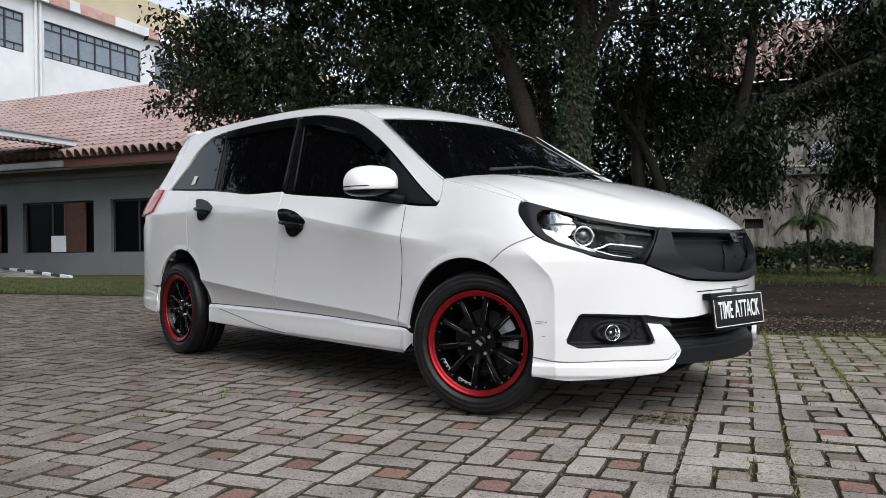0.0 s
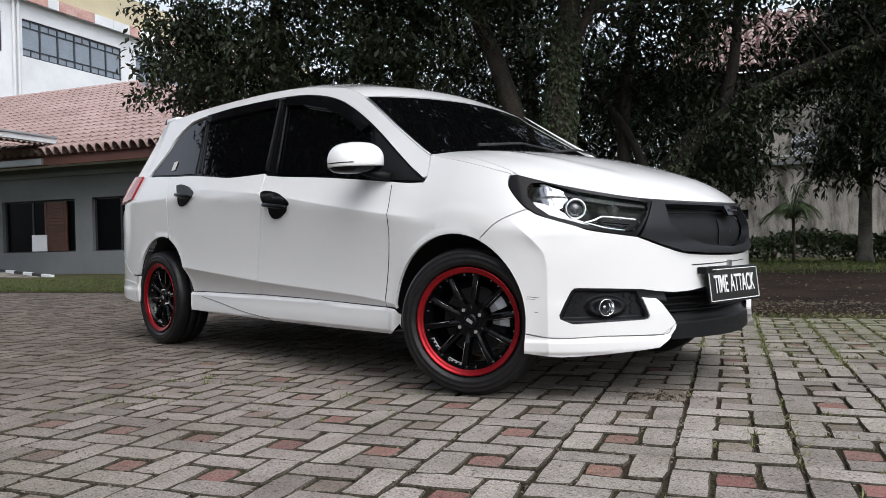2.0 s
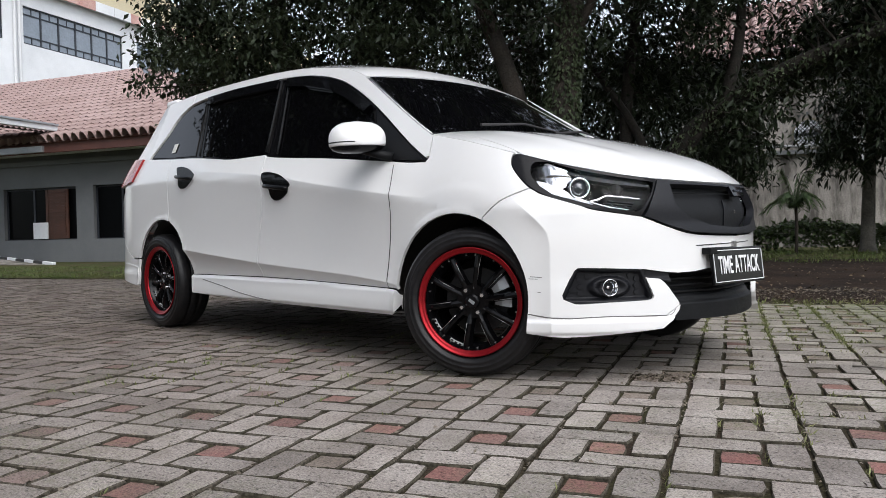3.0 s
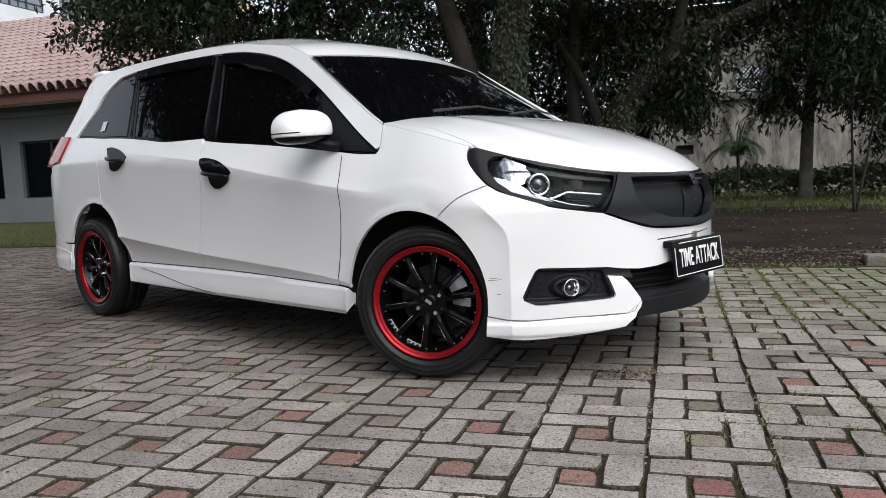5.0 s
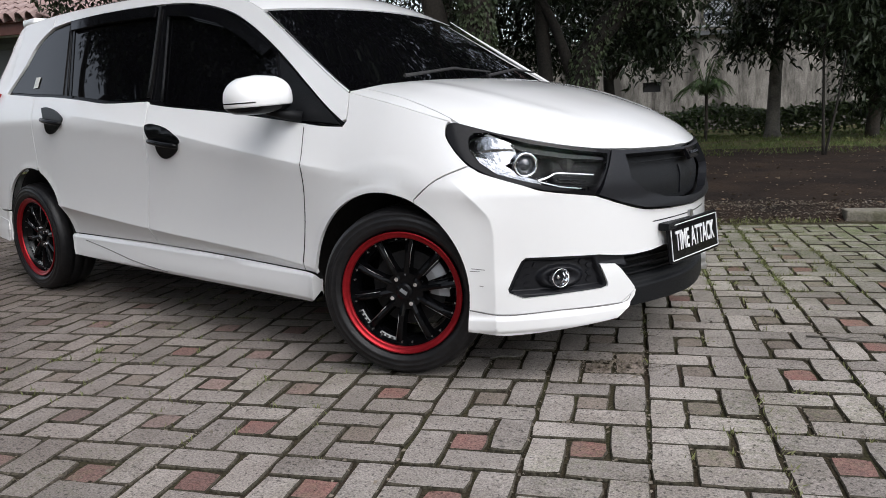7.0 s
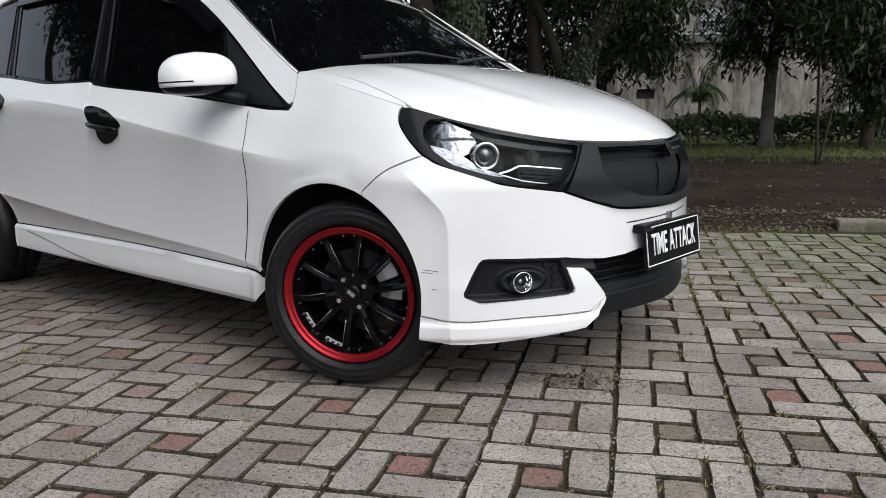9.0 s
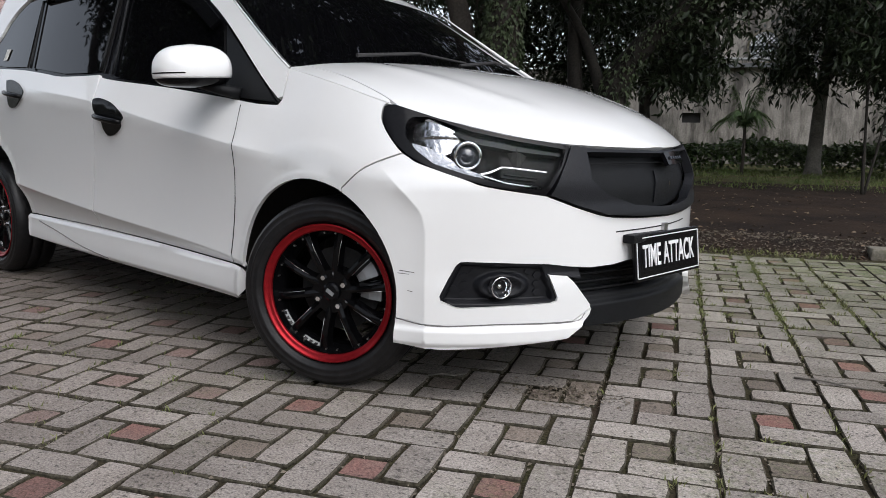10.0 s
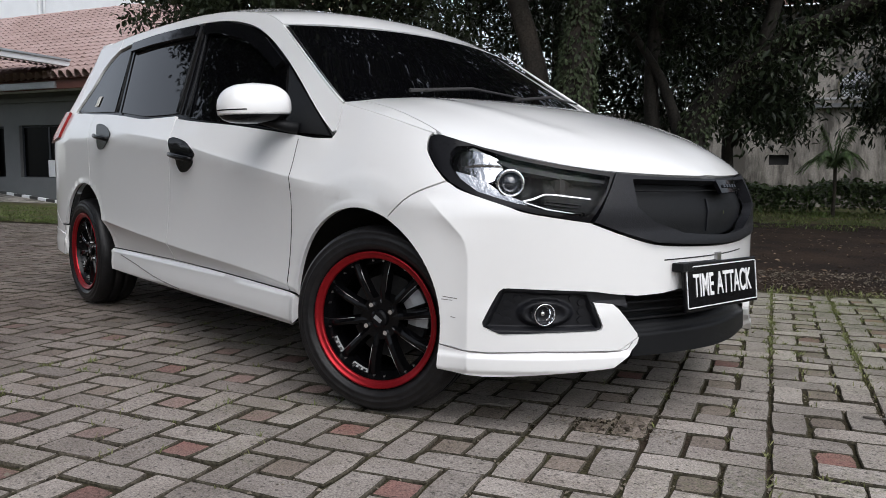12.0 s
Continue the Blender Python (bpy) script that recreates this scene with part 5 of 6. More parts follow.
def lay_paving():
    rng = random.Random(11)
    paving = thing("pavement", label="weathered grey concrete block paving with faded red infill blocks", category="pavement", kind="structure")
    paving.matrix_basis = YARD.copy()
    mats = (PAVER, PAVER_RED, PAVER_DARK, PAVER_PINK)
    k = CELL / 3
    shared = {}
    for kind in range(4):
        for l, w in ((2 * k, k), (k, 2 * k), (k, k)):
            for form in range(12):
                me = bpy.data.meshes.new("paver")
                vs, fs = paver_block(l, w, form, joint=0.0040 if kind else 0.0034)
                me.from_pydata(vs, [], fs)
                me.materials.append(mats[kind])
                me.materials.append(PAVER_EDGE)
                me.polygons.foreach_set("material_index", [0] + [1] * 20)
                shared[(round(l, 4), round(w, 4), kind, form)] = me
    rest = {0: [], 1: [], 2: [], 3: []}
    near = 0
    for u, v, l, w, kind, i, j in paver_layout():
        tilt = (rng.gauss(0, 0.008), rng.gauss(0, 0.008))
        drop = rng.gauss(0, 0.0016) - (0, 0.001 + 0.002 * rng.random(), 0.0015 + 0.002 * rng.random(), 0.001)[kind]
        form = rng.randrange(12)
        nudge = (rng.gauss(0, 0.0016), rng.gauss(0, 0.0016), rng.gauss(0, 0.010))
        if -4 <= i <= 3 and -5 <= j <= 1 and near < 300:
            ob = new("paver", shared[(round(l, 4), round(w, 4), kind, form)])
            ob.parent = paving
            ob.matrix_basis = Matrix.LocRotScale((u + nudge[0], v + nudge[1], drop), Euler((*tilt, nudge[2])), None)
            near += 1
            continue
        vs, fs = paver_block(l, w, form, joint=0.0040 if kind else 0.0034)
        c, s = math.cos(nudge[2]), math.sin(nudge[2])
        vs = [(u + nudge[0] + x * c - y * s, v + nudge[1] + x * s + y * c, drop + z + x * tilt[1] * -1 + y * tilt[0]) for x, y, z in vs]
        rest[kind].append((vs, fs))
    for kind, label in ((0, "grey pavers"), (1, "faded red half pavers"), (2, "dirty brown half pavers"), (3, "pale worn red half pavers")):
        ob = tagged(part("pavers", joined(rest[kind]), mats[kind], paving, label), kind="stuff")
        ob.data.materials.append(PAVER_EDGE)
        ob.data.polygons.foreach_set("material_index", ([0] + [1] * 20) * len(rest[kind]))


def kerb_stone(u, v, turn, l=0.34, w=0.17, h=0.065):
    bm = box((-l / 2, -w / 2, -0.04), (l / 2, w / 2, h), 0.022)
    bmesh.ops.subdivide_edges(bm, edges=bm.edges[:], cuts=2, use_grid_fill=True)
    for p in bm.verts:
        p.co += Vector((noise.noise(p.co * 6 + Vector((u, v, 0))), noise.noise(p.co * 6 + Vector((v, u, 3))), noise.noise(p.co * 7))) * 0.012
    ob = part("kerb_stone", bm, KERB, None, "", smooth=True)
    ob.matrix_basis = YARD @ pose(u, v, 0, 0, 0, turn)
    return tagged(ob, "worn grey-brown kerb stone at the edge of the soil", "kerb stone", "kerb stones")


kerb_stone(3.36, 2.2, 2)
kerb_stone(3.83, 2.27, 14, 0.3, 0.2, 0.09)
kerb_stone(4.32, 2.2, -3)
kerb_stone(4.80, 2.2, 1)
kerb_stone(5.28, 2.22, 3)


# ---- leaves, grass and trees ----
def leaf_cloud(name, mat, parent, at, heading, droop, size, slim, seed, label=""):
    """Many folded leaves as one mesh: places, headings and droop in radians, lengths, width over length."""
    rng = np.random.default_rng(seed)
    n = len(at)
    d = np.stack([np.cos(heading) * np.cos(droop), np.sin(heading) * np.cos(droop), -np.sin(droop)], 1)
    up = np.stack([rng.normal(0, 0.45, n), rng.normal(0, 0.45, n), np.ones(n)], 1)
    s = np.cross(d, up)
    s /= np.linalg.norm(s, axis=1, keepdims=True)
    nrm = np.cross(s, d)
    L, W = size[:, None], size[:, None] * slim
    base, tip = at, at + d * L - nrm * L * 0.12
    mid = at + d * L * 0.5
    quad = [base, mid + s * W * 0.5 + nrm * W * 0.18, tip, mid - s * W * 0.5 + nrm * W * 0.18, mid + nrm * -W * 0.05]
    V = np.stack(quad, 1).reshape(-1, 3)
    o = np.arange(n)[:, None] * 5
    F = np.concatenate([o + [0, 1, 4], o + [1, 2, 4], o + [2, 3, 4], o + [3, 0, 4]], 1).reshape(-1, 3)
    me = bpy.data.meshes.new(name)
    me.vertices.add(len(V))
    me.vertices.foreach_set("co", V.ravel())
    me.loops.add(F.size)
    me.loops.foreach_set("vertex_index", F.ravel().astype(np.int32))
    me.polygons.add(len(F))
    me.polygons.foreach_set("loop_start", np.arange(0, F.size, 3, dtype=np.int32))
    me.polygons.foreach_set("loop_total", np.full(len(F), 3, np.int32))
    me.update(calc_edges=True)
    me.materials.append(mat)
    ob = new(name, me)
    if parent is not None:
        ob.parent = parent
    return tagged(ob, label, kind="stuff" if parent is None else "")


def crown(blobs, per_cluster, leaf, slim, mat, parent, seed, label="", shell=0.5):
    """A crown out of leaf clusters that fill uneven ellipsoids: (centre, radii, number of clusters)."""
    rng = np.random.default_rng(seed)
    spots = []
    for c, r, n in blobs:
        n = max(8, int(n * 0.5))
        p = rng.normal(size=(n, 3))
        p /= np.linalg.norm(p, axis=1, keepdims=True)
        rad = rng.random(n) ** shell
        wob = np.array([0.75 + 0.45 * noise.noise(Vector(q) * 1.9 + Vector((seed, c[0], c[1]))) for q in p])
        spots.append(np.array(c) + p * (rad * (0.8 + wob * 0.3))[:, None] * np.array(r))
    spots = np.concatenate(spots)
    per_cluster *= 2
    n = len(spots) * per_cluster
    at = np.repeat(spots, per_cluster, 0) + rng.normal(0, leaf * 1.2, (n, 3)) * (1, 1, 0.7)
    ob = leaf_cloud("crown", mat, parent, at, rng.random(n) * 2 * np.pi, rng.normal(0.55, 0.45, n), leaf * rng.uniform(0.65, 1.25, n), slim, seed, label)
    return ob, spots


def twigs(limbs, spots, seed, every=7, r=0.012):
    """Thin branches from the limbs to a share of the leaf clusters."""
    rng = np.random.default_rng(seed)
    nodes = np.concatenate([np.array(l) for l in limbs])
    out = []
    for p in spots[::every]:
        k = np.argmin(np.linalg.norm(nodes - p, axis=1) + np.maximum(0, nodes[:, 2] - p[2]))
        a = nodes[k]
        m = (a + p) / 2 + rng.normal(0, 0.12, 3) + (0, 0, 0.12)
        out.append(tube([a, m, p], [r * 1.8, r, r * 0.4], 5))
    return joined(out)


def bent(points, n=5):
    return soft(points, n)


def tree(name, base, stems, blobs, label, leaf=0.14, slim=0.3, per=13, mat=None, seed=1, ivy=(), group="", turn=0.0, bark=None, top=()):
    """Stems are lists of (u, v, z, radius); the first is the trunk."""
    t = thing(name, (0, 0, 0), label, "tree", group)
    t.matrix_basis = YARD @ pose(*base, 0, 0, turn)
    lines = []
    for i, st in enumerate(stems):
        pts = bent([p[:3] for p in st])
        rad = np.interp(np.linspace(0, len(st) - 1, len(pts)), range(len(st)), [p[3] for p in st])
        rad = rad * np.array([1 + 0.09 * noise.noise((k * 0.7, seed, i)) for k in range(len(pts))])
        lines.append(pts)
        part("trunk" if i == 0 else "limb", tube(pts, rad, 12), bark or BARK, t, smooth=True)
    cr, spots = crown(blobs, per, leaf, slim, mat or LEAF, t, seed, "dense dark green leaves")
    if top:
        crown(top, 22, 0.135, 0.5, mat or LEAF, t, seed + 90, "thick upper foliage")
    part("twig_work", twigs(lines, spots, seed), BARK, t)
    rng = np.random.default_rng(seed + 50)
    for k, (i, lo, hi, n) in enumerate(ivy):
        pts = np.array(lines[i])
        rad = np.interp(np.linspace(0, len(stems[i]) - 1, len(pts)), range(len(stems[i])), [p[3] for p in stems[i]])
        f = rng.uniform(lo, hi, n) * (len(pts) - 1)
        j = np.clip(f.astype(int), 0, len(pts) - 2)
        c = pts[j] + (pts[j + 1] - pts[j]) * (f - j)[:, None]
        g = rng.random(n) * 2 * np.pi
        rr = np.interp(f, range(len(pts)), rad) * rng.uniform(0.98, 1.16, n)
        at = c + np.stack([np.cos(g) * rr, np.sin(g) * rr, rng.normal(0, 0.05, n)], 1)
        leaf_cloud("creeper", IVY, t, at, g + rng.normal(0, 0.6, n), rng.normal(0.9, 0.3, n), rng.uniform(0.04, 0.085, n), 0.6, seed + k, "small creeper leaves climbing the trunk")
    return t


def tufts(name, places, mat, label, height, seed, blades=9, spread=0.03):
    rng = np.random.default_rng(seed)
    p = np.repeat(np.array(places, float), blades, 0)
    n = len(p)
    p[:, :2] += rng.normal(0, spread, (n, 2))
    g = rng.random(n) * 2 * np.pi
    ob = leaf_cloud(name, mat, None, p, g, -rng.uniform(0.5, 1.4, n), height * rng.uniform(0.5, 1.3, n), 0.16, seed, label)
    ob.matrix_basis = YARD.copy()
    return tagged(ob, category="grass", kind="stuff")


main = tree("shade_tree", (-0.15, 6.0, 0), [
    [(0.05, 0, 0, 0.34), (-0.05, 0, 1.0, 0.26), (-0.06, 0, 2.0, 0.21), (0.08, 0, 3.2, 0.165), (0.2, 0.1, 4.6, 0.12), (0.3, 0.2, 6.5, 0.07)],
    [(-0.1, 0.05, 0.5, 0.17), (-0.45, 0.1, 1.5, 0.14), (-0.75, 0.1, 2.6, 0.13), (-1.25, 0.1, 3.9, 0.11), (-2.2, 0.2, 5.6, 0.07)],
    [(0.1, 0, 3.1, 0.07), (0.5, -0.1, 3.75, 0.06), (1.1, -0.4, 4.7, 0.07), (1.9, -0.9, 5.6, 0.04)],
    [(0.1, 0, 3.9, 0.07), (-0.5, -0.5, 4.5, 0.08), (-1.2, -1.4, 5.5, 0.05)]],
    [((-1.4, -0.2, 4.3), (1.9, 1.6, 1.5), 400), ((0.8, -0.4, 4.6), (2.0, 1.7, 1.5), 270), ((-0.4, 0.6, 5.8), (2.8, 2.4, 1.8), 420), ((1.8, 0.3, 3.9), (1.0, 1.0, 0.9), 110), ((-0.9, 1.4, 3.2), (1.3, 0.8, 0.8), 130), ((-0.6, 1.4, 4.7), (1.2, 0.8, 0.9), 170)],
    "tall shade tree with a creeper-covered trunk and dark crown", seed=3, leaf=0.12, slim=0.42, per=15, top=[((0.6, -0.6, 6.1), (3.2, 2.6, 1.2), 640), ((-2.4, -0.6, 5.9), (2.2, 2.2, 1.0), 800), ((1.6, -2.0, 6.6), (2.4, 1.6, 0.9), 600), ((-1.6, -2.7, 6.9), (2.6, 1.7, 0.8), 520)], ivy=((0, 0.0, 0.66, 5200), (0, 0.66, 0.95, 500)))

left_tree = tree("shade_tree", (-4.6, 6.2, 0), [
    [(0, 0, 0, 0.2), (0.05, 0, 1.2, 0.17), (0, 0.05, 2.4, 0.14), (-0.1, 0, 3.8, 0.11), (-0.1, 0, 5.5, 0.06)],
    [(0, 0, 1.9, 0.1), (-0.8, -0.1, 2.9, 0.07), (-1.7, -0.2, 3.7, 0.04)],
    [(0, 0, 2.2, 0.1), (0.9, 0.1, 3.0, 0.07), (1.8, 0.0, 3.8, 0.04)]],
    [((-1.35, -0.1, 3.5), (1.35, 1.2, 1.05), 330), ((0.2, 0, 3.3), (1.5, 1.3, 1.1), 320), ((1.7, 0.1, 3.3), (1.3, 1.2, 1.1), 270), ((-0.5, 0.2, 4.8), (2.1, 1.7, 1.2), 310), ((1.5, 0.3, 4.7), (1.6, 1.5, 1.1), 300), ((0.4, 0.4, 2.4), (1.3, 0.9, 0.6), 130)],
    "broad bushy tree with glossy dark green leaves", mat=LEAF_B, seed=8, leaf=0.115, slim=0.46, per=20, top=[((0.0, 0.0, 5.9), (2.4, 2.0, 0.9), 700)])

leaning = tree("leaning_tree", (0.75, 8.0, 0), [
    [(0.15, 0, 0, 0.26), (0.2, 0, 1.0, 0.22), (0.4, -0.05, 1.72, 0.17), (1.1, -0.15, 2.38, 0.125), (2.1, -0.3, 2.88, 0.095), (3.4, -0.5, 3.28, 0.07), (5.0, -0.7, 3.75, 0.04)],
    [(-0.3, 0.1, 0, 0.13), (-0.32, 0.1, 1.2, 0.11), (-0.36, 0.1, 2.4, 0.10), (-0.2, 0.1, 3.8, 0.08), (0.1, 0, 5.2, 0.05)],
    [(0.2, 0, 0.9, 0.1), (-0.05, 0, 1.7, 0.08), (-0.3, 0, 2.3, 0.06), (-0.9, 0, 3.2, 0.04)],
    [(1.1, -0.15, 2.45, 0.09), (1.3, -0.1, 3.3, 0.08), (1.4, 0, 4.6, 0.05)]],
    [((0.4, 0.3, 4.1), (1.4, 1.4, 1.1), 190), ((0.2, 0.6, 2.9), (1.3, 0.7, 0.9), 140), ((2.2, 0.9, 3.2), (1.6, 0.7, 0.7), 90), ((3.4, 0.5, 3.4), (1.3, 0.8, 0.6), 170), ((2.2, 0.1, 4.3), (1.6, 1.4, 1.0), 110), ((3.9, -0.2, 4.3), (1.7, 1.4, 1.0), 300), ((1.4, 0.1, 2.35), (0.75, 0.8, 0.6), 80), ((1.1, 0.2, 1.75), (0.6, 0.6, 0.45), 44), ((2.6, 0.4, 3.1), (0.8, 0.7, 0.4), 50), ((-0.6, 0.5, 3.3), (0.9, 0.7, 0.7), 110)],
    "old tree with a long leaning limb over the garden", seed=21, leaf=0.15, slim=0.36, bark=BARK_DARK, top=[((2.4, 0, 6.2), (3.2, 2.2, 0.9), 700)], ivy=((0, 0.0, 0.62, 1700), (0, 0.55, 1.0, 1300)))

slim = tree("slim_tree", (4.41, 12.7, 0), [
    [(0, 0, 0, 0.19), (0.0, 0, 0.3, 0.135), (0.03, 0, 1.4, 0.115), (0.1, 0, 2.6, 0.1), (0.1, 0, 4.0, 0.06)],
    [(0.03, 0, 1.5, 0.06), (-0.5, -0.1, 2.2, 0.04), (-1.0, -0.2, 2.5, 0.02)],
    [(0.05, 0, 1.7, 0.06), (0.6, -0.1, 2.5, 0.04), (1.2, -0.2, 3.0, 0.02)]],
    [((0.1, 0, 3.2), (1.1, 1.0, 1.0), 260), ((-0.55, -0.2, 2.1), (0.55, 0.5, 0.6), 90), ((0.7, -0.2, 2.3), (0.6, 0.5, 0.6), 90), ((0.3, 0, 4.5), (1.6, 1.3, 1.0), 260)],
    "slim grey-trunked garden tree with drooping dark leaves", seed=33, leaf=0.2, slim=0.26, bark=BARK_PALE)

hedge_tree = tree("slim_tree", (1.25, 12.5, 0), [
    [(0, 0, 0, 0.16), (0.02, 0, 0.5, 0.12), (-0.03, 0, 1.5, 0.10), (0.05, 0, 2.6, 0.07), (0.0, 0, 3.6, 0.04)],
    [(0, 0, 1.3, 0.06), (0.5, -0.1, 1.9, 0.045), (1.0, -0.1, 2.2, 0.02)]],
    [((0.3, 0, 2.3), (0.9, 0.7, 0.75), 150), ((0.9, -0.1, 1.95), (0.55, 0.5, 0.55), 80), ((-0.3, 0, 3.2), (1.2, 0.9, 0.8), 130)],
    "small dark tree with low drooping leaves before the wall", seed=37, leaf=0.17, slim=0.3, bark=BARK_DARK)

sapling = tree("sapling", (4.3, 7.9, 0), [
    [(0, 0, 0, 0.026), (-0.03, 0, 0.8, 0.019), (-0.05, 0, 1.6, 0.014), (0, 0, 2.3, 0.009)],
    [(0.02, 0, 0.02, 0.02), (0.14, 0, 0.7, 0.016), (0.24, 0, 1.4, 0.012), (0.34, 0, 2.1, 0.008)]],
    [((0.0, 0, 2.1), (0.5, 0.5, 0.55), 60), ((0.5, 0, 2.0), (0.5, 0.45, 0.5), 60), ((0.2, 0, 1.5), (0.35, 0.3, 0.3), 18)],
    "young twin-stemmed sapling standing in bare soil", seed=41, leaf=0.17, slim=0.27, per=10, bark=BARK_DARK)

edge_tree = tree("leaning_tree", (5.9, 11.6, 0), [
    [(0, 0, 0, 0.12), (0.05, 0, 0.9, 0.10), (0.1, 0, 2.2, 0.08), (0.0, 0, 4.0, 0.05)],
    [(0.05, 0, 1.2, 0.06), (-0.4, 0, 2.0, 0.05), (-0.9, -0.1, 2.6, 0.03)]],
    [((0.05, -0.1, 1.35), (0.7, 0.7, 0.95), 240), ((-0.5, 0, 2.3), (0.9, 0.8, 0.7), 170), ((0.7, 0, 2.2), (1.0, 0.8, 1.0), 260), ((0.2, 0, 3.4), (1.6, 1.3, 0.9), 280), ((1.6, 0.2, 3.0), (1.4, 1.2, 1.3), 260)],
    "dark bushy garden tree with foliage drooping near the ground", seed=47, leaf=0.17, slim=0.3)

back_tree = tree("shade_tree", (-2.0, 11.5, 0), [
    [(0, 0, 0, 0.22), (0.1, 0, 1.6, 0.18), (0.1, 0, 3.2, 0.14), (0.0, 0, 5.2, 0.08)],
    [(0.1, 0, 2.0, 0.1), (1.2, 0, 3.2, 0.07), (2.2, 0, 4.2, 0.04)]],
    [((0, 0, 3.9), (2.4, 1.8, 1.2), 300), ((2.2, 0, 3.6), (1.8, 1.5, 1.0), 200), ((-2.4, 0, 4.0), (1.8, 1.5, 1.2), 220), ((-0.6, 0, 5.2), (2.2, 1.2, 0.9), 300), ((0.3, 0, 2.4), (2.2, 1.2, 0.8), 200), ((1.7, -0.8, 2.7), (1.3, 0.8, 0.9), 230), ((2.4, -0.8, 1.9), (1.1, 0.7, 0.5), 120)],
    "leafy tree standing behind the shade trees", seed=55, leaf=0.17, slim=0.3)

def far_trees():
    """Unseen dark leaves, added on the two sides that the car's paint and glass mirror, to darken them."""
    r = np.random.default_rng(61)
    n = 26000
    u = r.uniform(-36, 9, n)
    at = np.stack([u, -17 - 2.5 * r.random(n), r.random(n)], 1)
    end = np.arange(n) % 2 == 1
    at[end, 0], at[end, 1] = -25 - 2.5 * r.random(end.sum()), r.uniform(-18, 3.5, end.sum())
    top = 6.0 + np.array([2.5 * noise.noise((x * 0.35, y * 0.35, 7)) for x, y, _ in at])
    at[:, 2] = np.where(end, 0.8 * top, top) * at[:, 2] ** 0.8
    ob = leaf_cloud("far_trees", LEAF, None, at, r.random(n) * 6.3, r.normal(0.4, 0.5, n), r.uniform(0.35, 0.8, n), 0.5, 61, "dark belt of trees across the yard")
    ob.matrix_basis = YARD.copy()
    return tagged(ob, category="trees", kind="stuff")


far_trees()
# the tree whose crown the side windows mirror; an unseen neighbour added for shade
tree("shade_tree", (-14.0, -0.2, 0), [
    [(0, 0, 0, 0.3), (0.1, 0, 2.0, 0.25), (0, 0.1, 5.0, 0.2), (0, 0, 8.0, 0.12), (0.1, 0, 11.0, 0.06)],
    [(0, 0.1, 4.6, 0.14), (0.2, -1.2, 6.5, 0.1), (0.2, -2.2, 8.5, 0.05)],
    [(0, 0, 5.0, 0.14), (0, 1.2, 7.0, 0.1), (0.1, 2.0, 9.0, 0.05)]],
    [((0, -0.2, 9.4), (2.2, 3.2, 2.8), 900), ((0.2, 1.7, 10.4), (1.6, 1.4, 1.6), 200), ((0, -1.9, 8.2), (1.5, 1.4, 1.3), 220)],
    "tall shade tree across the yard, mirrored in car windows", seed=71, leaf=0.2, slim=0.42, per=16, top=[((0, -0.2, 9.6), (2.0, 3.0, 2.5), 1600)])
tagged(copy_thing(left_tree, YARD @ pose(-5.5, -7.5, 0, 0, 0, 130) @ Matrix.Scale(1.7, 4)), "broad bushy tree across the yard, mirrored in car windows", "tree")


def garden_palm():
    t = thing("palm_plant", (0, 0, 0), "young palm with arching green fronds beside the hedge", "palm")
    t.matrix_basis = YARD @ pose(3.08, 12.0, 0.02)
    part("trunk", tube([(0, 0, 0), (0.015, 0, 0.5), (0, 0, 1.02)], [0.034, 0.028, 0.03], 8), BARK, t, smooth=True)
    rng = random.Random(5)
    for k in range(12):
        a = k * 2.4 + rng.uniform(-0.3, 0.3)
        rise, reach = rng.uniform(0.55, 0.95), rng.uniform(0.3, 0.6)
        if k < 4:
            rise, reach = rng.uniform(0.8, 1.0), rng.uniform(0.12, 0.35)
        pts = [(reach * s * math.cos(a), reach * s * math.sin(a), 0.98 + rise * s - (rise * 0.75 + 0.3) * s * s * (0.25 if k < 4 else 1)) for s in np.linspace(0, 1, 9)]
        f = part("frond", tube(pts, list(np.linspace(0.012, 0.003, 9)), 5), PALM, t)
        at, hd = [], []
        for i in range(1, 9):
            for q in range(3):
                for sgn in (-1, 1):
                    p = np.array(pts[i - 1]) + (np.array(pts[i]) - np.array(pts[i - 1])) * q / 3
                    at.append(p)
                    hd.append(a + sgn * 0.9)
        n = len(at)
        leaf_cloud("leaflet", PALM, f, np.array(at), np.array(hd), np.full(n, 0.5), np.full(n, 0.2), 0.12, k)
    return t


garden_palm()


def hedge():
    rng = np.random.default_rng(9)
    n = 15000
    u = rng.uniform(-4, 13, n)
    z = 0.62 * np.sqrt(rng.random(n)) + 0.08 * np.sin(u * 2.3) + 0.1 * np.array([noise.noise((x * 0.9, 0, 4)) for x in u])
    v = 13.1 + 0.7 * rng.random(n) ** 1.5 + 0.15 * np.array([noise.noise((x, 3, y)) for x, y in zip(u, z)])
    ob = leaf_cloud("hedge", HEDGE, None, np.stack([u, v, np.maximum(z, 0.03)], 1), rng.normal(-1.57, 1.2, n), rng.normal(0.2, 0.5, n), rng.uniform(0.08, 0.16, n), 0.55, 9)
    ob.matrix_basis = YARD.copy()
    return tagged(ob, "low leafy hedge along the foot of the wall", "hedge", kind="stuff")


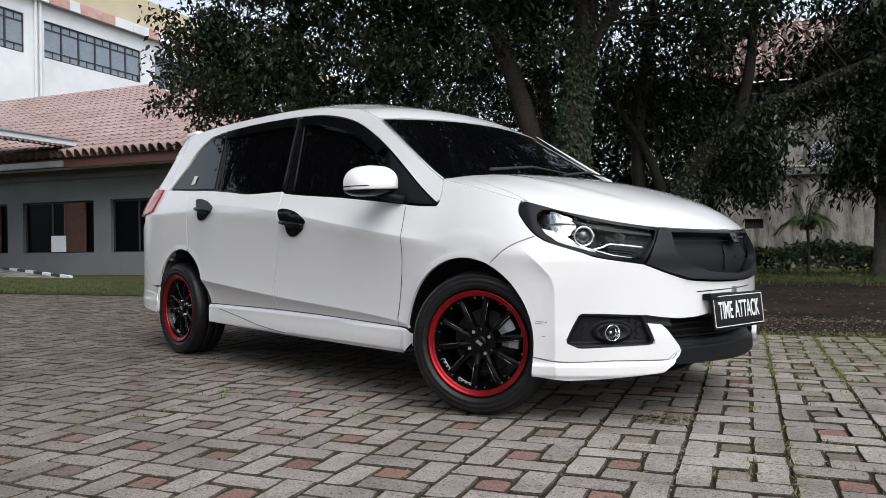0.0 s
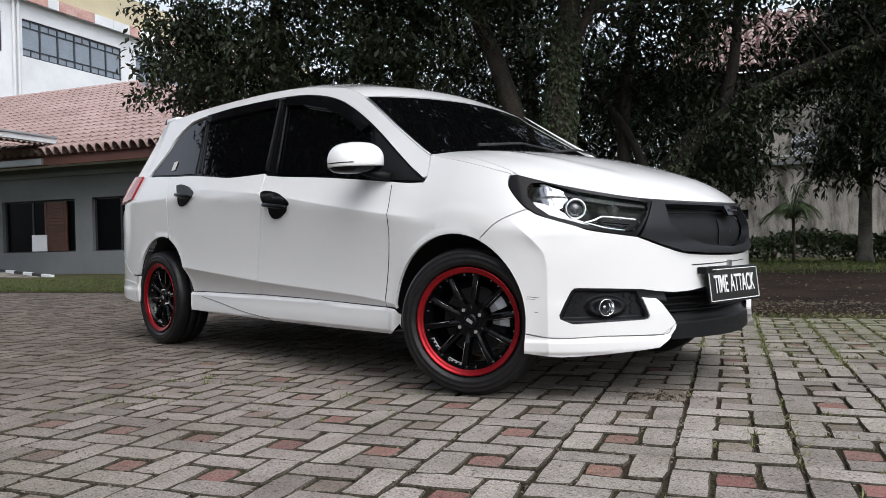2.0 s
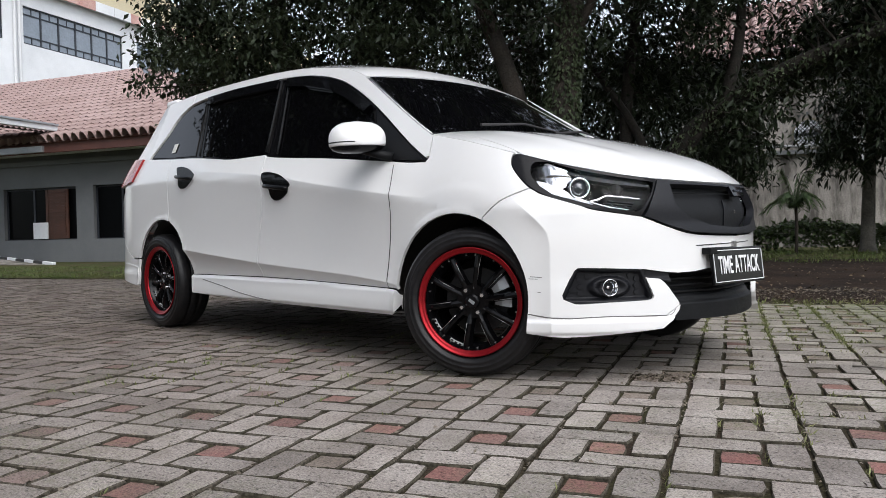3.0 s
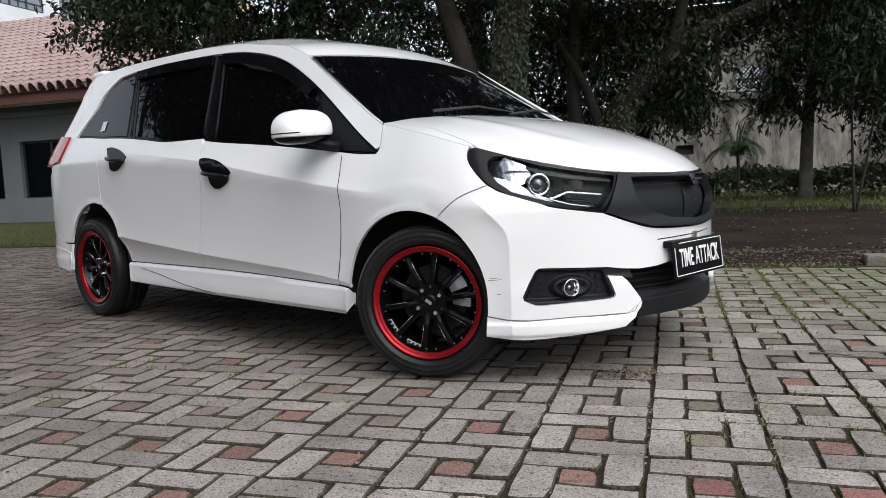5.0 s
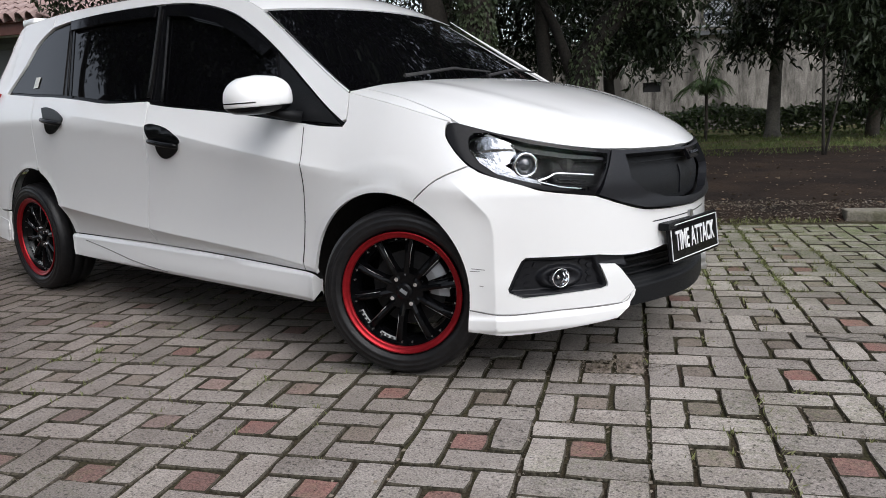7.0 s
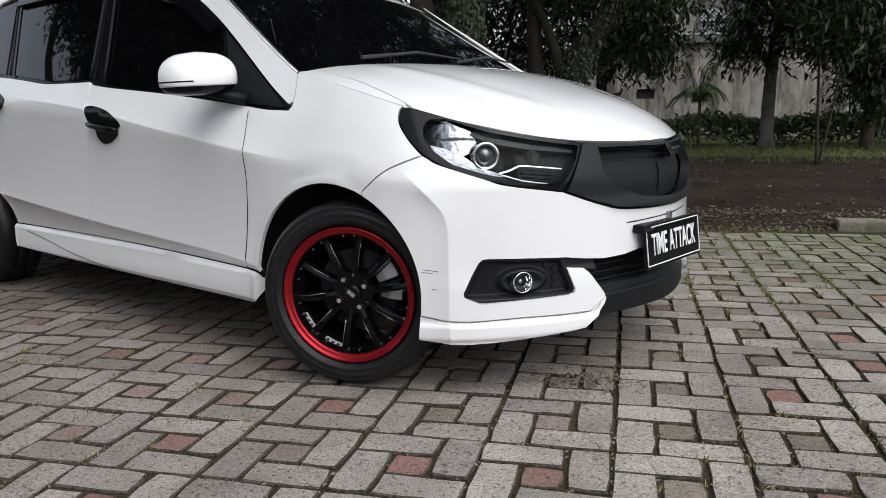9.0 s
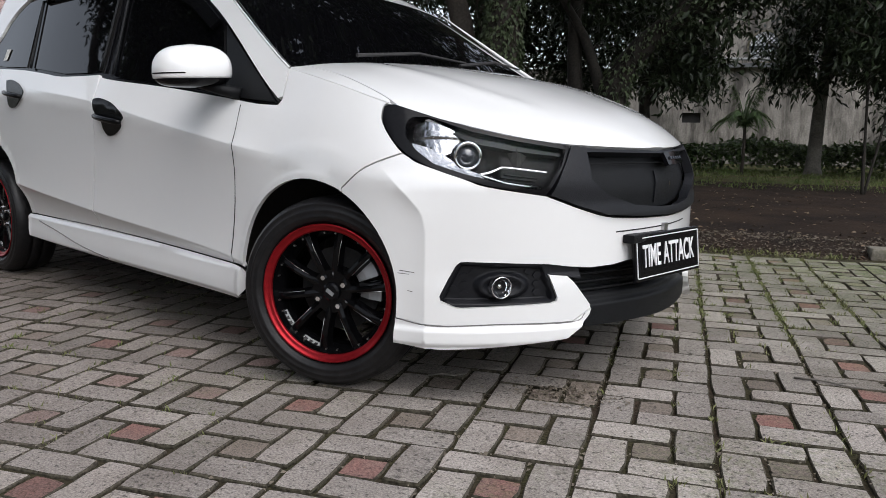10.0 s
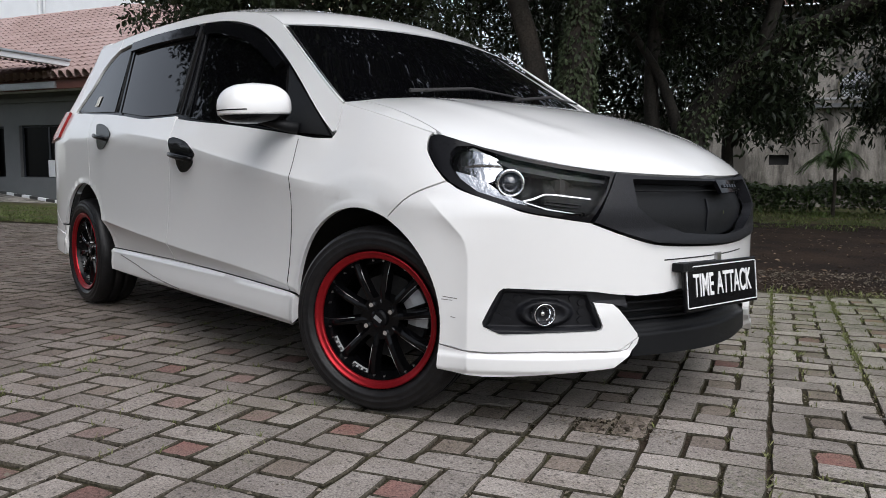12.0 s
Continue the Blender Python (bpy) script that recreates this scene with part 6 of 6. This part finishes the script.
hedge()
rng = np.random.default_rng(77)
lit = np.stack([rng.uniform(0.3, 13, 2200), 2.1 + 7 * rng.random(2200) ** 1.8, np.full(2200, 0.05)], 1)
lit[:, 2] = [float(soil_lift(u, v)) + 0.008 for u, v, _ in lit]
ob = leaf_cloud("leaf_litter", DRY, None, lit, rng.random(2200) * 6.3, rng.normal(0, 0.2, 2200), rng.uniform(0.02, 0.055, 2200), 0.45, 4, "dry brown fallen leaves on soil")
ob.matrix_basis = YARD.copy()
tagged(ob, category="leaves", kind="stuff")
tufts("lawn_grass", np.stack([rng.uniform(-26, -5, 3800), rng.uniform(4.8, 8.5, 3800), np.zeros(3800)], 1), GRASS, "short green lawn grass", 0.05, 12, 7, 0.05)
tufts("garden_grass", np.stack([rng.uniform(-2, 12, 2300), 13.3 - 5.4 * rng.random(2300) ** 1.7, np.full(2300, 0.03)], 1), GRASS, "thin grass before the hedge", 0.07, 13, 8, 0.07)


def joint_tufts():
    """Grass in the paving joints, thickest towards the garden."""
    r = random.Random(31)
    out = []
    for _ in range(14000):
        i, j = r.randint(-8, 12), r.randint(-8, 9)
        u, v = CELL_U + (i + 0.5) * CELL, CELL_V + (j + 0.5) * CELL
        way = r.random()
        if way < 0.5:
            v += r.uniform(-0.5, 0.5) * CELL
        elif way < 0.85:
            u += r.uniform(-0.5, 0.5) * CELL
        else:
            k = r.choice((-1, 1)) * CELL / 6
            u, v = u - CELL / 2 + k, v - CELL / 2 + r.uniform(-0.5, 0.5) * CELL / 3
        wet = 0.16 + 1.3 * float(fade(v, -1.5, 1.8)) * float(fade(u, 0.5, 2.5))
        patch = noise.noise((u * 1.1, v * 1.1, 6)) + 0.25
        if v < 2.0 and r.random() < wet * max(0.0, patch) * 1.7:
            out.append((u, v, -0.011))
    return out


def joint_crumbs():
    """Soil crumbs, grit and leaf bits caught in the joints, and the heap where one block has broken up."""
    r = np.random.default_rng(83)
    n = 7000
    i, j = r.integers(-7, 6, n), r.integers(-7, 9, n)
    along, way, k = r.uniform(-0.5, 0.5, n), r.random(n), CELL / 6
    u, v = CELL_U + (i + 0.5) * CELL, CELL_V + (j + 0.5) * CELL
    u, v = np.where(way < 0.35, u, np.where(way < 0.6, u + along * CELL, u - CELL / 2 + np.where(way < 0.8, r.choice((-k, k), n), along * CELL))), np.where(way < 0.35, v + along * CELL, np.where(way < 0.6, v, v - CELL / 2 + np.where(way < 0.8, along * CELL, r.choice((-k, k), n))))
    at = np.stack([u + r.normal(0, 0.005, n), v + r.normal(0, 0.005, n), r.uniform(-0.005, 0.002, n)], 1)
    at = at[(at[:, 1] < 2.0) & (np.array([noise.noise((a * 2.1, b * 2.1, 4)) for a, b, _ in at]) > -0.12)]
    heap = np.stack([CELL_U - CELL + r.normal(0.05, 0.085, 420), CELL_V + r.normal(0.02, 0.06, 420), np.full(420, 0.003)], 1)
    at = np.concatenate([at, heap])
    n = len(at)
    ob = leaf_cloud("joint_litter", LITTER, None, at, r.random(n) * 6.3, r.normal(0, 0.35, n), r.uniform(0.006, 0.017, n), 0.7, 84, "brown grit and leaf crumbs in the paving joints")
    ob.matrix_basis = YARD.copy()
    return tagged(ob, category="litter", kind="stuff")


def fallen_twig(a, b, turn, long):
    """A thin dry stick with a side shoot, lying on the paving."""
    t = part("fallen_twig", joined([tube([(0, 0, 0.006), (long * 0.35, 0.012, 0.008), (long * 0.7, -0.008, 0.007), (long, 0.015, 0.006)], [0.004, 0.0035, 0.003, 0.0015], 6), tube([(long * 0.5, 0.0, 0.007), (long * 0.66, 0.035, 0.008), (long * 0.78, 0.05, 0.006)], [0.0025, 0.002, 0.001], 5)]), BARK_PALE, None, smooth=True)
    t.matrix_basis = YARD @ pose(a, b, 0, 0, 0, turn)
    return tagged(t, "thin dry twig lying on grey paving", "twig", "fallen twigs")


joint_crumbs()
for a, b, turn, long in ((2.36, -0.74, -14, 0.24), (2.52, -1.92, -60, 0.15), (1.22, -1.12, 20, 0.12)):
    fallen_twig(a, b, turn, long)
tufts("joint_grass", joint_tufts(), JOINT_GRASS, "small grass tufts in the paving joints", 0.026, 14, 9, 0.010)
tufts("lawn_edge", [(u, 4.72 + 0.12 * random.random(), -0.005) for u in np.arange(-24, -3.4, 0.03) if noise.noise((u * 1.1, 3, 9)) > -0.25], GRASS, "grass creeping over the paving's edge", 0.07, 16, 8, 0.06)
edge = [(u, 2.02 + 0.1 * random.random(), -0.01) for u in np.arange(0.3, 9, 0.035) if noise.noise((u * 1.4, 0, 9)) > -0.15]
tufts("edge_grass", edge, JOINT_GRASS, "grass along the edge of the soil", 0.045, 15, 7, 0.03)
strip = np.stack([rng.uniform(0.3, 9.5, 11000), 2.06 + 0.9 * rng.random(11000) ** 1.3, np.zeros(11000)], 1)
strip[:, 2] = [float(soil_lift(u, v)) + 0.006 for u, v, _ in strip]
ob = leaf_cloud("pale_litter", LITTER, None, strip, rng.random(11000) * 6.3, rng.normal(0, 0.3, 11000), rng.uniform(0.012, 0.038, 11000), 0.4, 6, "pale dry leaf crumbs along the soil's edge")
ob.matrix_basis = YARD.copy()
tagged(ob, category="leaves", kind="stuff")


# ---- buildings ----
def tiled_slope(name, parent, width, length, m, keep=None, tile_w=0.28, tile_l=0.36, mat=None):
    """Rolled clay tiles in courses; a along the eave, b up the slope."""
    vs, fs = [], []
    rnd = random.Random(2)
    prof = [(-0.5, -0.01), (-0.42, -0.035), (-0.35, 0.06), (-0.2, 0.15), (0.03, 0.185), (0.26, 0.15), (0.39, 0.06), (0.44, -0.035), (0.5, -0.01)]
    for j in range(int(length / tile_l)):
        for i in range(int(width / tile_w)):
            a, b = (i + 0.5) * tile_w, j * tile_l
            if keep and not keep(a, b + tile_l / 2):
                continue
            o = len(vs)
            dz, da = rnd.gauss(0, 0.004), rnd.gauss(0, 0.004)
            for bb, lift in ((b - 0.03, 0.035), (b + tile_l, 0.0), (b - 0.03, 0.012)):
                for x, z in prof:
                    vs.append(m @ Vector((a + da + x * tile_w, bb, z + lift + dz)))
            n = len(prof)
            for k in range(n - 1):
                fs.append((o + k, o + k + 1, o + n + k + 1, o + n + k))
                fs.append((o + 2 * n + k, o + 2 * n + k + 1, o + k + 1, o + k))
    ob = part(name, (vs, fs), mat or TILE, parent, "courses of rolled terracotta tiles")
    return tagged(ob, kind="stuff")


def walling(name, parent, u0, u1, v0, v1, z0, z1, holes, mat):
    """A wall along u with openings (u0, u1, z0, z1) through it, as one mesh."""
    cuts_u = sorted({u0, u1, *[h[0] for h in holes], *[h[1] for h in holes]})
    cuts_z = sorted({z0, z1, *[h[2] for h in holes], *[h[3] for h in holes]})
    vs, fs, idx = [], [], {}

    def solid(i, k):
        if not (0 <= i < len(cuts_u) - 1 and 0 <= k < len(cuts_z) - 1):
            return False
        mu, mz = (cuts_u[i] + cuts_u[i + 1]) / 2, (cuts_z[k] + cuts_z[k + 1]) / 2
        return not any(h[0] < mu < h[1] and h[2] < mz < h[3] for h in holes)

    def at(*p):
        if p not in idx:
            idx[p] = len(vs)
            vs.append(p)
        return idx[p]

    for i in range(len(cuts_u) - 1):
        for k in range(len(cuts_z) - 1):
            if not solid(i, k):
                continue
            a, b, c, d = cuts_u[i], cuts_u[i + 1], cuts_z[k], cuts_z[k + 1]
            fs.append((at(a, v0, c), at(b, v0, c), at(b, v0, d), at(a, v0, d)))
            fs.append((at(b, v1, c), at(a, v1, c), at(a, v1, d), at(b, v1, d)))
            for ok, q in ((solid(i - 1, k), ((a, v1, c), (a, v0, c), (a, v0, d), (a, v1, d))), (solid(i + 1, k), ((b, v0, c), (b, v1, c), (b, v1, d), (b, v0, d))), (solid(i, k - 1), ((a, v1, c), (b, v1, c), (b, v0, c), (a, v0, c))), (solid(i, k + 1), ((a, v0, d), (b, v0, d), (b, v1, d), (a, v1, d)))):
                if not ok:
                    fs.append(tuple(at(*p) for p in q))
    return part(name, (vs, fs), mat, parent)


def bungalow():
    h = thing("bungalow", label="low grey bungalow with a terracotta tile roof and brown shutters", category="house")
    h.matrix_basis = YARD.copy()
    openings = [(-24.6, -22.0, 0.63, 2.1), (-21.2, -18.4, 0.63, 2.1), (-17.77, -15.02, 0.63, 2.1), (-14.4, -11.95, 0.63, 2.1)]
    walling("wall", h, -30, -11.5, 11.9, 12.12, 0, 3.15, openings, WALL_GREY)
    part("end_wall", box((-11.72, 12.12, 0), (-11.5, 19.5, 3.15)), WALL_GREY, h)
    # near-black sheet and floor stand in for the darkness of unlit rooms
    part("room_shade_sheet", box((-30, 13.6, 0.0), (-11.8, 13.7, 3.1)), ROOM_DARK, h)
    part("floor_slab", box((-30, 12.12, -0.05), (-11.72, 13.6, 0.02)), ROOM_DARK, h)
    for a, b, c, d in openings:
        w = part("window", box((a, 12.0, c - 0.04), (b, 12.06, c + 0.02)), FRAME, h, "dark window with a brown louvred shutter")
        for q in (a + 0.03, (a + b) / 2 - 0.3, b - 0.03):
            part("mullion", box((q - 0.03, 12.0, c + 0.02), (q + 0.03, 12.06, d - 0.03)), FRAME, w)
        part("head", box((a, 12.0, d - 0.05), (b, 12.06, d)), FRAME, w)
        # opaque near-black pane: the unlit room behind is put into its colour
        part("pane", box((a + 0.06, 12.02, c + 0.03), (b - 0.06, 12.035, d - 0.06)), LAMP_PANE_BLACK, w)
        s0 = b - 1.12
        sh = part("shutter", box((s0, 11.93, c + 0.03), (s0 + 0.78, 11.97, d - 0.06)), WOOD, w, "brown louvred wooden shutter")
        for k in range(14):
            zz = c + 0.12 + k * 0.092
            part("louvre", box((s0 + 0.08, 11.905, zz), (s0 + 0.70, 11.935, zz + 0.045)), WOOD, sh)
        part("post", box((s0 - 0.02, 11.91, c + 0.03), (s0 + 0.06, 11.99, d - 0.06)), WOOD, sh)
    part("fascia", box((-30, 10.98, 2.93), (-10.75, 11.06, 3.24), 0.01), FASCIA, h, "dark red timber fascia")
    part("end_fascia", box((-10.83, 11.06, 2.93), (-10.75, 20, 3.24), 0.01), FASCIA, h)
    part("soffit", box((-30, 11.06, 3.0), (-10.83, 12.0, 3.06)), WALL_WHITE, h)
    part("beam", box((-30, 11.8, 2.72), (-11.5, 11.895, 2.86), 0.01), WALL_GREY, h)
    run, pitch = 7.42, 27.2
    m = Matrix.Translation((-30, 10.9, 3.2)) @ pose(0, 0, 0, pitch, 0, 0)
    tiled_slope("roof", h, 19.3, run, m, lambda a, b: a + b * math.cos(radians(pitch)) * 1.1 < 19.4)
    m2 = Matrix.Translation((-10.65, 10.9, 3.2)) @ pose(0, 0, 0, 0, 0, 90) @ pose(0, 0, 0, pitch, 0, 0)
    tiled_slope("roof", h, 9.0, run, m2, lambda a, b: a > b * math.cos(radians(pitch)) * 1.0 - 0.1)
    part("roof_deck", ([(-30, 10.9, 3.18), (-10.65, 10.9, 3.18), (-18.0, 17.5, 6.55), (-30, 17.5, 6.55), (-10.65, 20, 3.18)], [(0, 1, 2, 3), (1, 4, 2)]), FASCIA, h)
    ridge = []
    for k in range(34):
        ridge.append(rod((-30 + k * 0.36, 17.5, 6.62), (-30 + k * 0.36 + 0.38, 17.5, 6.61), 0.11, 0.10, 8))
    for k in range(26):
        a, b = np.array((-18.0, 17.5, 6.62)), np.array((-10.75, 11.0, 3.3))
        p, q = a + (b - a) * k / 26, a + (b - a) * (k + 1.08) / 26
        ridge.append(rod(p, q, 0.11, 0.10, 8))
    tagged(part("ridge_tiles", joined(ridge), TILE, h), kind="stuff")
    return h


def porch_roof():
    p = thing("porch_roof", label="porch roof with dark corrugated sheeting and a white gutter", category="porch roof")
    p.matrix_basis = YARD.copy()
    part("gutter", box((-15.05, 8.6, 3.52), (-14.9, 11.25, 3.68), 0.01), PIPE, p, "white gutter")
    part("gutter_lip", box((-14.9, 8.6, 3.66), (-14.86, 11.25, 3.71), 0.005), METAL_GREY, p)
    vs, fs = [], []
    n = 60
    for k in range(n + 1):
        v = 8.7 + 2.5 * k / n
        for u, z in ((-15.06, 3.50), (-19.5, 4.2)):
            vs.append((u, v, z + 0.03 * math.sin(k * 1.6)))
    for k in range(n):
        fs.append((2 * k, 2 * k + 2, 2 * k + 3, 2 * k + 1))
    part("sheeting", (vs, fs), TILE, p, smooth=True)
    part("under_sheeting", ([(-15.06, 8.7, 3.40), (-15.06, 11.2, 3.40), (-19.5, 11.2, 4.1), (-19.5, 8.7, 4.1)], [(0, 1, 2, 3)]), FASCIA, p)
    part("beam", box((-19.5, 10.9, 2.95), (-15.1, 11.0, 3.12), 0.01), METAL_GREY, p)
    for u, v in ((-15.3, 8.9), (-19.2, 8.9)):
        part("post", rod((u, v, 0), (u, v, 3.45), 0.05), PIPE, p)
    return p


def office_block():
    """White two-storey block; its long wall faces along +u."""
    h = thing("office_block", label="white two-storey office block with dark gridded windows", category="building")
    h.matrix_basis = YARD @ pose(-28, 0, 0, 0, 0, 90)
    # local x runs along the wall, local y away behind it
    wins = [(15.0, 20.45, 9.58, 11.36), (21.5, 27.5, 9.61, 11.33), (28.55, 34.5, 9.61, 11.33)]
    walling("wall", h, 13, 48, 0, 0.25, 0, 12.3, wins, WALL_WHITE)
    part("end_wall", box((47.75, 0.25, 0), (48, 12, 12.3)), WALL_WHITE, h)
    part("end_wall", box((13, 0.25, 0), (13.25, 12, 12.3)), WALL_WHITE, h)
    # near-black sheet in place of shaded rooms behind the office wall
    part("room_shade_sheet", box((13.3, 1.5, 0), (47.7, 1.6, 12.2)), ROOM_DARK, h)
    part("floor_slab", box((12.7, -0.27, 12.12), (48.3, 12, 12.4)), WALL_WHITE, h)
    fas = thing("roof_edge")
    fas.parent = h
    tagged(fas, "roof edge of red and white sheets")
    rs = random.Random(19)
    u = 12.7
    while u < 48:
        wide = rs.uniform(0.55, 1.3)
        part("edge_sheet", box((u, -0.35, 12.08), (u + wide - 0.02, -0.27, 12.56)), PINK if rs.random() < 0.55 else WALL_WHITE, fas)
        u += wide
    part("parapet", box((12.7, -0.2, 12.4), (48.3, 0.0, 14.1)), CREAM, h, "cream parapet")
    for u in (20.95, 21.2):
        part("down_pipe", rod((u, -0.12, 0), (u, -0.12, 12.3), 0.07, None, 8), PIPE, h)
    for a, b, c, d in wins:
        w = part("window", box((a, 0.06, c), (b, 0.14, c + 0.07)), FRAME, h, "wide dark-framed window in a grid")
        part("head", box((a, 0.06, d - 0.07), (b, 0.14, d)), FRAME, w)
        part("pane", box((a + 0.02, 0.10, c + 0.02), (b - 0.02, 0.12, d - 0.02)), SKY_PANE, w)
        n = max(2, round((b - a) / 0.93))
        for k in range(n + 1):
            q = a + (b - a) * k / n
            part("mullion", box((q - 0.04, 0.05, c + 0.07), (q + 0.04, 0.095, d - 0.07)), FRAME, w)
        for zz in (c + 0.36, d - 0.36):
            part("transom", box((a, 0.06, zz - 0.025), (b, 0.094, zz + 0.025)), FRAME, w)
        for k in range(n):
            q = a + (b - a) * (k + 0.5) / n
            for z0, z1 in ((c + 0.07, c + 0.335), (d - 0.335, d - 0.07)):
                part("glazing_bar", box((q - 0.02, 0.062, z0), (q + 0.02, 0.092, z1)), FRAME, w)
    return h


def garden_house():
    """Stained old wall behind the hedge, with a ledge, a round lattice window and a tiled roof."""
    h = thing("garden_house", label="old stained concrete wall house with a round lattice window", category="house")
    h.matrix_basis = YARD.copy()
    walling("wall", h, -11, 26, 17.2, 17.5, 0, 2.42, [(1.95, 2.4, 1.05, 1.3)], CONCRETE)
    # near-black plate stands in for the shade inside the opening
    part("vent", box((1.95, 17.3, 1.05), (2.4, 17.34, 1.3)), ROOM_DARK, h)
    part("upper_wall", box((0.7, 17.42, 2.42), (26, 17.7, 4.9)), CONCRETE, h)
    part("ledge", box((2.3, 17.05, 2.40), (5.0, 17.42, 2.50), 0.01), WALL_GREY, h, "pale concrete ledge")
    part("pipe", rod((2.4, 17.02, 2.62), (4.9, 17.02, 2.56), 0.035), GREY_PIPE, h)
    part("pipe", rod((4.78, 17.1, 2.3), (4.78, 17.1, 3.9), 0.045), GREY_PIPE, h)
    part("pipe", rod((4.95, 17.1, 2.1), (4.95, 17.1, 3.9), 0.035), GREY_PIPE, h)
    for u in (-8, -4.2, -0.6, 9.2, 13):
        part("pier", box((u - 0.13, 17.1, 0), (u + 0.13, 17.2, 2.4), 0.01), CONCRETE, h)
    win = part("round_window", lathe([(0.36, -0.03), (0.41, -0.03), (0.41, 0.03), (0.36, 0.03)], 40, True), KERB, h, "round window with a pale lattice")
    win.matrix_basis = pose(3.8, 17.40, 2.92)
    part("pane", lathe([(0.0, 0.0), (0.36, 0.0)], 40), WALL_WHITE, win)
    for k in range(-5, 6):
        x = k * 0.07
        L = math.sqrt(max(0.0, 0.13 - x * x))
        if L > 0.05:
            for sg in (1, -1):
                c, s = math.cos(radians(45)), math.sin(radians(45)) * sg
                part("lattice_bar", rod((x * c - L * s, -0.015, x * s + L * c), (x * c + L * s, -0.015, x * s - L * c), 0.009, None, 5), FRAME, win)
    part("glazing_bar", box((-0.36, -0.04, -0.025), (0.36, -0.02, 0.025)), FRAME, win)
    m = Matrix.Translation((0.5, 16.9, 4.85)) @ pose(0, 0, 0, 32, 0, 0)
    tiled_slope("roof", h, 25.5, 4.5, m)
    part("roof_deck", ([(0.5, 16.9, 4.83), (26, 16.9, 4.83), (26, 20.9, 7.3), (0.5, 20.9, 7.3)], [(0, 1, 2, 3)]), FASCIA, h)
    return h


carton = part("carton", box((-16.62, 11.872, 0.655), (-16.08, 11.925, 1.12), 0.008), WALL_WHITE)
carton.matrix_basis = YARD.copy()
tagged(carton, "white box standing on the bungalow's window sill", "box")
bungalow()
porch_roof()
office_block()
garden_house()
ramp = part("driveway", ([(-13.9, 10.15, -0.02), (-17.9, 11.35, 0.19), (-22, 11.35, 0.19), (-22, 10.2, 0.06), (-17.5, 10.2, 0.03), (-13.9, 10.15, -0.3), (-17.9, 11.35, -0.3), (-22, 11.35, -0.3), (-22, 10.2, -0.3), (-17.5, 10.2, -0.3)], [(0, 4, 3, 2, 1), (0, 1, 6, 5), (1, 2, 7, 6), (2, 3, 8, 7), (3, 4, 9, 8), (4, 0, 5, 9)]), CONCRETE)
ramp.matrix_basis = YARD.copy()
tagged(ramp, "low concrete driveway ramp before the bungalow", "driveway", kind="structure")
for k in range(8):
    st = part("kerb_block", box((-0.26, -0.05, -0.03), (0.26, 0.05, 0.075), 0.015), (WALL_WHITE, ROOM_DARK)[k % 2], None)
    f = (k + 0.5) / 8
    st.matrix_basis = YARD @ pose(-14.0 - 3.9 * f, 10.18 + 1.17 * f, 0.19 * f - 0.02, 0, 2.9, -16.7)
    tagged(st, ("white", "black")[k % 2] + " painted kerb block beside the driveway", "kerb block", "painted kerb blocks")
lay_paving()
